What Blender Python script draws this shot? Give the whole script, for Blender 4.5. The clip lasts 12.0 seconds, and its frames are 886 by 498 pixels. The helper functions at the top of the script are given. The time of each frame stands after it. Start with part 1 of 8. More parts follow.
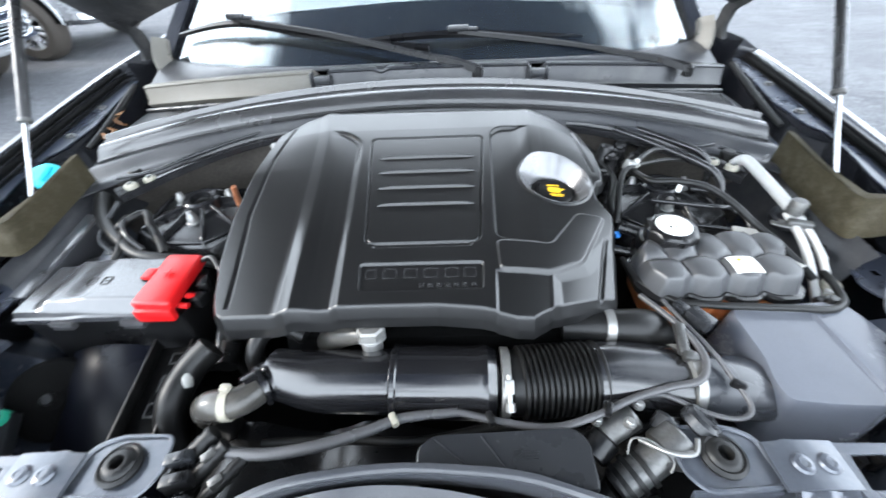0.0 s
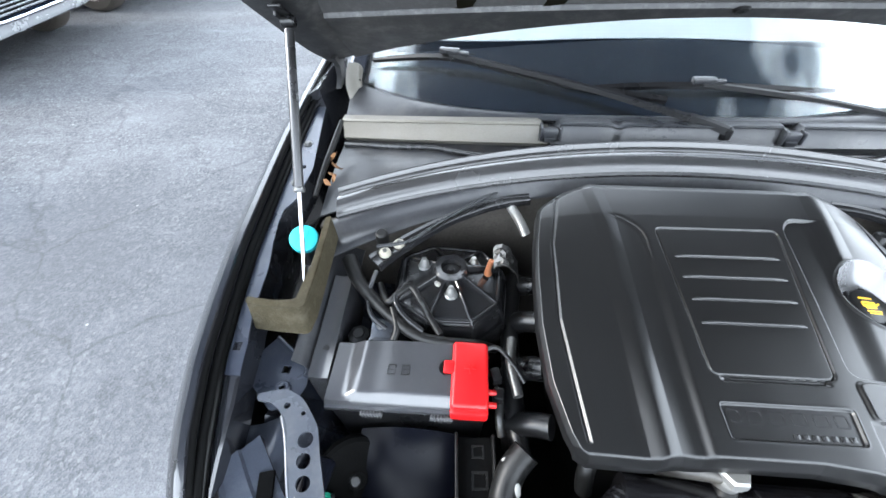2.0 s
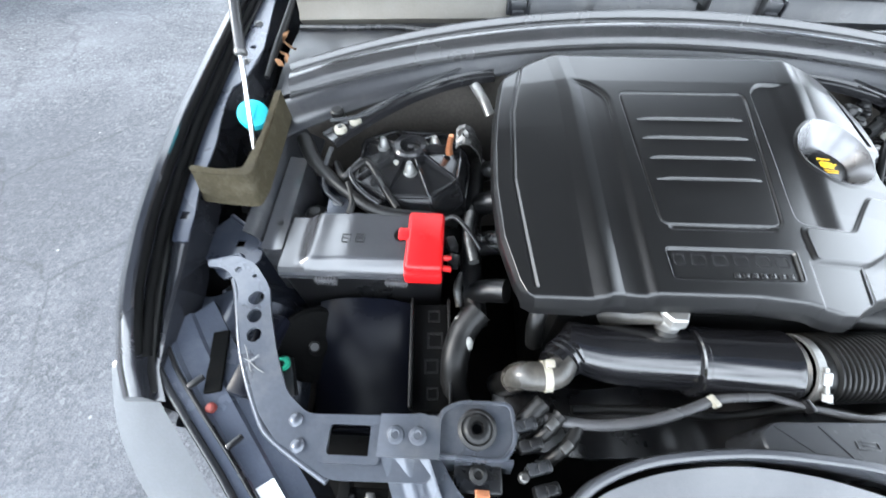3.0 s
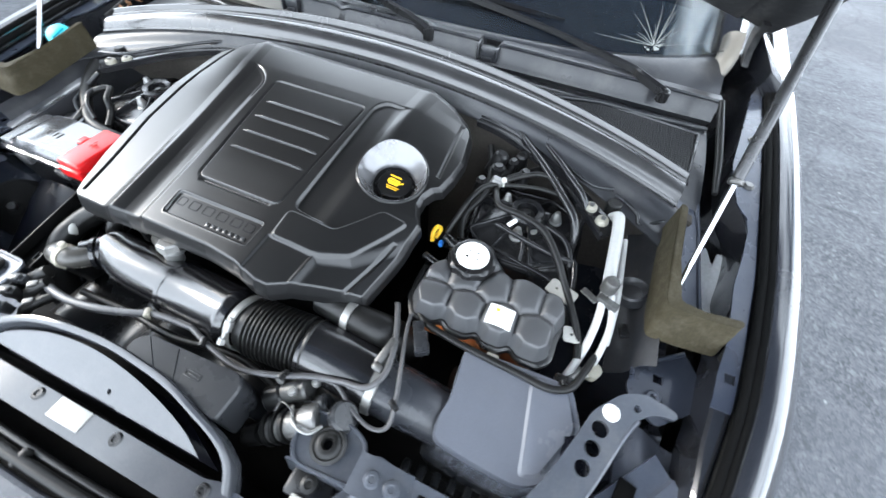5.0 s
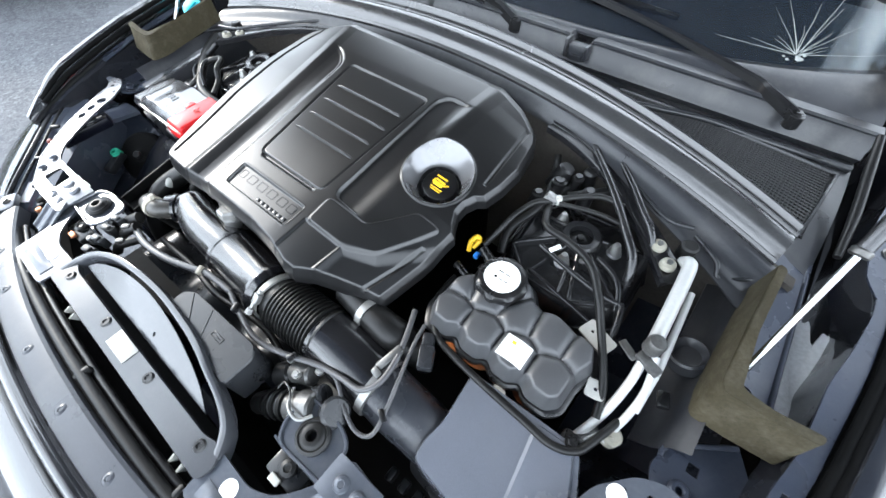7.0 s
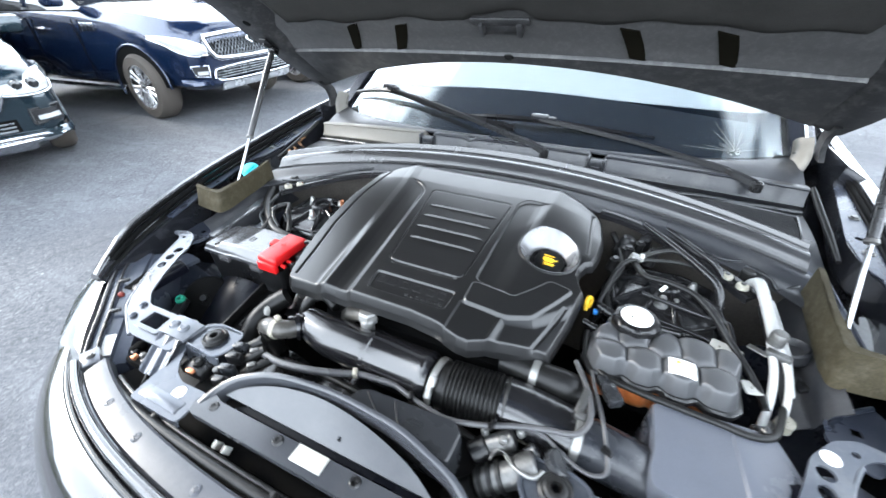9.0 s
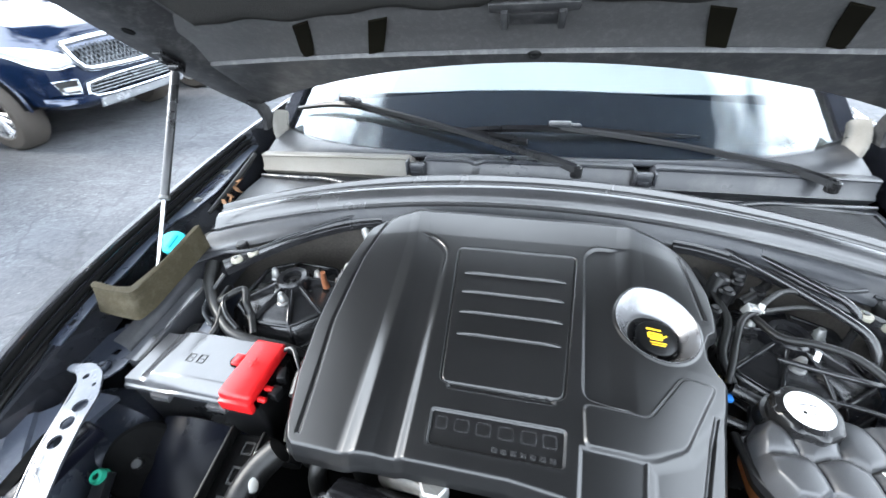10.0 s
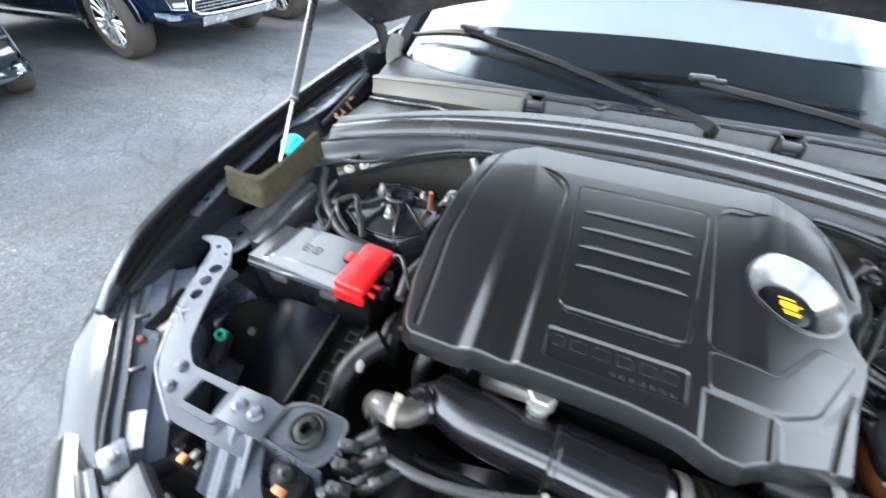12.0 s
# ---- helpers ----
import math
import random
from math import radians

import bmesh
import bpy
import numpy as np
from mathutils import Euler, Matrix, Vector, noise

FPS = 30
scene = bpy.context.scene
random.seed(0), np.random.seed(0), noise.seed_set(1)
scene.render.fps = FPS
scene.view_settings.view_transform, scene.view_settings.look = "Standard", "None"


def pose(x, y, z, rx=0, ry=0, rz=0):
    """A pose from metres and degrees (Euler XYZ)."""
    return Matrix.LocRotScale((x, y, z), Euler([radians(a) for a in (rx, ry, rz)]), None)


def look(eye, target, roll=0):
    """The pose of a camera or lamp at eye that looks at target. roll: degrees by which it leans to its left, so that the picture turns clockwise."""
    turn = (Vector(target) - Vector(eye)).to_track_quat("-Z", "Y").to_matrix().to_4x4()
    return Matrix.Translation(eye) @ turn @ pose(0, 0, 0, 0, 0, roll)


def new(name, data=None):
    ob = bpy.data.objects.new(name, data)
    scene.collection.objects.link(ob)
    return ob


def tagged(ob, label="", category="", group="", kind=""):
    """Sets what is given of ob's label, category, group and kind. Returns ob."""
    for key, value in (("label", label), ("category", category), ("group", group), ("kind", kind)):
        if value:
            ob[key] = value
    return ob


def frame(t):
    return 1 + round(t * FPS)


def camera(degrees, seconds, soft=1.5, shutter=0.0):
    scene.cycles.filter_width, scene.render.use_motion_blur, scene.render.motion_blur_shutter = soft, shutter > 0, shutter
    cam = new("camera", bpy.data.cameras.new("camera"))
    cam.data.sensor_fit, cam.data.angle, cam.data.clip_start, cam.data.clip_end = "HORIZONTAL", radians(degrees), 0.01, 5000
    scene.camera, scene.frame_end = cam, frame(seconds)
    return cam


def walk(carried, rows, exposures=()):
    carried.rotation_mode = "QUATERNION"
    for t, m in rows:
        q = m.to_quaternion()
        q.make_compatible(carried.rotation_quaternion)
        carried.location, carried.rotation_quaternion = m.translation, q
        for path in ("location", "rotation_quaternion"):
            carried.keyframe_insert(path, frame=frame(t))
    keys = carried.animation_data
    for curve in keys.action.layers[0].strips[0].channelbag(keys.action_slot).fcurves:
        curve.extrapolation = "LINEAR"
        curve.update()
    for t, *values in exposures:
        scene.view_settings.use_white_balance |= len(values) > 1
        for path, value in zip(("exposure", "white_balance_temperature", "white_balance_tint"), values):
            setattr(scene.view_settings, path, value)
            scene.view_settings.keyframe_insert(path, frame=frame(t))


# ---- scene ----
cam = camera(98.3, 12.0, soft=1.5, shutter=0.4)
PATH = [
    (0, (0.044, -0.504, 0.368), (0.002, 1.007, -0.942), -2.6),
    (0.5, (-0.009, -0.501, 0.381), (-0.336, 0.911, -0.997), -6.0),
    (1, (-0.241, -0.513, 0.388), (-0.618, 0.854, -1.022), -6.7),
    (1.5, (-0.427, -0.411, 0.475), (-0.602, 0.999, -0.932), -2.4),
    (2, (-0.428, -0.345, 0.534), (-0.552, 1.02, -0.923), -1.7),
    (2.5, (-0.391, -0.371, 0.516), (-0.5, 0.913, -1.014), -1.9),
    (3, (-0.365, -0.437, 0.431), (-0.433, 0.735, -1.189), -0.9),
    (3.5, (-0.233, -0.493, 0.405), (-0.27, 0.669, -1.223), 1.0),
    (3.7, (-0.122, -0.538, 0.424), (-0.167, 0.64, -1.191), 1.8),
    (5.3, (0.56, -0.369, 0.486), (-0.05, 0.716, -1.08), 2.4),
    (5.5, (0.593, -0.383, 0.495), (-0.152, 0.613, -1.071), 0.0),
    (6, (0.626, -0.343, 0.502), (-0.172, 0.583, -1.08), -0.3),
    (6.5, (0.591, -0.292, 0.495), (-0.186, 0.59, -1.124), -1.5),
    (6.7, (0.559, -0.288, 0.486), (-0.201, 0.548, -1.164), -2.8),
    (8.3, (0.494, -0.426, 0.44), (-0.33, 0.874, -0.838), -0.3),
    (8.5, (0.45, -0.521, 0.454), (-0.377, 0.843, -0.752), -0.6),
    (9, (0.306, -0.62, 0.481), (-0.41, 0.869, -0.646), -1.1),
    (9.5, (0.137, -0.5, 0.477), (-0.492, 1.017, -0.664), -3.8),
    (10, (0.016, -0.383, 0.477), (-0.389, 1.17, -0.717), -3.7),
    (10.5, (-0.074, -0.386, 0.524), (-0.302, 1.215, -0.653), -2.4),
    (11, (-0.135, -0.387, 0.482), (-0.548, 1.144, -0.737), -3.0),
    (11.5, (-0.209, -0.447, 0.468), (-0.818, 0.981, -0.793), -2.0),
    (12, (-0.089, -0.469, 0.423), (-0.679, 0.914, -0.896), 0.9),
]
walk(cam, [(t, look(eye, target, roll)) for t, eye, target, roll in PATH], exposures=[(0, 0.38), (2.0, 0.54), (3.7, 0.46), (5.3, 0.27), (6.7, 0.24), (8.3, 0.38), (10.5, 0.64), (12, 0.44)])

# ---- world, sun, exposure ----
SUN_EL, SUN_AZ = 29.0, 266.0      # degrees up, degrees clockwise from the car's nose-to-tail line
world = bpy.data.worlds.new("sky")
scene.world = world
world.use_nodes = True
wn, wl = world.node_tree.nodes, world.node_tree.links
wn.clear()
sky = wn.new("ShaderNodeTexSky")
sky.sky_type, sky.sun_disc = "NISHITA", False
sky.sun_elevation, sky.sun_rotation = radians(SUN_EL), radians(SUN_AZ)
sky.air_density, sky.dust_density, sky.ozone_density = 1.0, 2.0, 1.5
w_co = wn.new("ShaderNodeTexCoord")
w_map = wn.new("ShaderNodeMapping")
w_map.inputs["Scale"].default_value = (1.6, 1.6, 3.0)
w_noise = wn.new("ShaderNodeTexNoise")
w_noise.inputs["Scale"].default_value, w_noise.inputs["Detail"].default_value = 1.4, 3.0
w_ramp = wn.new("ShaderNodeValToRGB")
w_ramp.color_ramp.elements[0].position, w_ramp.color_ramp.elements[1].position = 0.42, 0.60
w_mix = wn.new("ShaderNodeMixRGB")
w_mix.inputs["Color2"].default_value = (52.0, 58.5, 66.0, 1)
w_bg = wn.new("ShaderNodeBackground")
w_bg.inputs["Strength"].default_value = 0.108
w_out = wn.new("ShaderNodeOutputWorld")
wl.new(w_co.outputs["Generated"], w_map.inputs["Vector"])
wl.new(w_map.outputs["Vector"], w_noise.inputs["Vector"])
# bright hazy cloud low in the sky, thinning to blue overhead
w_sep = wn.new("ShaderNodeSeparateXYZ")
wl.new(w_co.outputs["Generated"], w_sep.inputs["Vector"])
w_low = wn.new("ShaderNodeMapRange")
w_low.inputs["From Min"].default_value, w_low.inputs["From Max"].default_value = 0.30, 0.95
w_low.inputs["To Min"].default_value, w_low.inputs["To Max"].default_value = 0.12, -0.10
wl.new(w_sep.outputs["Z"], w_low.inputs["Value"])
w_sum = wn.new("ShaderNodeMath")
w_sum.operation = "ADD"
wl.new(w_noise.outputs["Fac"], w_sum.inputs[0])
wl.new(w_low.outputs["Result"], w_sum.inputs[1])
# the cloud bank is a little thicker on the car park's side
w_side = wn.new("ShaderNodeMapRange")
w_side.inputs["From Min"].default_value, w_side.inputs["From Max"].default_value = -0.9, 0.7
w_side.inputs["To Min"].default_value, w_side.inputs["To Max"].default_value = 0.13, 0.06
wl.new(w_sep.outputs["X"], w_side.inputs["Value"])
w_sum2 = wn.new("ShaderNodeMath")
w_sum2.operation = "ADD"
wl.new(w_sum.outputs[0], w_sum2.inputs[0])
wl.new(w_side.outputs["Result"], w_sum2.inputs[1])
# clear blue at the zenith
w_top = wn.new("ShaderNodeMapRange")
w_top.inputs["From Min"].default_value, w_top.inputs["From Max"].default_value = 0.72, 0.90
w_top.inputs["To Min"].default_value, w_top.inputs["To Max"].default_value = 0.0, -0.22
wl.new(w_sep.outputs["Z"], w_top.inputs["Value"])
w_sum3 = wn.new("ShaderNodeMath")
w_sum3.operation = "ADD"
wl.new(w_sum2.outputs[0], w_sum3.inputs[0])
wl.new(w_top.outputs["Result"], w_sum3.inputs[1])
wl.new(w_sum3.outputs[0], w_ramp.inputs["Fac"])
wl.new(w_ramp.outputs["Color"], w_mix.inputs["Fac"])
wl.new(sky.outputs["Color"], w_mix.inputs["Color1"])
wl.new(w_mix.outputs["Color"], w_bg.inputs["Color"])
wl.new(w_bg.outputs["Background"], w_out.inputs["Surface"])
sun = new("sun", bpy.data.lights.new("sun", "SUN"))
sun.data.energy, sun.data.angle, sun.data.color = 2.9, radians(11), (1.0, 0.95, 0.88)
s_az, s_el = radians(SUN_AZ), radians(SUN_EL)
s_dir = Vector((math.sin(s_az) * math.cos(s_el), math.cos(s_az) * math.cos(s_el), math.sin(s_el)))
sun.matrix_world = look(s_dir * 20, (0, 0, 0))


# ---- materials ----
def mat(name, col, rough=0.5, metal=0.0, vary=0.15, grain=400.0, bump=0.1, coat=0.0, trans=0.0, spec=0.5,
        stain=6.0, dirt=None, dirt_amount=0.0, rough_vary=0.1, ior=1.45, dist=0.002, random_vary=0.0):
    """A procedural surface: base colour with fine grain and broad stains, roughness that varies, fine relief."""
    m = bpy.data.materials.new(name)
    m.use_nodes = True
    nt = m.node_tree
    n, l = nt.nodes, nt.links
    b = n["Principled BSDF"]
    b.inputs["Metallic"].default_value = metal
    b.inputs["Coat Weight"].default_value = coat
    b.inputs["Coat Roughness"].default_value = 0.05
    b.inputs["Transmission Weight"].default_value = trans
    b.inputs["Specular IOR Level"].default_value = spec
    b.inputs["IOR"].default_value = ior
    co = n.new("ShaderNodeTexCoord")
    fine = n.new("ShaderNodeTexNoise")
    fine.inputs["Scale"].default_value, fine.inputs["Detail"].default_value = grain, 3.0
    broad = n.new("ShaderNodeTexNoise")
    broad.inputs["Scale"].default_value, broad.inputs["Detail"].default_value = stain, 6.0
    broad.inputs["Roughness"].default_value = 0.65
    for t in (fine, broad):
        l.new(co.outputs["Object"], t.inputs["Vector"])
    add = n.new("ShaderNodeMath")
    add.operation = "ADD"
    l.new(fine.outputs["Fac"], add.inputs[0])
    l.new(broad.outputs["Fac"], add.inputs[1])
    rng = n.new("ShaderNodeMapRange")
    rng.inputs["From Min"].default_value, rng.inputs["From Max"].default_value = 0.6, 1.4
    rng.inputs["To Min"].default_value, rng.inputs["To Max"].default_value = 1 - vary, 1 + vary
    l.new(add.outputs[0], rng.inputs["Value"])
    mul = n.new("ShaderNodeMixRGB")
    mul.blend_type = "MULTIPLY"
    mul.inputs["Fac"].default_value = 1.0
    mul.inputs["Color1"].default_value = (*col, 1)
    l.new(rng.outputs["Result"], mul.inputs["Color2"])
    last = mul.outputs["Color"]
    if dirt:
        dn = n.new("ShaderNodeTexNoise")
        dn.inputs["Scale"].default_value, dn.inputs["Detail"].default_value = stain * 2.3, 8.0
        dn.inputs["Roughness"].default_value = 0.75
        l.new(co.outputs["Object"], dn.inputs["Vector"])
        dr = n.new("ShaderNodeMapRange")
        dr.inputs["From Min"].default_value, dr.inputs["From Max"].default_value = 0.48, 0.72
        dr.inputs["To Min"].default_value, dr.inputs["To Max"].default_value = 0.0, dirt_amount
        l.new(dn.outputs["Fac"], dr.inputs["Value"])
        dm = n.new("ShaderNodeMixRGB")
        dm.inputs["Color2"].default_value = (*dirt, 1)
        l.new(dr.outputs["Result"], dm.inputs["Fac"])
        l.new(last, dm.inputs["Color1"])
        last = dm.outputs["Color"]
    l.new(last, b.inputs["Base Color"])
    rr = n.new("ShaderNodeMapRange")
    rr.inputs["From Min"].default_value, rr.inputs["From Max"].default_value = 0.3, 0.7
    rr.inputs["To Min"].default_value, rr.inputs["To Max"].default_value = max(0.02, rough - rough_vary), min(1, rough + rough_vary)
    l.new(broad.outputs["Fac"], rr.inputs["Value"])
    l.new(rr.outputs["Result"], b.inputs["Roughness"])
    if bump:
        bp = n.new("ShaderNodeBump")
        bp.inputs["Strength"].default_value, bp.inputs["Distance"].default_value = bump, dist
        l.new(fine.outputs["Fac"], bp.inputs["Height"])
        l.new(bp.outputs["Normal"], b.inputs["Normal"])
    return m


COVER = mat("cover_plastic", (0.006, 0.006, 0.0063), 0.31, vary=0.15, grain=900, bump=0.008, stain=9, dirt=(0.04, 0.04, 0.04), dirt_amount=0.03, rough_vary=0.03, spec=0.65)
PLASTIC = mat("black_plastic", (0.0065, 0.0065, 0.007), 0.31, grain=700, bump=0.05, dirt=(0.05, 0.048, 0.045), dirt_amount=0.1)
GLOSSY = mat("glossy_black_plastic", (0.010, 0.010, 0.011), 0.18, grain=300, bump=0.02, dirt=(0.04, 0.04, 0.04), dirt_amount=0.08)
GREY_PL = mat("grey_black_plastic", (0.016, 0.017, 0.019), 0.27, grain=900, bump=0.05, dirt=(0.07, 0.07, 0.07), dirt_amount=0.1)
LIDPL = mat("satin_lid_plastic", (0.040, 0.041, 0.045), 0.20, grain=900, bump=0.02, spec=1.0, dirt=(0.1, 0.1, 0.1), dirt_amount=0.1)
LAMPBOX = mat("lamp_housing_plastic", (0.055, 0.063, 0.083), 0.24, grain=500, bump=0.04, dirt=(0.17, 0.17, 0.17), dirt_amount=0.2)
RUBBER = mat("rubber", (0.006, 0.006, 0.006), 0.40, spec=0.32, grain=500, bump=0.10, dirt=(0.06, 0.058, 0.055), dirt_amount=0.15)
SEAL_RUB = mat("seal_rubber", (0.028, 0.028, 0.029), 0.21, grain=300, bump=0.01, dirt=(0.10, 0.098, 0.095), dirt_amount=0.10, spec=0.95)
SHELF = mat("dusty_shelf_paint", (0.022, 0.023, 0.026), 0.36, vary=0.2, grain=300, bump=0.05, dirt=(0.11, 0.105, 0.10), dirt_amount=0.22)
# near-black, almost no sheen: dark parts, and cavity shade put into the colour
DARK = mat("dark_parts_and_shade", (0.003, 0.003, 0.003), 0.75, grain=120, bump=0.3, spec=0.08)
DUCT = mat("deep_black_plastic", (0.0035, 0.004, 0.007), 0.30, grain=300, bump=0.02, spec=0.14)
WIPER = mat("matt_wiper_black", (0.004, 0.004, 0.0045), 0.32, grain=500, bump=0.04, spec=0.3)
METAL = mat("cast_metal", (0.13, 0.13, 0.128), 0.42, 0.8, vary=0.3, grain=250, bump=0.2, dirt=(0.08, 0.07, 0.06), dirt_amount=0.5)
STEEL = mat("pressed_steel", (0.066, 0.073, 0.088), 0.32, 0.4, vary=0.12, grain=200, bump=0.05, coat=0.3, dirt=(0.26, 0.25, 0.23), dirt_amount=0.2)
ALU = mat("bright_aluminium", (0.26, 0.26, 0.255), 0.42, 0.7, grain=300, bump=0.08, dirt=(0.4, 0.38, 0.34), dirt_amount=0.3)
ROD = mat("strut_rod_metal", (0.42, 0.43, 0.45), 0.2, 1.0, vary=0.05, grain=200, bump=0.02)
STRUT = mat("strut_tube_metal", (0.072, 0.072, 0.074), 0.32, 0.85, vary=0.1, grain=200, bump=0.05)
PAINT = mat("dark_grey_paint", (0.018, 0.019, 0.023), 0.22, 0.35, vary=0.1, grain=1500, bump=0.02, coat=1.0, dirt=(0.12, 0.115, 0.11), dirt_amount=0.08)
BAYPAINT = mat("bay_paint", (0.030, 0.036, 0.052), 0.28, 0.3, vary=0.15, grain=500, bump=0.03, coat=0.2, dirt=(0.14, 0.135, 0.13), dirt_amount=0.2)
FOAM = mat("olive_foam", (0.034, 0.0285, 0.0165), 0.85, vary=0.3, grain=260, bump=0.45, stain=18, dirt=(0.13, 0.115, 0.085), dirt_amount=0.3, spec=0.2)
RED = mat("red_plastic", (0.52, 0.008, 0.010), 0.35, vary=0.1, grain=400, bump=0.05)
CONDUIT = mat("grey_conduit_plastic", (0.055, 0.055, 0.058), 0.32, grain=500, bump=0.06, dirt=(0.16, 0.155, 0.15), dirt_amount=0.2)
WHITE = mat("white_label", (0.72, 0.72, 0.70), 0.5, vary=0.05, grain=200, bump=0.02)
IVORY = mat("ivory_plastic", (0.27, 0.255, 0.21), 0.5, vary=0.1, grain=300, bump=0.05, dirt=(0.25, 0.2, 0.15), dirt_amount=0.3)
# lighter than the cover: the dish's reflection is put into this grey
DISH = mat("dish_reflection_grey", (0.16, 0.16, 0.165), 0.25, 0.6, vary=0.1, grain=600, bump=0.02)
# dusty plastic; base lightened and warmed for the sun on the lip's left
COWLPL = mat("dusty_scuttle_plastic", (0.105, 0.097, 0.083), 0.55, vary=0.15, grain=300, bump=0.06, dirt=(0.14, 0.135, 0.125), dirt_amount=0.3)
CREAM = mat("dusty_trim_plastic", (0.046, 0.049, 0.058), 0.32, vary=0.12, grain=300, bump=0.06, dirt=(0.20, 0.19, 0.175), dirt_amount=0.15)
COPPER = mat("copper_stub", (0.50, 0.20, 0.10), 0.4, 0.7, grain=200)
YELLOW = mat("yellow_print", (0.85, 0.5, 0.02), 0.5, vary=0.05, bump=0.0)
YEL_PL = mat("yellow_plastic", (0.75, 0.45, 0.02), 0.4, vary=0.1)
BLUE_PL = mat("blue_plastic", (0.03, 0.2, 0.6), 0.4)
TEAL = mat("teal_plastic", (0.03, 0.50, 0.58), 0.45, vary=0.1)
GREEN = mat("green_plastic", (0.02, 0.35, 0.22), 0.4)
ORANGE = mat("coolant_tank_plastic", (0.40, 0.115, 0.03), 0.35, vary=0.35, grain=60, stain=14, bump=0.05, dirt=(0.55, 0.4, 0.28), dirt_amount=0.35)
MILKY = mat("milky_plastic", (0.36, 0.355, 0.33), 0.4, vary=0.1)
GREYTXT = mat("raised_bar_grey", (0.020, 0.020, 0.021), 0.22, vary=0.1, bump=0.0)
INSUL = mat("felt_insulation", (0.030, 0.029, 0.027), 0.95, vary=0.3, grain=500, bump=0.5, dirt=(0.09, 0.085, 0.08), dirt_amount=0.15, spec=0.15)
NOTCH = mat("notch_brown", (0.004, 0.0035, 0.002), 0.9, vary=0.2, spec=0.05)
HOODPL = mat("hood_underside_paint", (0.024, 0.024, 0.025), 0.40, 0.1, vary=0.25, grain=300, bump=0.1, stain=16, dirt=(0.24, 0.235, 0.225), dirt_amount=0.26)
FIREWALL = mat("firewall_felt", (0.050, 0.045, 0.040), 0.85, vary=0.35, grain=160, bump=0.5, stain=9, spec=0.2)
LENS = mat("headlamp_lens", (0.10, 0.108, 0.12), 0.12, 0.0, vary=0.1, coat=0.8, bump=0.0)
TYRE = mat("tyre_rubber", (0.056, 0.048, 0.041), 0.8, vary=0.2, grain=150, bump=0.2)
RIM = mat("alloy_rim", (0.62, 0.62, 0.63), 0.28, 0.8, vary=0.1, grain=200, bump=0.02)
CHROME = mat("chrome", (0.62, 0.63, 0.65), 0.10, 1.0, vary=0.03, bump=0.0, rough_vary=0.04)
NAVY = mat("navy_paint", (0.006, 0.015, 0.042), 0.16, 0.5, vary=0.08, grain=1500, bump=0.01, coat=1.0)
TEALCAR = mat("dark_teal_paint", (0.010, 0.022, 0.030), 0.2, 0.5, vary=0.08, grain=1500, bump=0.01, coat=1.0)
SILVERCAR = mat("silver_paint", (0.55, 0.56, 0.58), 0.25, 0.5, vary=0.05, grain=1500, bump=0.01, coat=1.0)
CARGLASS = mat("dark_car_glass", (0.01, 0.011, 0.012), 0.05, vary=0.05, bump=0.0, coat=1.0, rough_vary=0.02)
SHADE = mat("sunshade_foil", (0.40, 0.41, 0.43), 0.45, 0.15, vary=0.06, grain=200, bump=0.03)
CRACKED = mat("crushed_glass", (0.22, 0.235, 0.23), 0.4, vary=0.2, grain=200, bump=0.0)
SCRAP = mat("grey_liner_scrap", (0.58, 0.59, 0.60), 0.6, vary=0.2, grain=200, bump=0.1)
RAILPL = mat("dusty_hood_rail_paint", (0.052, 0.051, 0.051), 0.38, 0.1, vary=0.1, grain=300, bump=0.1, stain=38, dirt=(0.30, 0.29, 0.28), dirt_amount=0.12)
SHROUD = mat("satin_shroud_plastic", (0.038, 0.040, 0.045), 0.17, grain=700, bump=0.008, spec=0.7, dirt=(0.10, 0.10, 0.10), dirt_amount=0.12)
CARLAMP = mat("clear_car_lamp", (0.50, 0.51, 0.52), 0.08, 0.3, vary=0.2, grain=40, bump=0.05, coat=1.0)
GRLBAR = mat("grey_grille_bar", (0.16, 0.17, 0.18), 0.25, 0.7, vary=0.1, bump=0.0)
BOXPL = mat("blue_grey_box_plastic", (0.085, 0.092, 0.110), 0.24, grain=900, bump=0.03, dirt=(0.11, 0.11, 0.11), dirt_amount=0.15)
LEAF = mat("dry_leaf_brown", (0.16, 0.075, 0.03), 0.7, vary=0.3, grain=120, bump=0.1)
TANKPL = mat("tank_top_plastic", (0.040, 0.041, 0.044), 0.4, vary=0.2, grain=700, bump=0.02, spec=0.7, dirt=(0.06, 0.06, 0.06), dirt_amount=0.12)
CASTPL = mat("ribbed_casting", (0.011, 0.011, 0.012), 0.24, vary=0.2, grain=300, bump=0.06, spec=0.7, dirt=(0.05, 0.048, 0.045), dirt_amount=0.15)
PIPEPL = mat("satin_pipe_plastic", (0.006, 0.006, 0.007), 0.20, vary=0.15, grain=300, bump=0.02, spec=1.0, dirt=(0.05, 0.05, 0.05), dirt_amount=0.10)
# pale hose rubber; on the elbow the paleness is a highlight held in the colour
PALERUB = mat("pale_sheen_rubber", (0.035, 0.033, 0.030), 0.30, vary=0.15, grain=300, bump=0.06, dirt=(0.22, 0.2, 0.17), dirt_amount=0.25)
ACPIPE = mat("white_oxide_aluminium", (0.42, 0.42, 0.41), 0.42, 0.25, vary=0.08, grain=300, bump=0.05, dirt=(0.4, 0.38, 0.34), dirt_amount=0.25)
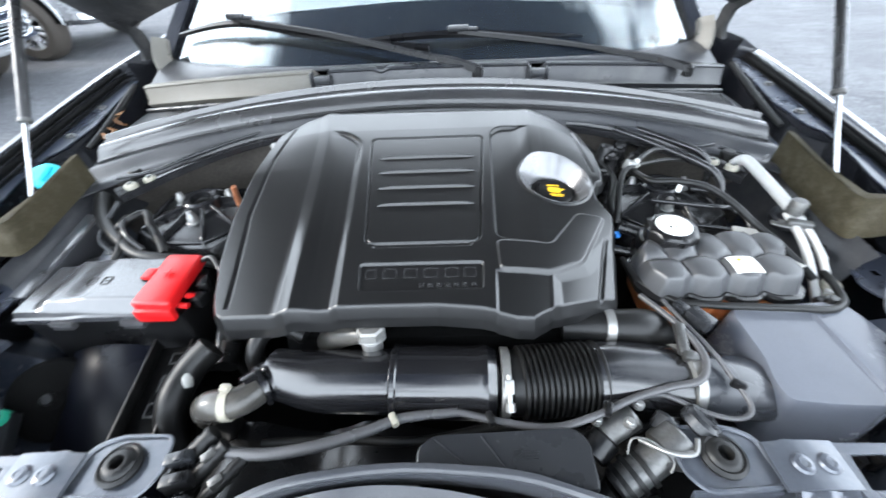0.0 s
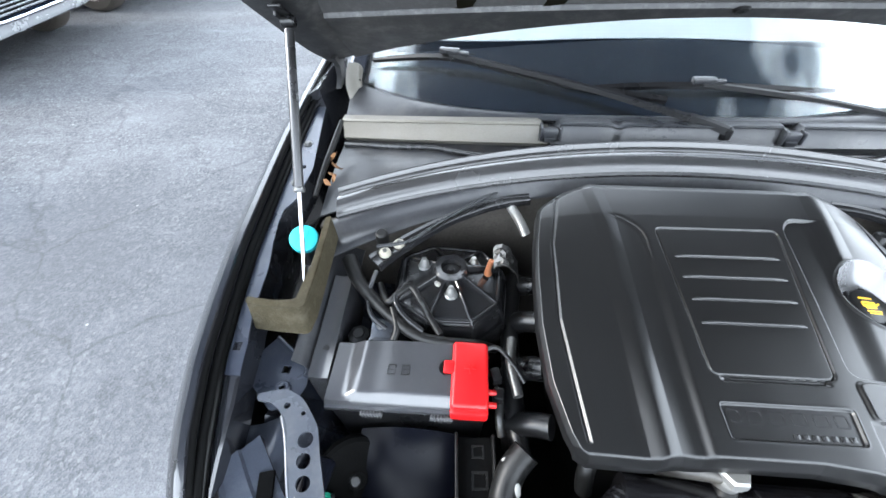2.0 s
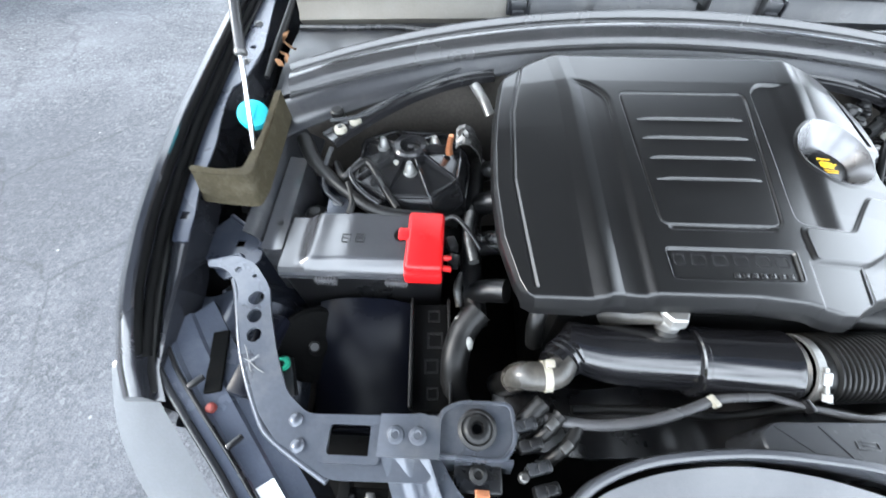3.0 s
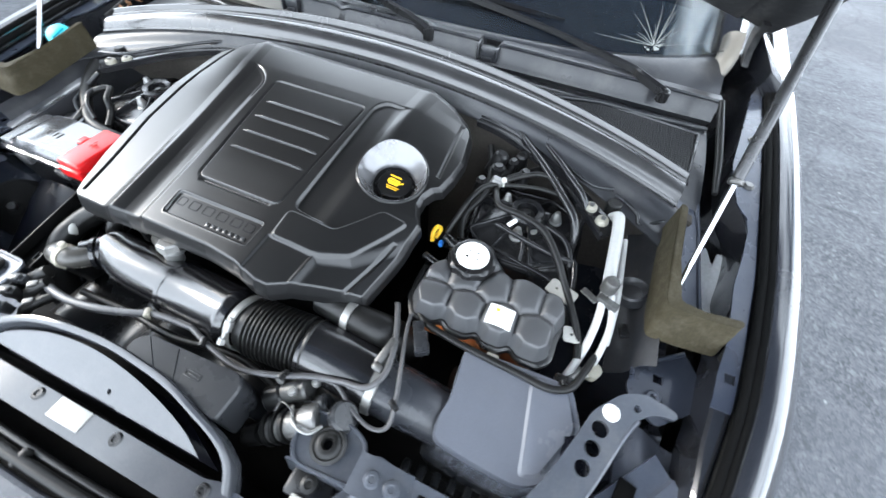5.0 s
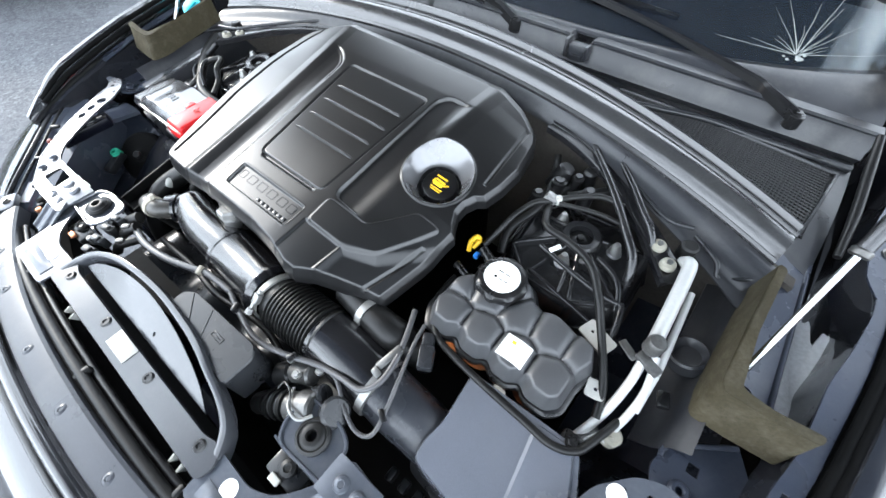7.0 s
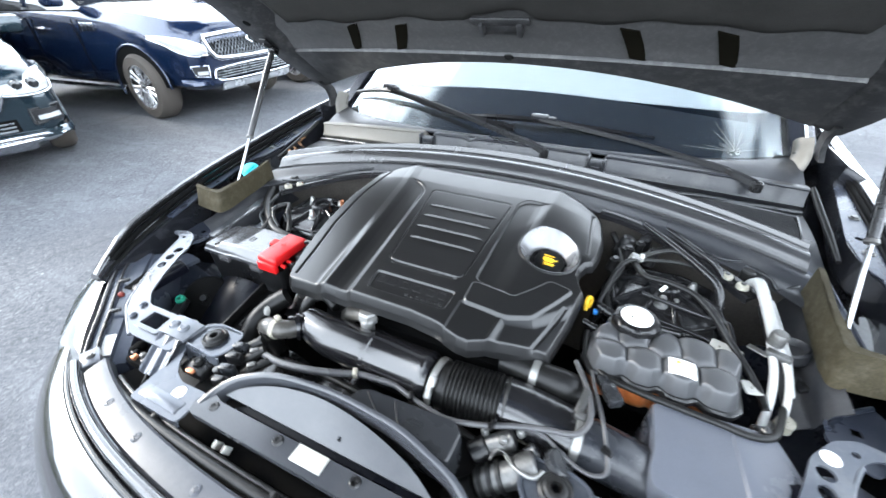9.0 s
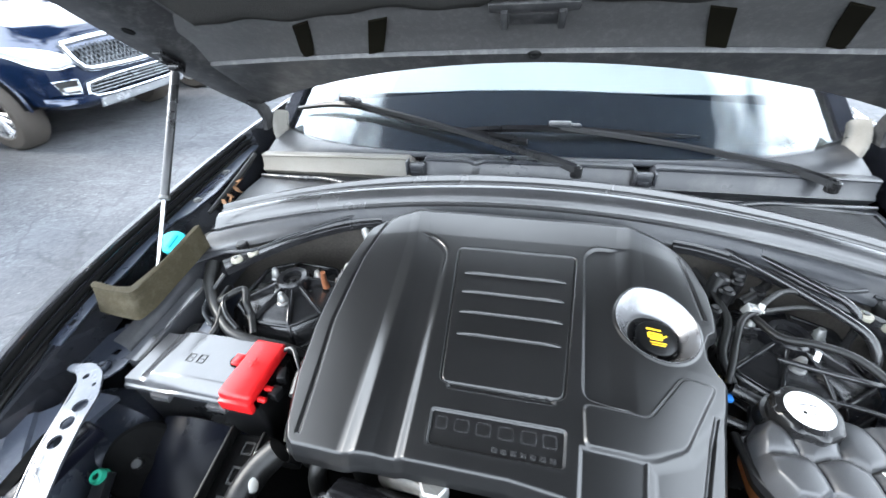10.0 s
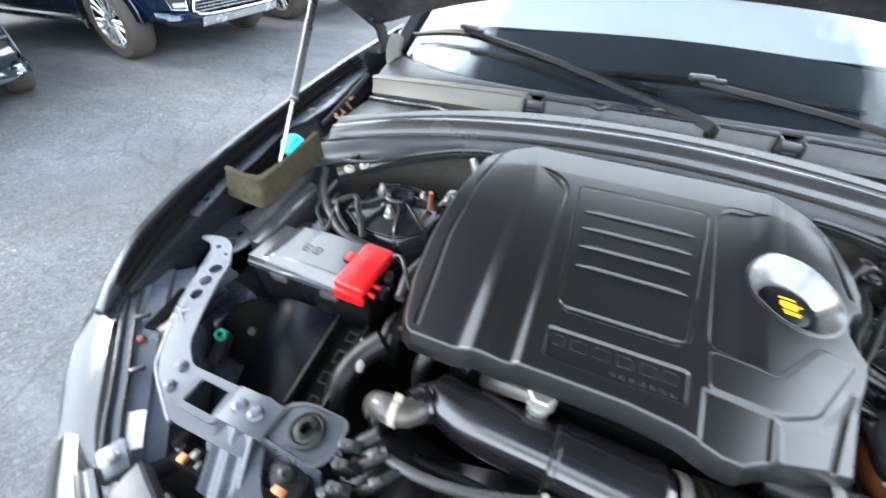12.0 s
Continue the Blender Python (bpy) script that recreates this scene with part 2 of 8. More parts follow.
SPOUT = mat("dark_spout_plastic", (0.024, 0.026, 0.031), 0.26, grain=900, bump=0.03, dirt=(0.11, 0.11, 0.11), dirt_amount=0.15)
TROUGHPL = mat("dusty_trough_plastic", (0.018, 0.019, 0.022), 0.34, grain=900, bump=0.05, dirt=(0.12, 0.115, 0.105), dirt_amount=0.25)
DULLRED = mat("faded_red_plastic", (0.16, 0.025, 0.018), 0.5, vary=0.2)
TREEBELT = mat("tree_belt_foliage", (0.060, 0.066, 0.035), 0.9, vary=0.5, grain=9, bump=0.6, stain=1.5, dist=0.2, spec=0.2)
MESHGRL = mat("dark_mesh", (0.010, 0.010, 0.011), 0.4, vary=0.2, bump=0.0)


def asphalt_mat():
    """Worn asphalt: stones of two sizes, pale scuffs, broad stains."""
    m = bpy.data.materials.new("asphalt")
    m.use_nodes = True
    n, l = m.node_tree.nodes, m.node_tree.links
    b = n["Principled BSDF"]
    b.inputs["Roughness"].default_value = 0.85
    b.inputs["Specular IOR Level"].default_value = 0.35
    co = n.new("ShaderNodeTexCoord")

    def noise_at(scale, detail, rough=0.6):
        t = n.new("ShaderNodeTexNoise")
        t.inputs["Scale"].default_value, t.inputs["Detail"].default_value, t.inputs["Roughness"].default_value = scale, detail, rough
        l.new(co.outputs["Object"], t.inputs["Vector"])
        return t.outputs["Fac"]

    def span(src, a, b_, lo, hi):
        r = n.new("ShaderNodeMapRange")
        for key, v in zip(("From Min", "From Max", "To Min", "To Max"), (a, b_, lo, hi)):
            r.inputs[key].default_value = v
        l.new(src, r.inputs["Value"])
        return r.outputs["Result"]

    def mixed(fac, c1, c2):
        q = n.new("ShaderNodeMixRGB")
        l.new(fac, q.inputs["Fac"])
        for sock, c in ((q.inputs["Color1"], c1), (q.inputs["Color2"], c2)):
            if isinstance(c, tuple):
                sock.default_value = (*c, 1)
            else:
                l.new(c, sock)
        return q.outputs["Color"]
    stones = n.new("ShaderNodeTexVoronoi")
    stones.inputs["Scale"].default_value = 125
    l.new(co.outputs["Object"], stones.inputs["Vector"])
    bw = n.new("ShaderNodeRGBToBW")
    l.new(stones.outputs["Color"], bw.inputs["Color"])
    c = mixed(span(bw.outputs["Val"], 0.2, 0.8, 0, 1), (0.052, 0.055, 0.062), (0.112, 0.116, 0.125))
    pale = n.new("ShaderNodeTexVoronoi")
    pale.inputs["Scale"].default_value = 62
    l.new(co.outputs["Object"], pale.inputs["Vector"])
    pw = n.new("ShaderNodeRGBToBW")
    l.new(pale.outputs["Color"], pw.inputs["Color"])
    c = mixed(span(pw.outputs["Val"], 0.72, 0.88, 0, 0.42), c, (0.21, 0.215, 0.225))
    c = mixed(span(pw.outputs["Val"], 0.30, 0.20, 0, 0.5), c, (0.038, 0.040, 0.046))
    c = mixed(span(noise_at(26, 8, 0.8), 0.5, 0.68, 0, 0.35), c, (0.17, 0.173, 0.182))
    c = mixed(span(noise_at(1.3, 7, 0.7), 0.48, 0.72, 0, 0.5), c, (0.185, 0.19, 0.205))
    streak = n.new("ShaderNodeMapping")
    streak.inputs["Scale"].default_value, streak.inputs["Rotation"].default_value = (0.5, 3.2, 1.0), (0, 0, 0.5)
    l.new(co.outputs["Object"], streak.inputs["Vector"])
    scuff = n.new("ShaderNodeTexNoise")
    scuff.inputs["Scale"].default_value, scuff.inputs["Detail"].default_value, scuff.inputs["Roughness"].default_value = 2.2, 7.0, 0.72
    l.new(streak.outputs["Vector"], scuff.inputs["Vector"])
    c = mixed(span(scuff.outputs["Fac"], 0.53, 0.75, 0, 0.26), c, (0.25, 0.258, 0.278))
    c = mixed(span(noise_at(0.45, 5, 0.6), 0.46, 0.66, 0, 0.65), c, (0.060, 0.063, 0.072))
    flecks = n.new("ShaderNodeTexVoronoi")
    flecks.inputs["Scale"].default_value = 5.3
    l.new(co.outputs["Object"], flecks.inputs["Vector"])
    c = mixed(span(flecks.outputs["Distance"], 0.0, 0.05, 0.7, 0.0), c, (0.50, 0.50, 0.49))
    wobble = n.new("ShaderNodeTexNoise")
    wobble.inputs["Scale"].default_value, wobble.inputs["Detail"].default_value = 1.7, 5.0
    l.new(co.outputs["Object"], wobble.inputs["Vector"])
    bent = n.new("ShaderNodeMixRGB")
    bent.inputs["Fac"].default_value = 0.32
    l.new(co.outputs["Object"], bent.inputs["Color1"])
    l.new(wobble.outputs["Color"], bent.inputs["Color2"])
    crack = n.new("ShaderNodeTexVoronoi")
    crack.feature = "DISTANCE_TO_EDGE"
    crack.inputs["Scale"].default_value = 0.75
    l.new(bent.outputs["Color"], crack.inputs["Vector"])
    c = mixed(span(crack.outputs["Distance"], 0.0, 0.007, 0.45, 0.0), c, (0.035, 0.036, 0.040))
    l.new(c, b.inputs["Base Color"])
    bp = n.new("ShaderNodeBump")
    bp.inputs["Strength"].default_value, bp.inputs["Distance"].default_value = 0.5, 0.004
    l.new(stones.outputs["Distance"], bp.inputs["Height"])
    l.new(bp.outputs["Normal"], b.inputs["Normal"])
    return m


ASPHALT = asphalt_mat()


def glass_mat():
    m = bpy.data.materials.new("windscreen_glass")
    m.use_nodes = True
    b = m.node_tree.nodes["Principled BSDF"]
    b.inputs["Base Color"].default_value = (0.80, 0.88, 0.90, 1)
    b.inputs["Roughness"].default_value = 0.02
    b.inputs["Transmission Weight"].default_value = 1.0
    b.inputs["IOR"].default_value = 1.5
    return m


GLASS = glass_mat()


# ---- builders ----
def finish(bm, name, material, smooth=35):
    me = bpy.data.meshes.new(name)
    bmesh.ops.recalc_face_normals(bm, faces=bm.faces)
    bm.to_mesh(me)
    bm.free()
    me.materials.append(material)
    if smooth:
        me.polygons.foreach_set("use_smooth", [True] * len(me.polygons))
        me.set_sharp_from_angle(angle=radians(smooth))
    return me


def thing(name, label, category, at=(0, 0, 0), group="", kind=""):
    ob = new(name)
    ob.empty_display_size = 0.05
    ob.location = at
    return tagged(ob, label, category, group, kind)


def part(name, bm, material, parent, label="", smooth=35):
    ob = new(name, finish(bm, name, material, smooth))
    ob.parent = parent
    ob.matrix_parent_inverse = Matrix.Translation(parent.location).inverted()
    if label:
        ob["label"] = label
    return ob


def solo(name, bm, material, label, category, group="", kind="", smooth=35):
    return tagged(new(name, finish(bm, name, material, smooth)), label, category, group, kind)


def box(bm, c, s, bev=0.003, rot=(0, 0, 0), seg=2):
    m = pose(*c, *rot) @ Matrix.Diagonal((*s, 1))
    vs = bmesh.ops.create_cube(bm, size=1, matrix=m)["verts"]
    if bev:
        es = list({e for v in vs for e in v.link_edges})
        bmesh.ops.bevel(bm, geom=es, offset=bev, segments=seg, profile=0.5, affect="EDGES")
    return bm


def lathe(bm, prof, seg=24, m=None):
    """Turn (radius, height) points round z, then lay by m."""
    m = m or Matrix()
    rings = []
    for r, z in prof:
        if r < 1e-6:
            rings.append([bm.verts.new(m @ Vector((0, 0, z)))])
        else:
            rings.append([bm.verts.new(m @ Vector((r * math.cos(a), r * math.sin(a), z))) for a in (2 * math.pi * k / seg for k in range(seg))])
    for a, b in zip(rings, rings[1:]):
        for k in range(seg):
            q = (k + 1) % seg
            f = [a[k % len(a)], a[q % len(a)], b[q % len(b)], b[k % len(b)]]
            f = list(dict.fromkeys(f))
            if len(f) > 2:
                bm.faces.new(f)
    return bm


def cyl(bm, a, b, r, seg=16, r2=None, bev=0.0):
    a, b = Vector(a), Vector(b)
    d = b - a
    m = Matrix.Translation(a) @ d.to_track_quat("Z", "Y").to_matrix().to_4x4()
    h, r2 = d.length, r if r2 is None else r2
    c = min(bev, h / 3, r / 2)
    prof = [(0, 0), (r - c, 0)] + ([(r, c), (r2, h - c)] if c else [(r2, h)]) + ([(r2 - c, h)] if c else []) + [(0, h)]
    return lathe(bm, prof, seg, m)


def spline(pts, sub=6):
    p = [Vector(q) for q in pts]
    if len(p) < 3:
        return p
    out = []
    for i in range(len(p) - 1):
        a, b, c, d = p[max(i - 1, 0)], p[i], p[i + 1], p[min(i + 2, len(p) - 1)]
        for k in range(sub):
            t = k / sub
            out.append(0.5 * ((2 * b) + (c - a) * t + (2 * a - 5 * b + 4 * c - d) * t * t + (3 * b - a - 3 * c + d) * t ** 3))
    return out + [p[-1]]


def tube(bm, pts, r, seg=10, sub=6, ribbed=0.0, pitch=0.004):
    """A pipe along a smooth line; r is a number or one radius per given point; ribbed: depth of corrugation."""
    seg = seg if seg <= 6 else max(seg, 14)
    line = spline(pts, sub if sub < 4 else max(sub, 9))
    if ribbed:
        fine, total = [], sum((b - a).length for a, b in zip(line, line[1:]))
        n = max(8, int(total / (pitch / 2)))
        cum, acc = [0.0], 0.0
        for a, b in zip(line, line[1:]):
            acc += (b - a).length
            cum.append(acc)
        j = 0
        for k in range(n + 1):
            d = acc * k / n
            while j < len(line) - 2 and cum[j + 1] < d:
                j += 1
            fine.append(line[j].lerp(line[j + 1], (d - cum[j]) / max(1e-9, cum[j + 1] - cum[j])))
        line = fine
    n = len(line)
    rad = r if isinstance(r, (list, tuple)) else [r]
    up = Vector((0, 0, 1))
    rings, side = [], None
    for i, q in enumerate(line):
        d = (line[min(i + 1, n - 1)] - line[max(i - 1, 0)]).normalized()
        if side is None:
            side = d.cross(up if abs(d.z) < 0.9 else Vector((1, 0, 0))).normalized()
        side = (side - d * side.dot(d)).normalized()
        other = d.cross(side)
        f = i / max(1, n - 1) * (len(rad) - 1)
        k = min(int(f), len(rad) - 2) if len(rad) > 1 else 0
        w = rad[k] + (rad[k + 1] - rad[k]) * (f - k) if len(rad) > 1 else rad[0]
        if ribbed and i % 2:
            w -= ribbed
        rings.append([bm.verts.new(q + w * (math.cos(a) * side + math.sin(a) * other)) for a in (2 * math.pi * j / seg for j in range(seg))])
    for a, b in zip(rings, rings[1:]):
        for k in range(seg):
            bm.faces.new((a[k], a[(k + 1) % seg], b[(k + 1) % seg], b[k]))
    bm.faces.new(rings[0][::-1])
    bm.faces.new(rings[-1])
    return bm


def loft(bm, loops, close_ring=True, caps=True):
    """Skin between loops of equally many points."""
    rows = [[bm.verts.new(q) for q in lp] for lp in loops]
    n = len(rows[0])
    for a, b in zip(rows, rows[1:]):
        for k in range(n if close_ring else n - 1):
            bm.faces.new((a[k], a[(k + 1) % n], b[(k + 1) % n], b[k]))
    if caps and close_ring:
        bm.faces.new(rows[0][::-1])
        bm.faces.new(rows[-1])
    return bm


def sheet(bm, fn, nu, nv, thick=(0, 0, -0.003)):
    """A closed slab: fn(u, v) gives its upper face."""
    t = Vector(thick)
    top = [[Vector(fn(i / nu, j / nv)) for j in range(nv + 1)] for i in range(nu + 1)]
    a = [[bm.verts.new(q) for q in row] for row in top]
    b = [[bm.verts.new(q + t) for q in row] for row in top]
    for i in range(nu):
        for j in range(nv):
            bm.faces.new((a[i][j], a[i + 1][j], a[i + 1][j + 1], a[i][j + 1]))
            bm.faces.new((b[i][j], b[i][j + 1], b[i + 1][j + 1], b[i + 1][j]))
    rim = [(i, 0) for i in range(nu)] + [(nu, j) for j in range(nv)] + [(i, nv) for i in range(nu, 0, -1)] + [(0, j) for j in range(nv, 0, -1)]
    for (i, j), (k, m) in zip(rim, rim[1:] + rim[:1]):
        bm.faces.new((a[i][j], b[i][j], b[k][m], a[k][m]))
    return bm


def plate(bm, outer, holes=(), z=0.0, thick=0.004, m=None, bev=0.0):
    """A flat plate with holes; outlines in x, y. m lays it."""
    m = m or Matrix()
    edges = []
    for lp in (outer, *holes):
        vs = [bm.verts.new((x, y, z)) for x, y in lp]
        edges += [bm.edges.new((a, b)) for a, b in zip(vs, vs[1:] + vs[:1])]
    got = bmesh.ops.triangle_fill(bm, use_beauty=True, use_dissolve=False, edges=edges)["geom"]
    faces = [g for g in got if isinstance(g, bmesh.types.BMFace)]
    ext = bmesh.ops.extrude_face_region(bm, geom=faces)["geom"]
    low = [g for g in ext if isinstance(g, bmesh.types.BMVert)]
    bmesh.ops.translate(bm, verts=low, vec=(0, 0, -thick))
    both = list({v for f in faces for v in f.verts} | set(low))
    bmesh.ops.transform(bm, matrix=m, verts=both)
    return bm


def ring(cx, cy, r, n=16, sx=1.0):
    return [(cx + r * sx * math.cos(2 * math.pi * k / n), cy + r * math.sin(2 * math.pi * k / n)) for k in range(n)]


def rounded(pts, r=0.01, n=4):
    """Round the corners of a 2D outline."""
    out = []
    for i, p in enumerate(pts):
        a, b, c = Vector(pts[i - 1]), Vector(p), Vector(pts[(i + 1) % len(pts)])
        d1, d2 = (a - b), (c - b)
        q = min(r, d1.length * 0.45, d2.length * 0.45)
        s, e = b + d1.normalized() * q, b + d2.normalized() * q
        for k in range(n + 1):
            t = k / n
            v = s * (1 - t) ** 2 + b * 2 * t * (1 - t) + e * t * t
            out.append((v.x, v.y))
    return out


def lerp1(x, table):
    return float(np.interp(x, [a for a, _ in table], [b for _, b in table]))


def smooth01(t):
    t = min(1.0, max(0.0, t))
    return t * t * (3 - 2 * t)


def hexbolt(bm, at, r=0.007, h=0.006, axis=(0, 0, 1)):
    a = Vector(at)
    d = Vector(axis).normalized()
    cyl(bm, a - d * 0.004, a + d * h * 0.35, r * 1.35, 14)
    return cyl(bm, a, a + d * h, r, 6, bev=0.001)


def mirrored(fn):
    """Build a thing for either side: side -1 or 1."""
    return [fn(-1), fn(1)]

# ---- the setting: ground ----
GROUND = -0.95
bm = bmesh.new()
GR = [-600, -120, -40, -16, -10, -8, -6, -4, -2, 0, 2, 4, 8, 16, 40, 120, 600]
gv = [[bm.verts.new((x, y, GROUND)) for y in GR] for x in GR]
for i in range(len(GR) - 1):
    for j in range(len(GR) - 1):
        bm.faces.new((gv[i][j], gv[i + 1][j], gv[i + 1][j + 1], gv[i][j + 1]))
solo("ground", bm, ASPHALT, "worn pale grey asphalt of a car park", "ground", kind="structure", smooth=0)

# dark belt of trees that closes the car park beyond the parked cars
rnd = random.Random(3)
bm = bmesh.new()
TOPS = [4.4 + 1.2 * rnd.random() + 0.7 * math.sin(k * 0.7) for k in range(61)]
BULGE = [[rnd.uniform(-0.9, 0.9) for _ in range(7)] for _ in range(61)]
sheet(bm, lambda u, v: (-23 + BULGE[int(round(u * 60))][int(round(v * 6))] * math.sin(v * 3.1) - 1.5 * v, -22 + 70 * u, GROUND + TOPS[int(round(u * 60))] * v), 60, 6, (-1.5, 0, 0))
solo("backdrop_trees", bm, TREEBELT, "dark belt of distant trees beyond the car park", "trees", kind="structure")

# ---- the car that the camera looks into ----
car = thing("car", "dark grey saloon car with its bonnet propped open", "car", (0, 1.0, GROUND))

EDGE_OUT = [(-0.47, 0.655), (-0.42, 0.715), (-0.35, 0.775), (-0.28, 0.812), (-0.09, 0.853), (0.13, 0.876), (0.42, 0.887), (0.9, 0.892), (3.2, 0.89)]
EDGE_IN = [(-0.30, 0.765), (-0.14, 0.775), (-0.08, 0.785), (-0.05, 0.787), (0.0, 0.797), (0.10, 0.802), (0.15, 0.812), (0.213, 0.820), (0.245, 0.819), (0.27, 0.802), (0.37, 0.792), (0.65, 0.83), (3.2, 0.83)]
EDGE_Z = [(-0.47, -0.12), (-0.35, -0.085), (-0.2, -0.04), (0.0, -0.005), (0.3, 0.03), (0.6, 0.062), (1.0, 0.09), (3.2, 0.12)]


def fender(side):
    """The wing: body side, rounded shoulder with a shut line, inner ledge and flange."""
    bm = bmesh.new()
    loops = []
    for k in range(41):
        y = -0.32 + 1.43 * k / 40
        xo, xi, z = lerp1(y, EDGE_OUT), lerp1(y, EDGE_IN), lerp1(y, EDGE_Z)
        g = (0.014 if side > 0 else 0.010) * smooth01((y + 0.29) / 0.14)
        c = (0.008 if side > 0 else 0.026) * smooth01((y + 0.34) / 0.16)  # the inner edge stands proud of the ledge
        prof = [(xi, z - 0.09), (xi, z - 0.022), (xi + 0.004, z - 0.018), (xo - 0.048, z - 0.018), (xo - 0.044, z - 0.026), (xo - 0.036, z - 0.026),
                (xo - 0.032, z - 0.010 + 0.6 * c), (xo - 0.027, z - 0.003 + c), (xo - 0.018, z - 0.001 + c), (xo - 0.006, z - 0.004 + 0.75 * c), (xo + 0.004 + 0.5 * g, z - 0.010 + 0.45 * c), (xo + 0.012 + g, z - 0.026 + 0.15 * c), (xo + 0.020 + g, z - 0.055), (xo + 0.030 + g, z - 0.12),
                (xo + 0.035 + g, z - 0.22), (xo + 0.030 + g, z - 0.34), (xo + 0.015 + g, z - 0.36), (xo - 0.02, z - 0.30), (xo - 0.02, z - 0.05), (xi + 0.004, z - 0.03), (xi + 0.004, z - 0.09)]
        if side > 0:
            prof[8:13] = [(xo - 0.014, z + c), (xo + 0.4 * g, z - 0.002 + 0.5 * c), (xo + 0.010 + g * 0.75, z - 0.010), (xo + 0.020 + g, z - 0.028), (xo + 0.027 + g, z - 0.052)]
        loops.append([(side * x, y, h) for x, h in prof])
    f = part("fender", loft(bm, loops), PAINT, car, "glossy dark grey wing")
    bm = bmesh.new()
    rows = [(side * (lerp1(y, EDGE_OUT) - 0.034), y, lerp1(y, EDGE_Z) - 0.022) for y in [-0.31 + 0.04 * k for k in range(31)]]
    part("rubber_strip", tube(bm, rows, 0.0075, 8, 1), RUBBER, f, "black rubber shut-line strip")
    for dx, dz, r in ((-0.0385, 0.35, 0.006), (-0.0300, 0.85, 0.0055)):
        bm = bmesh.new()
        rows = [(side * (lerp1(y, EDGE_OUT) + dx), y, lerp1(y, EDGE_Z) - 0.010 + dz * (0.008 if side > 0 else 0.026) * smooth01((y + 0.34) / 0.16)) for y in [-0.27 + 0.04 * k for k in range(30)]]
        part("rubber_lip", tube(bm, rows, r, 8, 1), DARK, f, "dull black rubber lip")
    # pale satin ledge with square holes
    bm = bmesh.new()
    y0, y1 = -0.10, 0.62
    hole = lambda cx, cy, s: [(cx - s, cy - s), (cx + s, cy - s), (cx + s, cy + s), (cx - s, cy + s)]
    inner = [(side * (lerp1(y, EDGE_IN) - 0.004), y) for y in [y0 + (y1 - y0) * k / 48 for k in range(49)]]
    outer = [(side * (lerp1(y, EDGE_OUT) - 0.047), y) for y in [y1 - (y1 - y0) * k / 24 for k in range(25)]]
    hs = [hole(side * 0.799, -0.054, 0.007), ring(side * 0.812, 0.375, 0.007, 12)]
    if side < 0:
        hs = [h[::-1] for h in hs]
    plate(bm, inner + outer, hs, 0, 0.003)
    for v in bm.verts:
        v.co.z += lerp1(v.co.y, EDGE_Z) - 0.0135
    part("ledge", bm, BAYPAINT, f, "satin blue-grey inner wing ledge with square holes")
    for x, y in ((0.815, 0.325), (0.825, 0.46)):
        bm = bmesh.new()
        hexbolt(bm, (side * x, y, lerp1(y, EDGE_Z) - 0.014), 0.008)
        part("bolt", bm, METAL, f)
    return f


mirrored(fender)


def inner_wing(side):
    """Sloping panel between the wing and the bay, with swages, and the wheel house below."""
    bm = bmesh.new()

    def fn(u, v):
        y = -0.33 + 0.95 * v
        xo = lerp1(y, EDGE_IN) - 0.004
        drop = 0.13 if y < -0.12 else 0.12 + 0.10 * smooth01((y + 0.12) / 0.08)
        x = xo + 0.03 * smooth01((-y - 0.12) / 0.1) + (0.60 - xo) * u
        z = lerp1(y, EDGE_Z) - drop - 0.10 * u + 0.012 * math.sin(v * 21) * (1 - u) - 0.02 * smooth01((u - 0.5) / 0.1)
        return (side * x, y, z)
    sheet(bm, fn, 14, 40, (0, 0, -0.004))
    w = part("inner_wing", bm, BAYPAINT, car, "satin grey pressed inner wing")
    # upper rail inboard of the foam
    bm = bmesh.new()
    sheet(bm, lambda u, v: (side * (0.715 - 0.05 * u), -0.06 + 0.34 * v, -0.055 - 0.05 * u + 0.02 * v + (0.0 if u < 0.5 else -0.03)), 6, 14, (0, 0, -0.003))
    part("upper_rail", bm, SHELF, w, "dusty grey upper rail")
    # black liner seen down the hole behind the foam, the hole's shade in its colour
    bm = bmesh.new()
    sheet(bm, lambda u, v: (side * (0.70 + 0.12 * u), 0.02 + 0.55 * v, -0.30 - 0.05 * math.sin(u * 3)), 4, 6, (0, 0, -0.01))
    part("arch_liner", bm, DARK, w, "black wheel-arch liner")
    return w


mirrored(inner_wing)

# bay floor and walls; the floor's near-black carries the shade of the depths
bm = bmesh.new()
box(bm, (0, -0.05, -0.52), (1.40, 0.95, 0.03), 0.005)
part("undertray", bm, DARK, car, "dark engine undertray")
bm = bmesh.new()


def fire(u, v):
    x = -0.74 + 1.48 * u
    y = 0.345 - 0.10 * (x / 0.74) ** 2 + 0.02 * math.sin(9 * x) * v * (1 - v)
    return (x, y + 0.02 * math.sin(v * 5), -0.5 + 0.48 * v + (0.04 * (1 - (x / 0.74) ** 2)) * v)


sheet(bm, fire, 40, 16, (0, 0.02, 0))
part("bulkhead", bm, FIREWALL, car, "dark felt-covered bulkhead")

# ---- bulkhead seal: long curved rubber weatherstrip ----


def seal_arc(x):
    q = (x / 0.70) ** 2
    return 0.365 - 0.10 * q, 0.070 - 0.050 * q - 0.008 * q * q


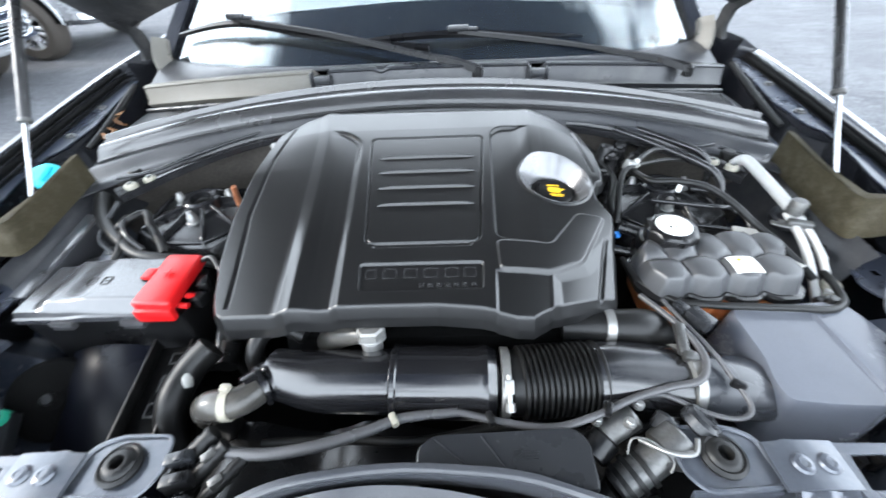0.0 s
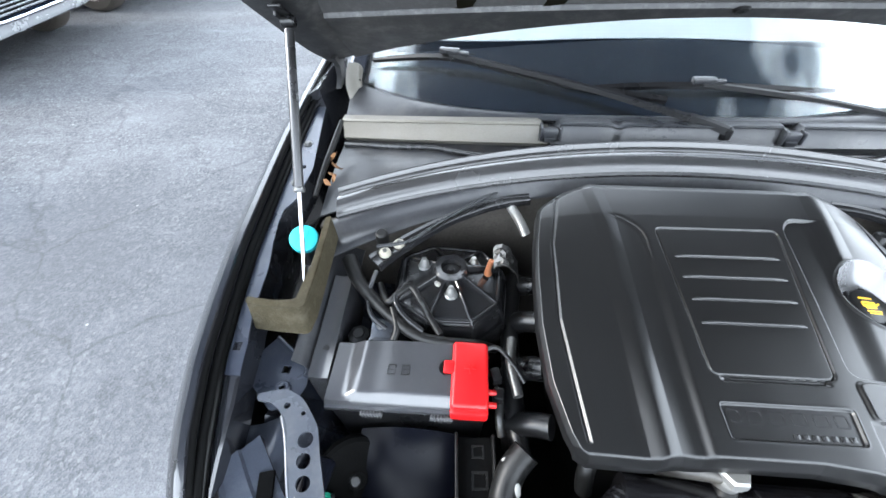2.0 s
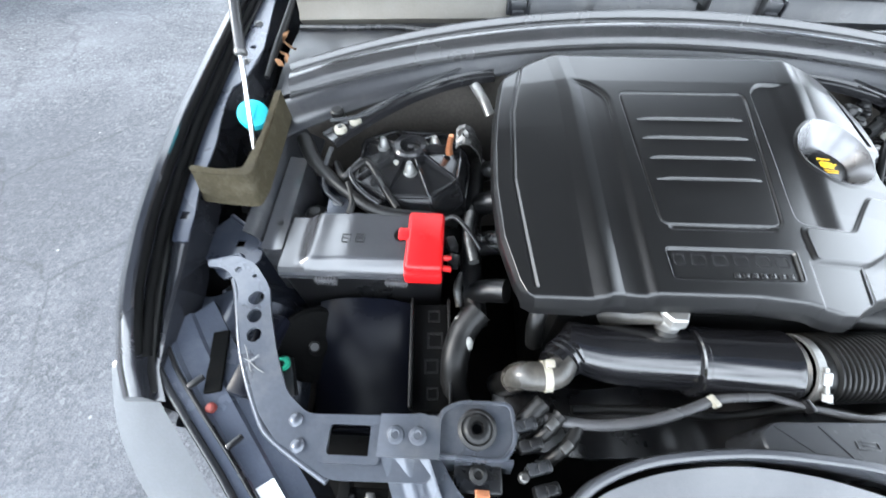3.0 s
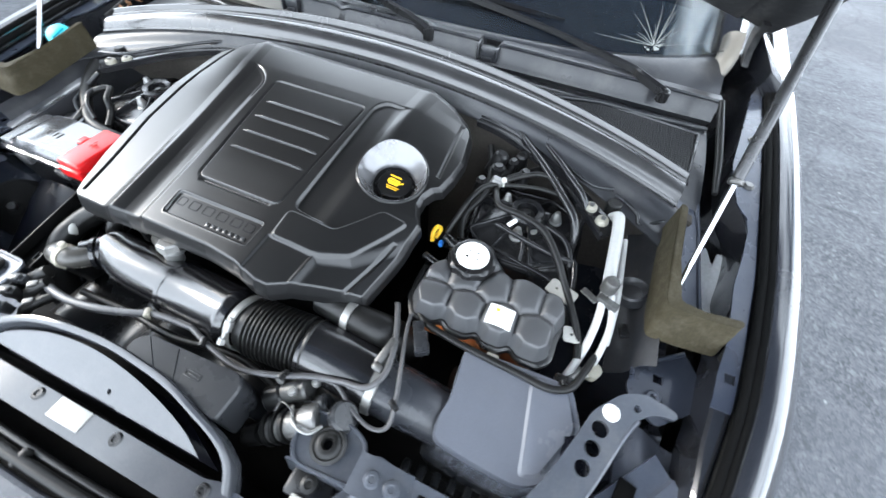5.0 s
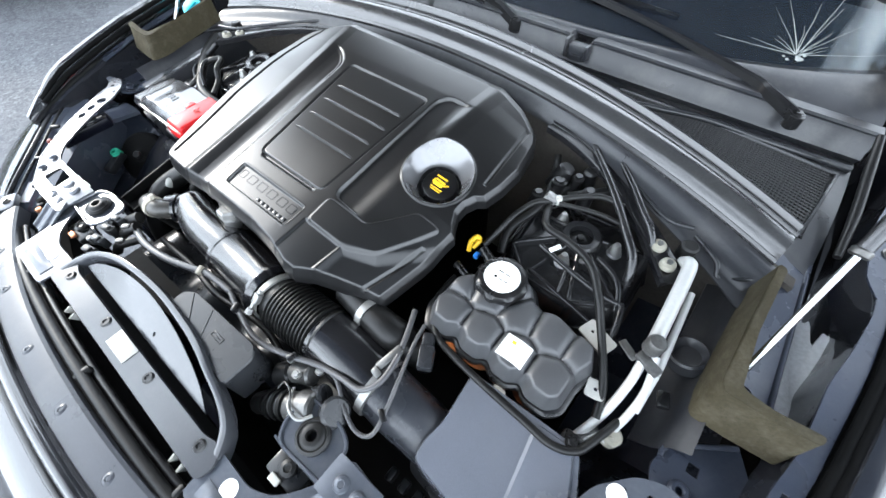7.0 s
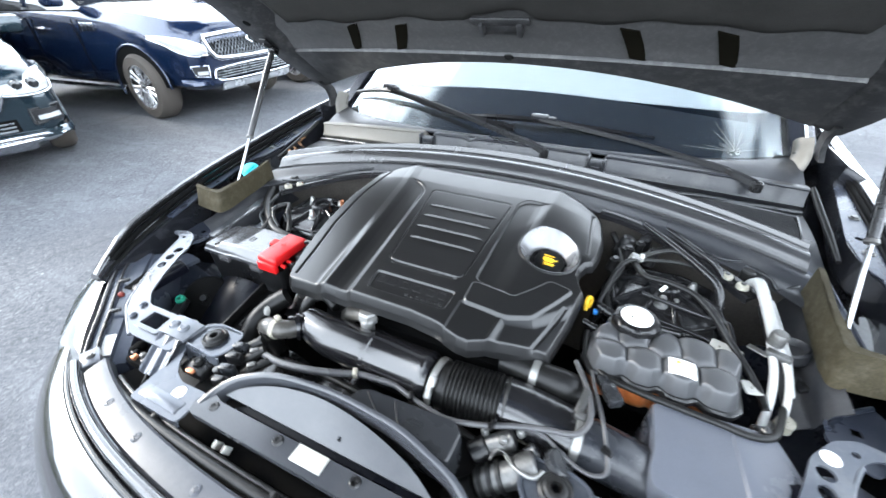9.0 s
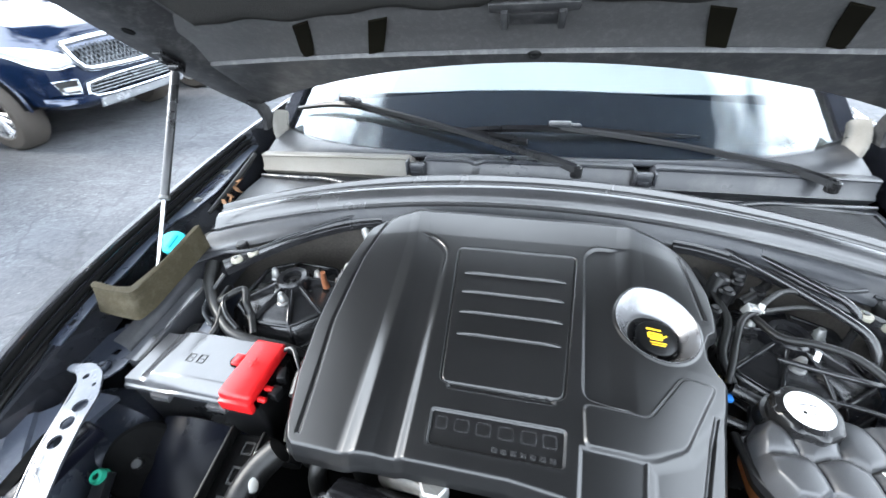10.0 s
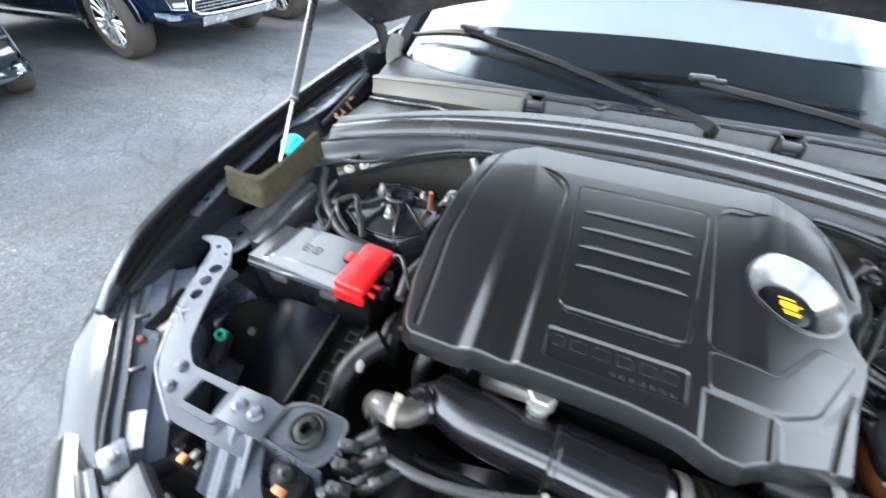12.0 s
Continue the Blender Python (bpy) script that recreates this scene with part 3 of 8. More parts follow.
PROF = [(-0.030, -0.020), (-0.031, -0.014), (-0.027, -0.010), (-0.024, -0.011), (-0.020, -0.004), (-0.012, 0.005), (-0.002, 0.011), (0.008, 0.013), (0.016, 0.0115), (0.0185, 0.008),
        (0.020, 0.0115), (0.024, 0.0145), (0.027, 0.0140), (0.0285, 0.0115), (0.030, 0.016), (0.033, 0.0235), (0.036, 0.0245), (0.039, 0.021), (0.036, 0.002), (0.022, -0.012), (0.0, -0.020)]
strip = thing("weatherstrip", "long curved grey rubber bulkhead weatherstrip", "weatherstrip", (0, 0.33, 0.05))
for nm, a, b, lb in (("front_bulb", 0, 10, "broad satin front bulb"), ("middle_bead", 9, 14, "narrow middle bead"), ("rear_lip", 13, 20, "thin raised rear lip")):
    low_ = (PROF[b - 1][0], PROF[b - 1][1] - 0.016), (PROF[a][0], PROF[a][1] - 0.012 if a else PROF[a][1])
    bm = bmesh.new()
    loft(bm, [[(x + 0.06 * (x / 0.7) * p, seal_arc(x)[0] + p * (1.0 - 0.12 * abs(x / 0.7) ** 2), seal_arc(x)[1] + h * (1.0 - 0.12 * abs(x / 0.7) ** 2)) for p, h in (*PROF[a:b], *low_)] for x in (-0.705 + 1.41 * k / 60 for k in range(61))])
    part(nm, bm, SEAL_RUB, strip, lb)
# flange panel in front of the seal
bm = bmesh.new()
sheet(bm, lambda u, v: (-0.715 + 1.43 * u, seal_arc(-0.715 + 1.43 * u)[0] - 0.026 - (0.014 + 0.075 * abs(2 * u - 1) ** 2.5) * v, seal_arc(-0.715 + 1.43 * u)[1] - 0.018 - 0.030 * v + 0.004 * math.sin(v * 9) * abs(2 * u - 1) ** 2), 60, 12, (0, 0, -0.003))
part("seal_flange", bm, SHELF, car, "dusty dark grey bulkhead shelf below the seal")


# ---- scuttle (cowl) panel ----
def wall_arc(x):
    q = (x / 0.76) ** 2
    return 0.435 + 0.105 * q, 0.108 - 0.055 * q


bm = bmesh.new()


def trough(u, v):
    x = -0.755 + 1.51 * u
    y0, z0 = seal_arc(x)
    y1, z1 = wall_arc(x)
    q = (x / 0.76) ** 2
    return (x, y0 + 0.02 + (y1 - y0 - 0.02) * v, (z0 - 0.03) * (1 - v) + (z1 - 0.055) * v + 0.01 * q * math.sin(v * math.pi))


sheet(bm, trough, 50, 8, (0, 0, -0.003))
cowl = thing("scuttle_panel", "dusty grey plastic scuttle panel below the windscreen", "scuttle panel", (0, 0.5, 0.0))
part("trough", bm, TROUGHPL, cowl, "flat grey plastic drain trough")
bm = bmesh.new()
WALLP = [(0.0, -0.055), (-0.012, -0.040), (-0.010, -0.036), (-0.004, -0.030), (0.002, -0.004), (0.0, 0.0), (0.004, 0.003), (0.012, 0.003), (0.03, 0.001), (0.03, -0.004), (0.012, -0.006), (0.008, -0.055)]
# one lip, two colours: sunlit tone painted on the left, shaded on the right
for xa, xb, n_, mt, lb in ((-0.755, -0.254, 60, COWLPL, "dusty beige-grey upright lip"), (-0.250, 0.755, 110, TROUGHPL, "dark grey upright lip")):
    bm = bmesh.new()
    loops = []
    for k in range(n_ + 1):
        x = xa + (xb - xa) * k / n_
        y, z = wall_arc(x)
        dip = 0.016 * max([smooth01((w - abs(x - c)) / 0.010) for c, w in ((-0.252, 0.022), (0.258, 0.024))] + [0.4 * smooth01((0.018 - abs(x + 0.108)) / 0.012)])
        loops.append([(x, y + a, z + b - (dip if b > -0.01 else 0.4 * dip if b > -0.032 else 0)) for a, b in WALLP])
    part("upstand", loft(bm, loops), mt, cowl, lb)
# swage bead along the trough
for sgn in (-1, 1):
    bm = bmesh.new()
    pts = [(sgn * x, wall_arc(x)[0] - 0.018 - d, wall_arc(x)[1] - 0.050) for x, d in ((0.75, 0.01), (0.62, 0.012), (0.52, 0.010), (0.44, 0.028), (0.38, 0.04), (0.33, 0.035))]
    part("bead", tube(bm, pts, 0.006, 8), GREY_PL, cowl)
# locating tabs on the lip
for x in (-0.252, 0.258):
    y, z = wall_arc(x)
    bm = bmesh.new()
    box(bm, (x, y - 0.002, z - 0.022), (0.036, 0.020, 0.030), 0.004)
    box(bm, (x - 0.021, y - 0.004, z - 0.016), (0.006, 0.026, 0.034), 0.002)
    box(bm, (x + 0.021, y - 0.004, z - 0.018), (0.006, 0.022, 0.028), 0.002)
    box(bm, (x, y - 0.012, z - 0.030), (0.024, 0.006, 0.012), 0.002)
    part("clip", bm, TROUGHPL, cowl, "chunky grey locating clip")
# apron between lip and glass
bm = bmesh.new()


def glass_foot(x):
    q = abs(x / 0.72)
    return 0.478 + 0.185 * q ** 3.2, 0.102 - 0.012 * q ** 2


def apron(u, v):
    x = -0.75 + 1.50 * u
    y0, z0 = wall_arc(x)
    y1, z1 = glass_foot(x)
    return (x, y0 + 0.025 + (max(y1, y0 + 0.03) + 0.01 - y0 - 0.025) * v, z0 + (z1 - z0 + 0.002) * v + 0.004 * math.sin(v * math.pi))


sheet(bm, apron, 40, 5, (0, 0, -0.004))
part("apron", bm, TROUGHPL, cowl, "dusty dark plastic apron against the glass")
# air intake grille: frame and bars in the trough
grille = thing("air_intake_grille", "fine dark mesh cabin air intake grille", "grille", (0.58, 0.38, 0.0))
bm = bmesh.new()


def tr_at(x, v):
    return Vector(trough((x + 0.755) / 1.51, v))


for x0, x1, v0, v1 in ((0.36, 0.72, 0.17, 0.17), (0.36, 0.735, 0.80, 0.80), (0.36, 0.36, 0.17, 0.8), (0.72, 0.735, 0.17, 0.8)):
    a, b = tr_at(x0, v0), tr_at(x1, v1)
    tube(bm, [a + (b - a) * t + Vector((0, 0, tr_at(x0 + (x1 - x0) * t, v0 + (v1 - v0) * t).z - (a + (b - a) * t).z + 0.003)) for t in (0, 0.25, 0.5, 0.75, 1)], 0.0035, 6, 2)
part("frame", bm, GREY_PL, grille)
bm = bmesh.new()
sheet(bm, lambda u, v: tr_at(0.362 + 0.365 * u, 0.175 + 0.62 * v) + Vector((0, 0, 0.0012)), 12, 6, (0, 0, -0.001))
part("dark_backing", bm, DARK, grille)
bm = bmesh.new()
for k in range(23):
    v = 0.19 + 0.60 * k / 22
    tube(bm, [tr_at(0.365 + 0.36 * t, v) + Vector((0, 0, 0.0025)) for t in (0, 0.25, 0.5, 0.75, 1)], 0.0013, 4, 1)
for k in range(61):
    x = 0.365 + 0.36 * k / 60
    tube(bm, [tr_at(x, 0.19 + 0.60 * t) + Vector((0, 0, 0.0025)) for t in (0, 0.5, 1)], 0.0013, 4, 1)
tagged(part("mesh", bm, MESHGRL, grille, smooth=0), kind="stuff")

# ---- windscreen ----


def screen(u, v):
    x = (-0.725 + 1.45 * u) * (1 - 0.14 * v)
    y0, z0 = glass_foot(-0.725 + 1.45 * u)
    s = 0.86 * v
    return (x, y0 + s * (1 - 0.05 * (2 * u - 1) ** 4), z0 + 0.64 * s - 0.10 * s * s)


bm = bmesh.new()
sheet(bm, screen, 48, 24, (0, 0.002, -0.005))
ws = part("windscreen", bm, GLASS, car, "windscreen with a star crack in its lower corner")
ws.visible_shadow = False
bm = bmesh.new()
for u0, u1, v0, v1 in ((0, 1, 0.0, 0.185), (0, 0.03, 0.055, 1), (0.97, 1, 0.055, 1)):
    sheet(bm, lambda u, v: Vector(screen(u0 + (u1 - u0) * u, v0 + (v1 * (1.0 if v1 > 0.5 else 1.12 - 2.2 * (u - 0.5) ** 2) - v0) * v)) + Vector((0, 0.004, -0.008)), 40 if u1 - u0 > 0.5 else 3, 24 if v1 - v0 > 0.5 else 2, (0, 0.001, -0.002))
part("black_border", bm, GLOSSY, ws, "black ceramic glass border")
# folded sunshade standing behind the glass
bm = bmesh.new()


def shade(u, v):
    w = 0.185 + 0.105 * (1 - (2.0 * (u - 0.5)) ** 2) * 0.42 + 0.60 * v
    pleat = 0.5 + 0.12 * math.sin(u * 11) + 0.05 * math.sin(u * 29)
    return Vector(screen(0.022 + 0.95 * u, w)) + Vector((0, 0.012 + 0.010 * pleat, -0.022 - 0.010 * pleat))


sheet(bm, shade, 112, 14, (0, 0.001, -0.002))
solo("sunshade", bm, SHADE, "silvery white folding sunshade standing behind the windscreen", "sunshade", smooth=0)
# star crack
CRACK = (0.905, 0.026)
rnd = random.Random(5)
bm = bmesh.new()
for k in range(17):
    a = math.pi * (k + 0.2) / 16.5 + rnd.uniform(-0.08, 0.08)
    ln = rnd.uniform(0.03, 0.10)
    if k in (7, 11):
        ln = 0.11
    if k in (0, 16):
        ln = 0.13
    pts = []
    for t in (0.05, 0.4, 0.7, 1.0):
        u = CRACK[0] + ln * t * math.cos(a) / 1.45 + rnd.uniform(-0.0012, 0.0012)
        v = CRACK[1] + ln * t * math.sin(a) / 0.95 + rnd.uniform(-0.0012, 0.0012)
        pts.append(Vector(screen(min(u, 0.99), max(v, 0.004))) + Vector((0, -0.0012, 0.0016)))
    tube(bm, pts, [0.0006, 0.0002], 4, 1)
for k in range(10):
    u, v, r = CRACK[0] + rnd.uniform(-0.012, 0.012), CRACK[1] + rnd.uniform(-0.010, 0.004), rnd.uniform(0.0015, 0.004)
    c = Vector(screen(u, v)) + Vector((0, -0.0012, 0.0022))
    vs = [bm.verts.new(c + Vector((r * 1.6 * math.cos(q) * rnd.uniform(0.6, 1), r * math.sin(q) * 0.8, r * math.sin(q) * 0.5))) for q in (0, 1.3, 2.4, 3.5, 4.9)]
    top = bm.verts.new(c + Vector((0, -0.001, 0.002)))
    for i in range(5):
        bm.faces.new((vs[i], vs[(i + 1) % 5], top))
part("star_crack", bm, CRACKED, ws, "white star-shaped crack", smooth=0)
# dashboard and cabin behind the glass
bm = bmesh.new()
sheet(bm, lambda u, v: ((-0.66 + 1.32 * u), 0.62 + 0.22 * abs(2 * u - 1) ** 4 + 0.5 * v, 0.085 + 0.03 * math.sin(v * 2.5) + 0.05 * v), 20, 8, (0, 0, -0.05))
part("dashboard", bm, DARK, car, "black dashboard behind the glass")
bm = bmesh.new()
sheet(bm, lambda u, v: ((-0.66 + 1.32 * u), 1.45 + 0.1 * v, -0.3 + 0.95 * v), 6, 6, (0, 0.03, 0))
part("cabin_wall", bm, DARK, car, "dark car interior")
# pillars, roof, scuttle sides
for side in (-1, 1):
    bm = bmesh.new()
    loops = []
    for k in range(13):
        v = k / 12
        p = Vector(screen(0.0 if side < 0 else 1.0, v))
        loops.append([p + Vector((side * a, b, c)) for a, b, c in ((-0.004, -0.006, 0.012), (0.03, 0.0, 0.018), (0.075, 0.04, -0.01), (0.09, 0.09, -0.05), (0.03, 0.09, -0.06), (-0.004, 0.02, -0.012))])
    part("pillar", loft(bm, loops), PAINT, car, "dark windscreen pillar")
    bm = bmesh.new()
    loops = []
    for k in range(9):
        y = 0.62 + 2.6 * k / 8
        loops.append([(side * a, y, c) for a, c in ((0.83, 0.10), (0.90, 0.06), (0.93, -0.1), (0.93, -0.55), (0.85, -0.6), (0.80, -0.1))])
    part("door_side", loft(bm, loops), PAINT, car)
    # torn plastic film at the foot of each pillar
    bm = bmesh.new()
    sheet(bm, lambda u, v: (side * (0.715 + 0.035 * u + 0.008 * math.sin(5 * v)), 0.665 + 0.015 * math.sin(4 * u + 3 * v) - 0.06 * v, 0.13 - 0.12 * v + 0.02 * u * (1 - v)), 8, 10, (0, 0.002, 0.001))
    part("trim_flap", bm, COWLPL, car, "crumpled dark plastic trim flap at the pillar foot")
bm = bmesh.new()
sheet(bm, lambda u, v: ((-0.62 + 1.24 * u), screen(u, 1)[1] - 0.01 + 1.8 * v, screen(u, 1)[2] + 0.02 + 0.05 * math.sin(v * 3.0) - 0.05 * abs(2 * u - 1) ** 3), 16, 10, (0, 0, -0.03))
part("roof", bm, PAINT, car)
# side channels of the scuttle: openings closed by a shade-dark sheet, with a drain flap
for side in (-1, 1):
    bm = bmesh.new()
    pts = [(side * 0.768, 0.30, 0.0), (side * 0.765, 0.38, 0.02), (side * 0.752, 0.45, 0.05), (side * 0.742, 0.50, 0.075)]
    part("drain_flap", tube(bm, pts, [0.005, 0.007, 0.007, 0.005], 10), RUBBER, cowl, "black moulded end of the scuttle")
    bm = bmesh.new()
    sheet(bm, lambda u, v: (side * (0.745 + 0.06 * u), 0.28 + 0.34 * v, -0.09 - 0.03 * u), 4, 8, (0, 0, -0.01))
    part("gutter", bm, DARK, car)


# ---- wipers ----
def wiper(name, pivot, arm, blade, label):
    w = thing(name, label, "windscreen wiper", pivot, group="windscreen wipers")
    p = Vector(pivot)
    bm = bmesh.new()
    cyl(bm, p - Vector((0, 0, 0.02)), p + Vector((0, 0, 0.004)), 0.013, 20, 0.012, 0.002)
    part("pivot_cap", bm, PLASTIC, w, "black round pivot cap")
    bm = bmesh.new()
    hexbolt(bm, p + Vector((0, 0, 0.004)), 0.006, 0.004)
    part("nut", bm, PLASTIC, w)
    bm = bmesh.new()
    pts = [Vector(q) for q in arm]
    loops = []
    line = spline([p] + pts, 6)
    for i, q in enumerate(line):
        d = (line[min(i + 1, len(line) - 1)] - line[max(i - 1, 0)]).normalized()
        s = d.cross(Vector((0, 0, 1))).normalized()
        t = i / (len(line) - 1)
        wd, ht = 0.0125 - 0.006 * min(1, t * 1.6), 0.009 - 0.004 * t
        loops.append([q + s * wd - Vector((0, 0, ht)), q + s * wd * 0.8 + Vector((0, 0, ht * 0.6)), q + Vector((0, 0, ht)), q - s * wd * 0.8 + Vector((0, 0, ht * 0.6)), q - s * wd - Vector((0, 0, ht))])
    part("arm", loft(bm, loops), WIPER, w)
    bm = bmesh.new()
    b = [Vector(q) for q in blade]
    line = spline(b, 8)
    loops = []
    for i, q in enumerate(line):
        d = (line[min(i + 1, len(line) - 1)] - line[max(i - 1, 0)]).normalized()
        s = d.cross(Vector((0, 0, 1))).normalized()
        up = s.cross(d)
        k = 1.0 - 0.5 * abs(2 * i / (len(line) - 1) - 1) ** 3
        loops.append([q + s * 0.007 * k + up * 0.002, q + up * 0.010 * k, q - s * 0.008 * k + up * 0.004, q - s * 0.003 - up * 0.006, q + s * 0.003 - up * 0.006])
    part("blade", loft(bm, loops), WIPER, w, "black rubber blade")
    bm = bmesh.new()
    c = Vector(arm[-1])
    d = (b[-1] - b[0]).normalized()
    ang = math.degrees(math.atan2(d.y, d.x))
    box(bm, c + Vector((0, 0, 0.006)), (0.05, 0.016, 0.014), 0.004, (0, 0, ang))
    box(bm, c + d * 0.03 + Vector((0, 0, 0.004)), (0.035, 0.010, 0.010), 0.003, (0, 0, ang))
    part("bracket", bm, GREY_PL, w)
    return w


wiper("windscreen_wiper", (0.117, 0.438, 0.102), [(0.06, 0.455, 0.116), (0.0, 0.469, 0.125), (-0.24, 0.535, 0.165), (-0.485, 0.612, 0.190)],
      [(-0.69, 0.69, 0.145), (-0.485, 0.615, 0.178), (-0.25, 0.552, 0.150), (-0.02, 0.518, 0.130), (0.0, 0.515, 0.128)], "long black windscreen wiper resting on the glass")
wiper("windscreen_wiper", (0.632, 0.483, 0.073), [(0.58, 0.505, 0.085), (0.535, 0.523, 0.092), (0.30, 0.535, 0.130), (0.075, 0.532, 0.160)],
      [(-0.17, 0.545, 0.140), (-0.05, 0.535, 0.150), (0.075, 0.533, 0.152), (0.23, 0.545, 0.142), (0.385, 0.566, 0.128)], "black windscreen wiper with a pivot at the pillar")

# ---- bonnet (hood), open ----
CH, SH = math.cos(radians(38)), math.sin(radians(38))


def hood_edge(x):
    q = abs(x) / 0.763
    return 0.425 + 0.175 * q ** 2, 0.322 - 0.145 * q ** 2


def hood_pt(x, s, d=0.0):
    """A point s metres up the bonnet from its rear edge, d out of its underside (towards the bay)."""
    y, z = hood_edge(x)
    yy = y - s * CH
    zz = z + s * SH
    return Vector((x, yy - d * SH, zz - d * CH))


def hood_half(s):
    return lerp1(s, [(0, 0.775), (0.12, 0.80), (0.35, 0.815), (0.7, 0.80), (0.95, 0.72), (1.08, 0.62)])


hood = part("hood", sheet(bmesh.new(), lambda u, v: hood_pt((2 * u - 1) * hood_half(1.08 * v), 1.08 * v, -0.030 * smooth01(1.08 * v / 0.06) * smooth01((0.5 - abs(u - 0.5)) / 0.05)), 40, 40, (0, 0.012, 0.016)), HOODPL, car, "open bonnet seen from below, dusty dark paint")
# inner frame: rails round the edge
for sgn in (-1, 1):
    bm = bmesh.new()
    loops = []
    for k in range(25):
        s = 0.015 + 1.04 * k / 24
        h = hood_half(s)
        prof = ((h - 0.004, -0.004), (h - 0.006, 0.006), (h - 0.02, 0.006), (h - 0.075, 0.004), (h - 0.095, -0.004), (h - 0.125, -0.022), (h - 0.155, -0.034))
        loops.append([hood_pt(sgn * x, s, d) for x, d in prof])
    part("side_rail", loft(bm, loops), HOODPL, hood)


def straight(x):
    """How much further up the bonnet a line square to the car lies than its curved rear edge."""
    return 0.20 * (x / 0.763) ** 2


for nm, mt, prof, lb in (("rear_edge", HOODPL, ((0.0, 0.004, -0.006), (0.0, 0.004, 0.006), (0.5, 0.018, 0.005), (1, 0.030, 0.003), (1, 0.034, -0.004), (1, 0.034, -0.012)), "dark rear edge of the bonnet frame"),
                         ("rear_rail", RAILPL, ((1, 0.034, -0.010), (1, 0.036, -0.004), (1, 0.042, -0.006), (1, 0.060, -0.012), (1, 0.085, -0.016), (1, 0.125, -0.018), (1, 0.17, -0.034)), "dusty grey flange of the bonnet frame")):
    bm = bmesh.new()
    loops = []
    for k in range(61):
        x = -0.70 + 1.40 * k / 60
        loops.append([hood_pt(x, s + f * straight(x), d) for f, s, d in prof])
    part(nm, loft(bm, loops), mt, hood, lb)
# felt pad with a stepped edge
bm = bmesh.new()


def pad(u, v):
    h = hood_half(0.145 + 0.82 * v) - 0.13
    x = (2 * u - 1) * h
    wave = 0.007 * math.sin(x * 21 + 0.6) + 0.004 * math.sin(x * 47) + 0.022 * smooth01((0.085 - abs(x)) / 0.03)
    s = 0.118 + (straight(x) + wave) * (1 - v) + 0.85 * v
    e = min(u, 1 - u, v * 1.2, (1 - v) * 1.2)
    d = -0.036 + 0.024 * smooth01(e / 0.04) + 0.006 * math.sin(x * 9) * math.sin(s * 11) * smooth01(e / 0.2)
    return hood_pt(x, s, d)


sheet(bm, pad, 110, 44, (0, 0.006, 0.008))
part("insulation_pad", bm, INSUL, hood, "dark felt insulation pad")
# notches in the rear rail, tan foam showing
for x in (-0.432, -0.280, 0.283, 0.455):
    bm = bmesh.new()
    t = -0.35 if x > 0 else 0.45
    loops = []
    for s, w, d in ((0.040, 0.017, -0.0025), (0.060, 0.0185, -0.0090), (0.085, 0.019, -0.0130), (0.116, 0.019, -0.0142)):
        s1 = s + straight(x)
        c = x + t * (s - 0.08)
        loops.append([hood_pt(c - w, s1, d), hood_pt(c + w, s1, d), hood_pt(c + w, s1, d - 0.012), hood_pt(c - w, s1, d - 0.012)])
    part("notch", loft(bm, loops), NOTCH, hood, "dark notch showing brown foam")
# striker plate in the middle and stud
bm = bmesh.new()
for x in (-0.045, 0.045):
    c = hood_pt(x, 0.115, -0.016)
    box(bm, c, (0.012, 0.03, 0.035), 0.003, (40, 0, 0))
c = hood_pt(0, 0.135, -0.016)
box(bm, c, (0.14, 0.02, 0.008), 0.003, (-40, 0, 0))
box(bm, hood_pt(0, 0.10, -0.018), (0.088, 0.026, 0.004), 0.001, (-40, 0, 0))
part("centre_plate", bm, HOODPL, hood)
bm = bmesh.new()
lathe(bm, [(0.0, 0.003), (0.004, 0.003), (0.005, 0.004), (0.010, 0.004), (0.013, 0.001), (0.013, 0)], 16, Matrix.Translation(hood_pt(0.006, 0.028, 0.0035)) @ pose(0, 0, 0, 140, 0, 0))
part("grommet", bm, RUBBER, hood, "black rubber grommet")
for sgn in (-1, 1):
    for s in (0.37, 0.62):
        bm = bmesh.new()
        lathe(bm, [(0.0, 0.002), (0.010, 0.002), (0.012, 0)], 14, Matrix.Translation(hood_pt(sgn * (hood_half(s) - 0.06), s, 0.004)) @ pose(0, 0, 0, 140, 0, 0))
        part("drain_hole", bm, DARK, hood, "small round hole")
    # hinge arm to the scuttle
    bm = bmesh.new()
    a, b = hood_pt(sgn * 0.745, 0.04, 0.004), Vector((sgn * 0.775, 0.63, 0.10))
    loops = []
    for t in (0, 0.35, 0.7, 1):
        q = a.lerp(b, t) + Vector((0, 0.03 * math.sin(t * 3.1), 0))
        loops.append([q + Vector((dx, dy, 0)) for dx, dy in ((-0.006, -0.022 + 0.008 * t), (0.006, -0.022 + 0.008 * t), (0.006, 0.022), (-0.006, 0.022))])
    part("hinge", loft(bm, loops), HOODPL, hood)


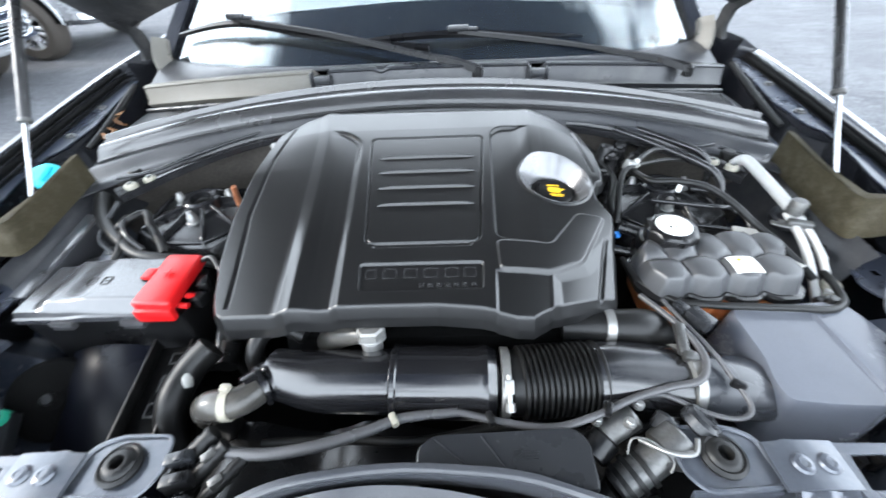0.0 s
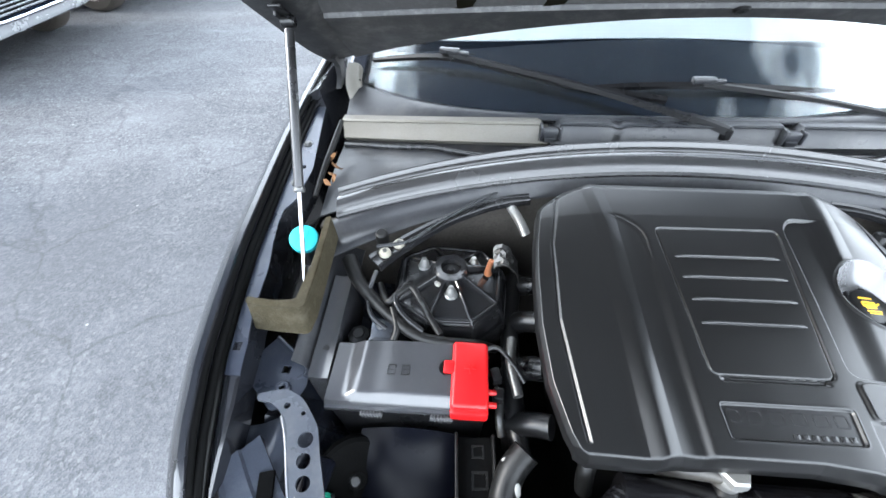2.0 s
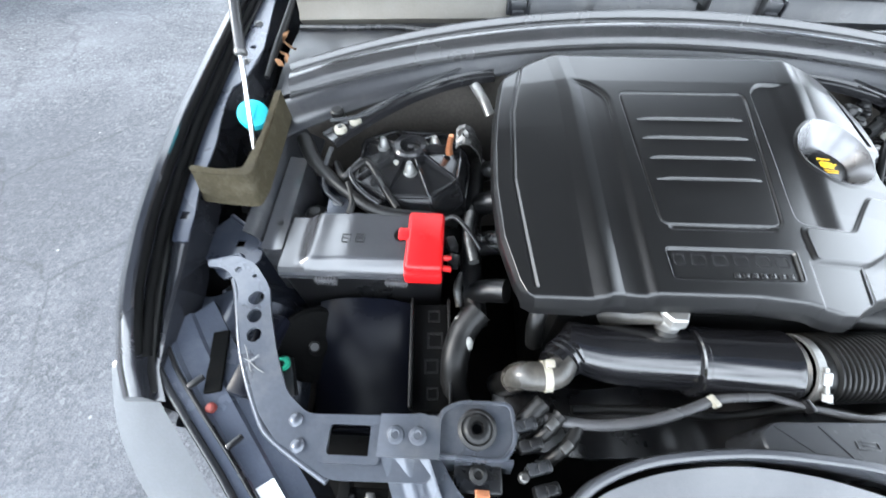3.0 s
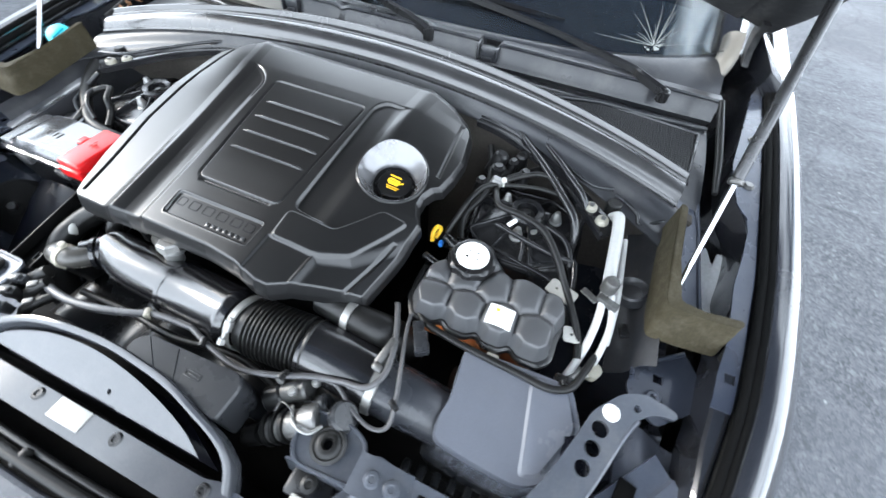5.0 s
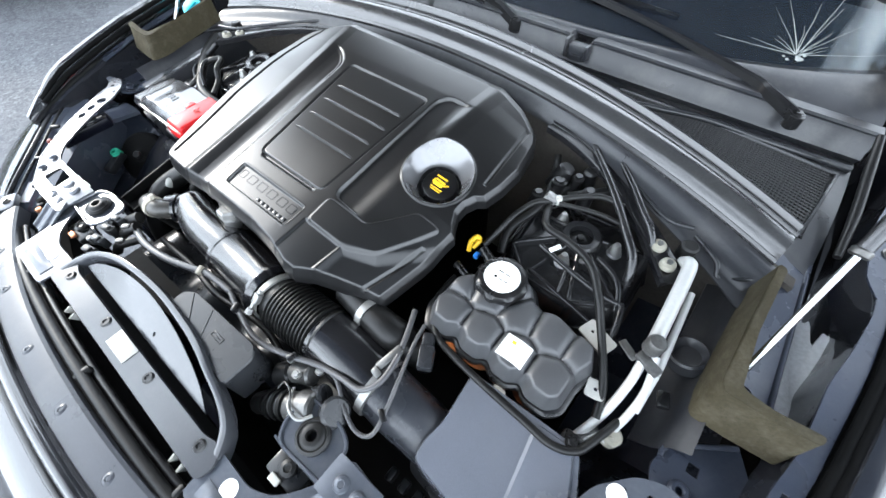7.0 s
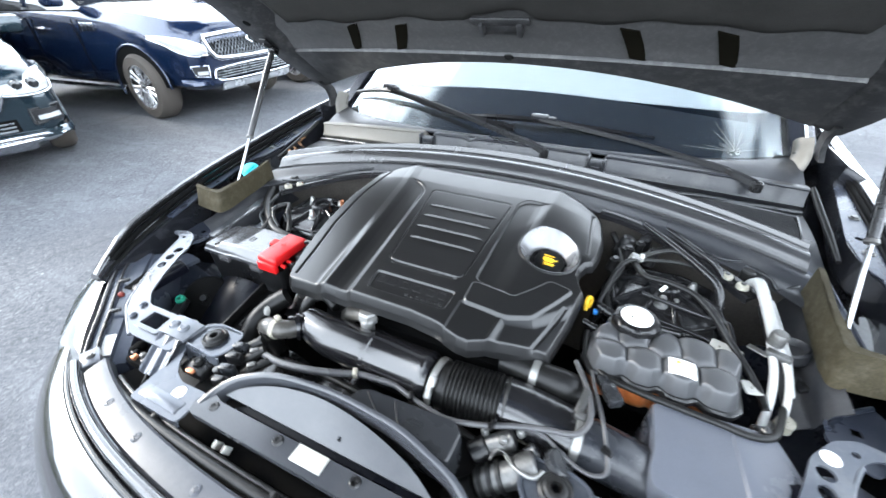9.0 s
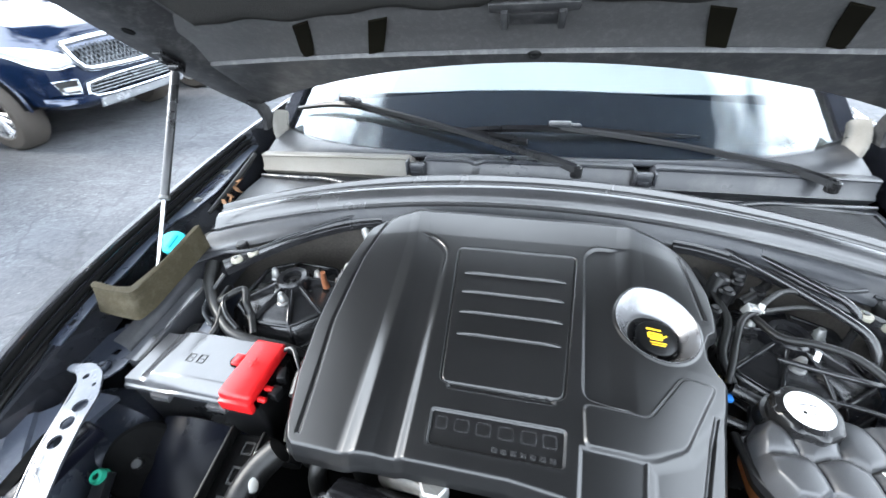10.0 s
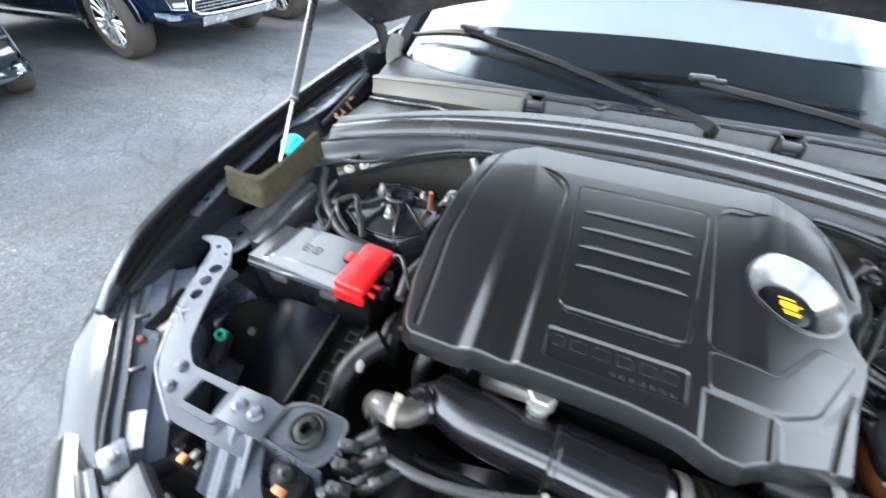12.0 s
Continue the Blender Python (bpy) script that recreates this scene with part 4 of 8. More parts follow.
# ---- gas struts ----
def gas_strut(side):
    lo, hi = Vector((side * 0.722, 0.045, -0.055)), Vector((side * 0.7455, 0.366, 0.329))
    g = thing("gas_strut", "grey metal gas strut holding the bonnet open", "gas strut", lo, group="bonnet gas struts")
    mid = hi.lerp(lo, 0.565)
    bm = bmesh.new()
    cyl(bm, mid, hi - (hi - lo).normalized() * 0.012, 0.0085, 18, bev=0.002)
    tb = part("tube", bm, STRUT, g, "satin grey tube")
    bm = bmesh.new()
    cyl(bm, mid + (hi - lo).normalized() * 0.004, mid - (hi - lo).normalized() * 0.006, 0.0105, 18, bev=0.002)
    part("collar", bm, METAL, tb)
    bm = bmesh.new()
    cyl(bm, lo, mid, 0.0042, 14)
    part("rod", bm, ROD, g, "bright polished rod")
    for p in (lo, hi):
        bm = bmesh.new()
        cyl(bm, p - Vector((side * 0.012, 0, 0)), p + Vector((side * 0.014, 0, 0)), 0.010, 14, bev=0.003)
        part("ball_socket", bm, PLASTIC, g)
    bm = bmesh.new()
    box(bm, hi + Vector((side * 0.012, 0.01, 0.008)), (0.006, 0.06, 0.026), 0.003, (-35, 0, 0))
    box(bm, hi + Vector((side * 0.004, -0.012, 0.020)), (0.022, 0.045, 0.005), 0.002, (-35, 0, 0))
    part("bracket", bm, PLASTIC, g)
    return g


mirrored(gas_strut)


# ---- foam blocks ----
def foam(side):
    """L-shaped foam bulkhead block standing on the inner wing."""
    bm = bmesh.new()
    out = [(0.794, 0.003), (0.795, 0.015), (0.745, 0.015), (0.714, 0.018), (0.7075, 0.10), (0.7065, 0.198), (0.695, 0.200), (0.6935, 0.10), (0.693, 0.015), (0.699, 0.001), (0.745, 0.001)]
    prof = [(0.0, 0.0, -0.066 if side > 0 else -0.055), (0.0, 0.0, -0.02), (0.0, 0.0, -0.006), (0.003, 0.004, 0.0)]
    loops = []
    for ins, _, dz in prof:
        lp = []
        cx = sum(p[0] for p in out) / len(out)
        for x, y in rounded(out, 0.006, 3):
            top = 0.008 + 0.14 * max(0, y - 0.02) + 0.10 * max(0, x - 0.72)
            k = 1 - ins * 6
            low = 1.0 if dz < -0.05 else 0.25 if dz < -0.01 else 0.0
            wave = 0.003 * math.sin(y * 40 + x * 55) * (1 - low)
            lp.append((side * (x - 0.002 * low), y - 0.016 * low * (1 if y < 0.01 else 0), top + dz + wave))
        loops.append(lp)
    loft(bm, loops)
    f = solo("foam_block", bm, FOAM, "olive-brown foam block standing on the inner wing", "foam block", group="foam blocks")
    return f


mirrored(foam)

# ---- engine cover ----
def poly_sdf(px, py, pts):
    """Signed distance to a polygon, negative inside (numpy arrays)."""
    d = np.full(px.shape, 1e9)
    inside = np.zeros(px.shape, bool)
    n = len(pts)
    for i in range(n):
        (ax, ay), (bx, by) = pts[i], pts[(i + 1) % n]
        ex, ey = bx - ax, by - ay
        wx, wy = px - ax, py - ay
        t = np.clip((wx * ex + wy * ey) / (ex * ex + ey * ey), 0, 1)
        d = np.minimum(d, np.hypot(wx - ex * t, wy - ey * t))
        cond = (ay > py) != (by > py)
        with np.errstate(divide="ignore", invalid="ignore"):
            xc = ax + (py - ay) / (by - ay if by != ay else 1e-9) * ex
        inside ^= cond & (px < xc)
    return np.where(inside, -d, d)


def sstep(t):
    t = np.clip(t, 0, 1)
    return t * t * (3 - 2 * t)


def region(px, py, pts, w):
    return sstep(0.5 - poly_sdf(px, py, pts) / w)


OIL = (0.222, 0.062)


def cover_z(x, y):
    """Height of the cover's skin."""
    z = 0.030 + 0.165 * y - 0.05 * np.clip(y - 0.2, 0, 1)
    # crowned wings fall away to the sides
    turn = sstep((y + 0.05) / 0.26)
    xs = 0.05 + 0.135 * turn
    z = z - np.interp(y, [-0.2, -0.1, 0.0, 0.1, 0.2, 0.28], [0.0155, 0.0160, 0.0145, 0.0135, 0.0195, 0.026]) * (np.clip(-xs - x, 0, 1) / (0.30 - xs)) ** (2 - 0.5 * turn)
    xs = 0.06 + 0.135 * turn
    z = z - np.interp(y, [-0.2, -0.15, -0.05, 0.0, 0.08, 0.15, 0.23], [0.060, 0.056, 0.042, 0.030, 0.024, 0.028, 0.036]) * (np.clip(x - xs, 0, 1) / (0.30 - xs)) ** (2 - 0.5 * turn)
    # left crest and the pocket beside it
    cr = np.interp(y, [-0.22, 0.18, 0.31], [-0.163, -0.180, -0.200])
    z = z + (0.0024 + 0.0026 * sstep((0.05 - y) / 0.2)) * np.clip(1 - np.sqrt(((x - cr) / 0.020) ** 2 + 0.004), 0, 1) - 0.005 * sstep((cr - x) / 0.03) * sstep((0.10 - y) / 0.25)
    z = z - (0.0040 + 0.0030 * sstep((0.10 - y) / 0.25)) * region(x, y, rounded([(-0.20, -0.25), (-0.108, -0.25), (-0.118, 0.165), (-0.150, 0.195), (-0.20, 0.205)], 0.02), 0.016) * sstep((x - cr) / 0.040)
    z = z - 0.0016 * sstep(1 - np.abs(poly_sdf(x, y, rounded([(-0.20, -0.25), (-0.108, -0.25), (-0.118, 0.165), (-0.150, 0.195), (-0.20, 0.205)], 0.02))) / 0.0022) * sstep((x - cr - 0.006) / 0.02) * sstep((y - 0.10) / 0.03)
    # right pocket
    cr = np.interp(y, [-0.08, 0.2, 0.3], [0.180, 0.196, 0.210])
    z = z + 0.0026 * np.clip(1 - np.sqrt(((x - cr) / 0.022) ** 2 + 0.03), 0, 1) * sstep((y - 0.02) / 0.12)
    z = z - 0.005 * region(x, y, rounded([(0.110, -0.072), (0.20, -0.078), (0.20, 0.05), (0.205, 0.195), (0.140, 0.200), (0.122, 0.18)], 0.015), 0.005) * 1.3 * sstep((cr - x) / 0.038)
    # raised elbow at the front right and stepped facets before it
    z = z + 0.004 * region(x, y, rounded([(0.110, -0.132), (0.190, -0.128), (0.232, -0.105), (0.288, -0.014), (0.243, -0.014), (0.190, -0.080), (0.110, -0.081)], 0.010), 0.006)
    z = z - 0.003 * region(x, y, [(0.096, -0.25), (0.105, -0.132), (0.180, -0.131), (0.162, -0.25)], 0.006)
    z = z - 0.007 * region(x, y, [(0.172, -0.25), (0.186, -0.132), (0.236, -0.110), (0.34, -0.0), (0.36, -0.25)], 0.020)
    # centre panel: groove and pillowed field
    fld = [(-0.097, 0.172), (0.108, 0.172), (0.086, -0.081), (-0.079, -0.081)]
    sd = poly_sdf(x, y, rounded(fld, 0.012))
    z = z - 0.0036 * sstep(1 - np.abs(sd) / 0.0026) - 0.0012 * sstep(-sd / 0.0026)
    z = z - 0.005 * sstep(1 - np.abs(y + 0.085) / 0.006) * sstep(-(np.abs(x - 0.003) - 0.075) / 0.01)
    # badge recess
    bad = [(-0.083, -0.117), (0.089, -0.117), (0.086, -0.162), (-0.080, -0.162)]
    sb = poly_sdf(x, y, rounded(bad, 0.006))
    z = z - 0.0042 * sstep(-sb / 0.0024) + 0.0004 * sstep(1 - np.abs(sb - 0.001) / 0.002)
    # oil filler dish
    r = np.hypot((x - OIL[0]) * 1.0, y - OIL[1])
    z = z - 0.034 * np.clip((0.0585 - r) / 0.022, 0, 1) + 0.002 * sstep(1 - np.abs(r - 0.060) / 0.004)
    # slots near both edges
    for pts in ([(-0.2585, -0.172), (-0.2535, -0.172), (-0.276, 0.0), (-0.274, 0.14), (-0.255, 0.25), (-0.260, 0.25), (-0.279, 0.14), (-0.281, 0.0)],
                [(0.2445, -0.154), (0.2500, -0.154), (0.2850, -0.050), (0.2795, -0.050)], [(0.2935, 0.091), (0.2985, 0.091), (0.2905, 0.228), (0.2855, 0.228)]):
        z = z - 0.0032 * region(x, y, pts, 0.0045)
    return z


XL = [(0, -0.268), (0.06, -0.282), (0.2, -0.301), (0.38, -0.310), (0.55, -0.310), (0.69, -0.306), (0.85, -0.296), (0.94, -0.282), (1, -0.255)]
XR = [(0, 0.264), (0.08, 0.276), (0.25, 0.296), (0.385, 0.308), (0.41, 0.299), (0.45, 0.290), (0.49, 0.291), (0.53, 0.300), (0.55, 0.312), (0.62, 0.319), (0.72, 0.322), (0.85, 0.312), (0.94, 0.290), (1, 0.255)]
YF = [(0, -0.183), (0.02, -0.192), (0.18, -0.196), (0.24, -0.190), (0.55, -0.190), (0.66, -0.196), (0.74, -0.206), (0.78, -0.205), (0.86, -0.178), (0.94, -0.160), (1, -0.150)]
YR = [(0, 0.240), (0.07, 0.272), (0.125, 0.284), (0.2, 0.285), (0.5, 0.283), (0.78, 0.280), (0.87, 0.275), (0.94, 0.266), (1, 0.245)]
NU, NV = 560, 440
uu, vv = np.meshgrid(np.linspace(0, 1, NU + 1), np.linspace(0, 1, NV + 1), indexing="ij")
cy_f, cy_r = (np.interp(uu, [a for a, _ in t], [b for _, b in t]) for t in (YF, YR))
yy = cy_f + (cy_r - cy_f) * vv
vx = np.clip((yy + 0.19) / 0.48, 0, 1)
cx_l, cx_r = (np.interp(vx, [a for a, _ in t], [b for _, b in t]) for t in (XL, XR))
xx = cx_l + (cx_r - cx_l) * uu
zz = cover_z(xx, yy)
edge = np.minimum(np.minimum((xx - cx_l), (cx_r - xx)), np.minimum(yy - cy_f, cy_r - yy))
zz = zz - 0.008 * np.clip(1 - edge / 0.006, 0, 1) - 0.009 * np.clip(1 - (yy - cy_f) / 0.009, 0, 1) ** 1.5 - 0.006 * np.clip(1 - (cy_r - yy) / 0.02, 0, 1)
verts = [(float(xx[i, j]), float(yy[i, j]), float(zz[i, j])) for i in range(NU + 1) for j in range(NV + 1)]
at = lambda i, j: i * (NV + 1) + j
faces = [(at(i, j), at(i + 1, j), at(i + 1, j + 1), at(i, j + 1)) for i in range(NU) for j in range(NV)]
rim = [(i, 0) for i in range(NU)] + [(NU, j) for j in range(NV)] + [(i, NV) for i in range(NU, 0, -1)] + [(0, j) for j in range(NV, 0, -1)]
prev = [at(i, j) for i, j in rim]
for depth, grow in ((0.003, 0.001), (0.017, 0.002), (0.017, -0.006)):
    row = []
    for i, j in rim:
        v = Vector(verts[at(i, j)])
        c = Vector((v.x, v.y - 0.04, 0)).normalized() * grow
        row.append(len(verts))
        verts.append((v.x + c.x, v.y + c.y, v.z - depth))
    for k in range(len(rim)):
        q = (k + 1) % len(rim)
        faces.append((prev[k], row[k], row[q], prev[q]))
    prev = row
me = bpy.data.meshes.new("shell")
me.from_pydata(verts, [], faces)
me.materials.append(COVER)
me.polygons.foreach_set("use_smooth", [True] * len(me.polygons))
me.set_sharp_from_angle(angle=radians(55))
engine_cover = thing("engine_cover", "satin black plastic engine cover over the engine", "engine cover", (0, 0.05, -0.06))
cover = new("shell", me)
cover.parent = engine_cover
cover.matrix_parent_inverse = Matrix.Translation(engine_cover.location).inverted()
cover["label"] = "satin black moulded shell with recessed panel"


def on_cover(x, y, d=0.0):
    return Vector((x, y, float(cover_z(np.array([x]), np.array([y]))[0]) + d))


# ribs across the centre panel
for k, (x0, x1) in enumerate(((-0.078, 0.090), (-0.076, 0.087), (-0.073, 0.085), (-0.070, 0.082))):
    y = 0.115 - 0.0393 * k
    bm = bmesh.new()
    loops = []
    for t in range(13):
        x = x0 + (x1 - x0) * t / 12
        h = 0.0042 * min(1, t / 1.0, (12 - t) / 1.0) + 0.0003
        b = on_cover(x, y)
        loops.append([b + Vector((0, a, c)) for a, c in ((-0.0036, -0.003), (-0.0024, h * 0.75), (-0.0014, h), (0.0004, h * 0.85), (0.0056, -0.003))])
    part("rib", loft(bm, loops), COVER, engine_cover, smooth=60)
# raised badge: plain bars, not lettering
for x0, w in ((-0.074, 0.016), (-0.050, 0.020), (-0.022, 0.020), (0.006, 0.020), (0.034, 0.020), (0.060, 0.018)):
    bm = bmesh.new()
    hollow = rounded([(x0 + 0.0022, -0.1388), (x0 + w - 0.0022, -0.1388), (x0 + w - 0.0022, -0.1262), (x0 + 0.0022, -0.1262)], 0.003, 3)
    plate(bm, rounded([(x0, -0.141), (x0 + w, -0.141), (x0 + w, -0.124), (x0, -0.124)], 0.004, 3), [hollow], 0, 0.0022)
    for v in bm.verts:
        v.co.z += on_cover(x0 + w / 2, v.co.y, 0.0004).z
    part("badge_bar", bm, GREYTXT, engine_cover, "raised badge drawn as plain outlines")
for k in range(7):
    bm = bmesh.new()
    box(bm, on_cover(0.004 + 0.0115 * k, -0.1535, 0.0004), (0.0075, 0.0065, 0.0020), 0.0006, (9.4, 0, 0))
    part("badge_bar", bm, GREYTXT, engine_cover)

# smooth dish round the filler: cover plastic, greyed to carry a bright reflection
bm = bmesh.new()
rows_ = []
for r_, in ((0.0595,), (0.0580,), (0.052,), (0.046,), (0.040,), (0.0365,)):
    rows_.append([on_cover(OIL[0] + r_ * math.cos(a), OIL[1] + r_ * math.sin(a), 0.0015) for a in (2 * math.pi * q / 48 for q in range(48))])
for r_, d_ in ((0.0365, -0.006), (0.0595, -0.006)):
    rows_.append([on_cover(OIL[0] + r_ * math.cos(a), OIL[1] + r_ * math.sin(a), d_) for a in (2 * math.pi * q / 48 for q in range(48))])
loft(bm, rows_ + rows_[:1], caps=False)
bmesh.ops.remove_doubles(bm, verts=bm.verts[:], dist=0.00001)
part("filler_dish", bm, DISH, engine_cover, "smooth dish round the filler, its bright reflection painted grey", smooth=60)
# oil filler cap in its dish
oil = thing("oil_filler_cap", "black oil filler cap with a yellow oil-can symbol", "oil cap", on_cover(*OIL))
tilt = Matrix.Translation(on_cover(OIL[0] + 0.004, OIL[1] - 0.002, 0.001)) @ pose(0, 0, 0, 8, 6, 0)
bm = bmesh.new()
prof = [(0.0, 0.010), (0.026, 0.010), (0.030, 0.008), (0.032, 0.004), (0.032, -0.012), (0.030, -0.03), (0, -0.03)]
lathe(bm, prof, 40, tilt)
body = part("body", bm, PLASTIC, oil)
for k in range(6):
    a = 2 * math.pi * k / 6 + 0.3
    bm = bmesh.new()
    box(bm, tilt @ Vector((0.0315 * math.cos(a), 0.0315 * math.sin(a), 0.001)), (0.007, 0.009, 0.012), 0.002, (0, 0, math.degrees(a)))
    part("grip_lug", bm, PLASTIC, oil)
bm = bmesh.new()
bars = [(-0.004, 0.0125, 0.022, 0.003, 0), (-0.002, 0.005, 0.020, 0.0035, -4), (-0.002, -0.002, 0.018, 0.008, 0), (0.011, 0.002, 0.010, 0.003, 35), (-0.013, 0.001, 0.003, 0.008, 0),
        (0.0, -0.0105, 0.024, 0.0022, 0), (0.0, -0.0145, 0.020, 0.0022, 0)]
for x, y, w, h, a in bars:
    box(bm, tilt @ Vector((x, y, 0.0104)), (w, h, 0.0010), 0.0002, (8, 6, a))
part("symbol", bm, YELLOW, body, "yellow printed oil-can symbol")

# ---- engine below the cover: dark block, inlet plumbing, heat shield ----
eng = thing("engine", "dark engine block below its cover", "engine", (0, 0.05, -0.5))
# block colour includes the deep shade below the cover
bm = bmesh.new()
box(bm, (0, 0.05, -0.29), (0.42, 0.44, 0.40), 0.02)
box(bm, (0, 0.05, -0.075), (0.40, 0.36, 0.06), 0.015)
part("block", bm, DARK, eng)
bm = bmesh.new()
for y0, r in ((-0.12, 0.020), (-0.02, 0.022), (0.08, 0.022), (0.17, 0.02)):
    tube(bm, [(-0.28, y0, -0.12), (-0.315, y0 + 0.01, -0.14), (-0.335, y0 + 0.015, -0.18), (-0.33, y0 + 0.01, -0.25)], r, 10)
tube(bm, [(-0.325, -0.16, -0.17), (-0.335, -0.05, -0.155), (-0.335, 0.1, -0.15), (-0.32, 0.2, -0.13)], 0.018, 10)
part("manifold", bm, PLASTIC, eng, "black moulded manifold")
for pts, r, m, lb in (([(-0.362, 0.335, 0.012), (-0.350, 0.310, 0.008), (-0.335, 0.280, -0.002), (-0.318, 0.258, -0.018), (-0.305, 0.245, -0.04)], 0.0105, ALU, "bright ribbed sleeve"),
                      ([(-0.335, -0.085, -0.09), (-0.345, -0.03, -0.085), (-0.34, 0.02, -0.09)], 0.009, METAL, "pale metal sleeve"),
                      ([(-0.355, -0.12, -0.18), (-0.36, -0.09, -0.165), (-0.352, -0.06, -0.17)], 0.008, METAL, "pale metal clip")):
    bm = bmesh.new()
    tube(bm, pts, r, 12, 6, 0.0012 if m is ALU else 0)
    part("sleeve", bm, m, eng, lb)

# ---- intake pipe across the front ----
pipe = thing("intake_pipe", "black plastic intake pipe across the engine front", "intake pipe", (0.0, -0.24, -0.16))
bm = bmesh.new()
tube(bm, [(-0.205, -0.225, -0.108), (-0.17, -0.233, -0.110), (-0.13, -0.238, -0.112), (-0.045, -0.240, -0.112), (-0.03, -0.240, -0.112)], [0.032, 0.037, 0.041, 0.043, 0.043], 28)
part("front_pipe", bm, PIPEPL, pipe, "smooth satin black pipe")
bm = bmesh.new()
lathe(bm, [(0.0, 0), (0.047, 0), (0.0495, 0.002), (0.0495, 0.008), (0.0475, 0.010), (0.0475, 0.112), (0.0495, 0.116), (0.0500, 0.124), (0.047, 0.128), (0.044, 0.135), (0, 0.135)], 36,
      Matrix.Translation((-0.038, -0.241, -0.112)) @ pose(0, 0, 0, 0, 90, -2))
part("silencer", bm, PIPEPL, pipe, "ribbed resonator section")
bm = bmesh.new()
lathe(bm, [(0.043, 0), (0.0465, 0.001), (0.0465, 0.011), (0.043, 0.012)], 36, Matrix.Translation((0.103, -0.246, -0.112)) @ pose(0, 0, 0, 0, 90, -3))
box(bm, (0.110, -0.272, -0.076), (0.012, 0.018, 0.012), 0.002, (40, 0, 0))
cyl(bm, (0.110, -0.292, -0.086), (0.110, -0.262, -0.066), 0.003, 10)
cyl(bm, (0.110, -0.297, -0.090), (0.110, -0.289, -0.084), 0.006, 6)
part("hose_clamp", bm, ALU, pipe, "bright band clamp")
bm = bmesh.new()
prof = [(0.040, 0.0), (0.0425, 0.004)]
for k in range(13):
    prof += [(0.0425, 0.016 + 0.0072 * k), (0.0475, 0.0178 + 0.0072 * k), (0.0478, 0.0200 + 0.0072 * k), (0.0425, 0.0218 + 0.0072 * k)]
prof += [(0.045, 0.114), (0.047, 0.120), (0.045, 0.122)]
lathe(bm, prof, 40, Matrix.Translation((0.112, -0.247, -0.112)) @ pose(0, 0, 0, 0, 90, 4))
part("bellows", bm, RUBBER, pipe, "black corrugated bellows")
bm = bmesh.new()
loops = []
for q, (x, y, z, ry, rz) in enumerate(((0.225, -0.240, -0.112, 0.046, 0.046), (0.26, -0.238, -0.114, 0.047, 0.044), (0.30, -0.238, -0.118, 0.050, 0.040), (0.348, -0.242, -0.124, 0.047, 0.041))):
    loops.append([(x, y + ry * math.cos(a), z + rz * math.sin(a)) for a in (2 * math.pi * k / 28 for k in range(28))])
loft(bm, loops)
part("rear_duct", bm, PIPEPL, pipe, "smooth flared duct to the air filter")
bm = bmesh.new()
lathe(bm, [(0.040, 0), (0.0485, 0.001), (0.0485, 0.013), (0.040, 0.014)], 36, Matrix.Translation((0.338, -0.242, -0.123)) @ pose(0, 0, 0, 0, 95, 0))
part("hose_clamp", bm, ALU, pipe)
# pressure sensor on the pipe
bm = bmesh.new()
cyl(bm, (-0.066, -0.208, -0.092), (-0.066, -0.204, -0.066), 0.014, 18, bev=0.002)
cyl(bm, (-0.066, -0.204, -0.070), (-0.066, -0.200, -0.062), 0.019, 18, bev=0.002)
cyl(bm, (-0.066, -0.203, -0.064), (-0.066, -0.199, -0.048), 0.0195, 6, bev=0.003)
part("sensor_boss", bm, ALU, pipe, "grey metal fitting with a hex head")
bm = bmesh.new()
tube(bm, [(-0.076, -0.202, -0.062), (-0.095, -0.192, -0.072), (-0.118, -0.184, -0.086), (-0.140, -0.176, -0.11)], [0.010, 0.015, 0.018, 0.018], 14)
part("stub_hose", bm, PALERUB, pipe, "dirty pale hose under the cover")
# elbow at its end
elbow = thing("breather_elbow", "black rubber elbow hose with a painted grey sheen and a pale clamp", "hose", (-0.24, -0.27, -0.12))
bm = bmesh.new()
tube(bm, [(-0.185, -0.226, -0.108), (-0.205, -0.240, -0.105), (-0.225, -0.262, -0.100)], 0.024, 16)
for t in (0.25, 0.45, 0.65):
    c = Vector((-0.185, -0.226, -0.108)).lerp(Vector((-0.225, -0.262, -0.100)), t)
    lathe(bm, [(0.0, -0.003), (0.0285, -0.003), (0.0285, 0.003), (0, 0.003)], 20, Matrix.Translation(c) @ Vector((-0.04, -0.036, 0.008)).to_track_quat("Z", "Y").to_matrix().to_4x4())
part("joint", bm, PIPEPL, elbow, "ribbed rubber joint")
# bend of black rubber, coloured pale for the highlight along it
bm = bmesh.new()
tube(bm, [(-0.212, -0.258, -0.098), (-0.225, -0.274, -0.094), (-0.245, -0.279, -0.094), (-0.262, -0.278, -0.097), (-0.273, -0.276, -0.107), (-0.278, -0.274, -0.128)], 0.0190, 18)
part("hose", bm, PALERUB, elbow, "rubber bend, its highlight put in as pale grey")
bm = bmesh.new()
tube(bm, [(-0.278, -0.274, -0.126), (-0.280, -0.268, -0.16), (-0.29, -0.255, -0.22)], 0.0185, 18)
part("lower_hose", bm, RUBBER, elbow, "black rubber lower length")
bm = bmesh.new()
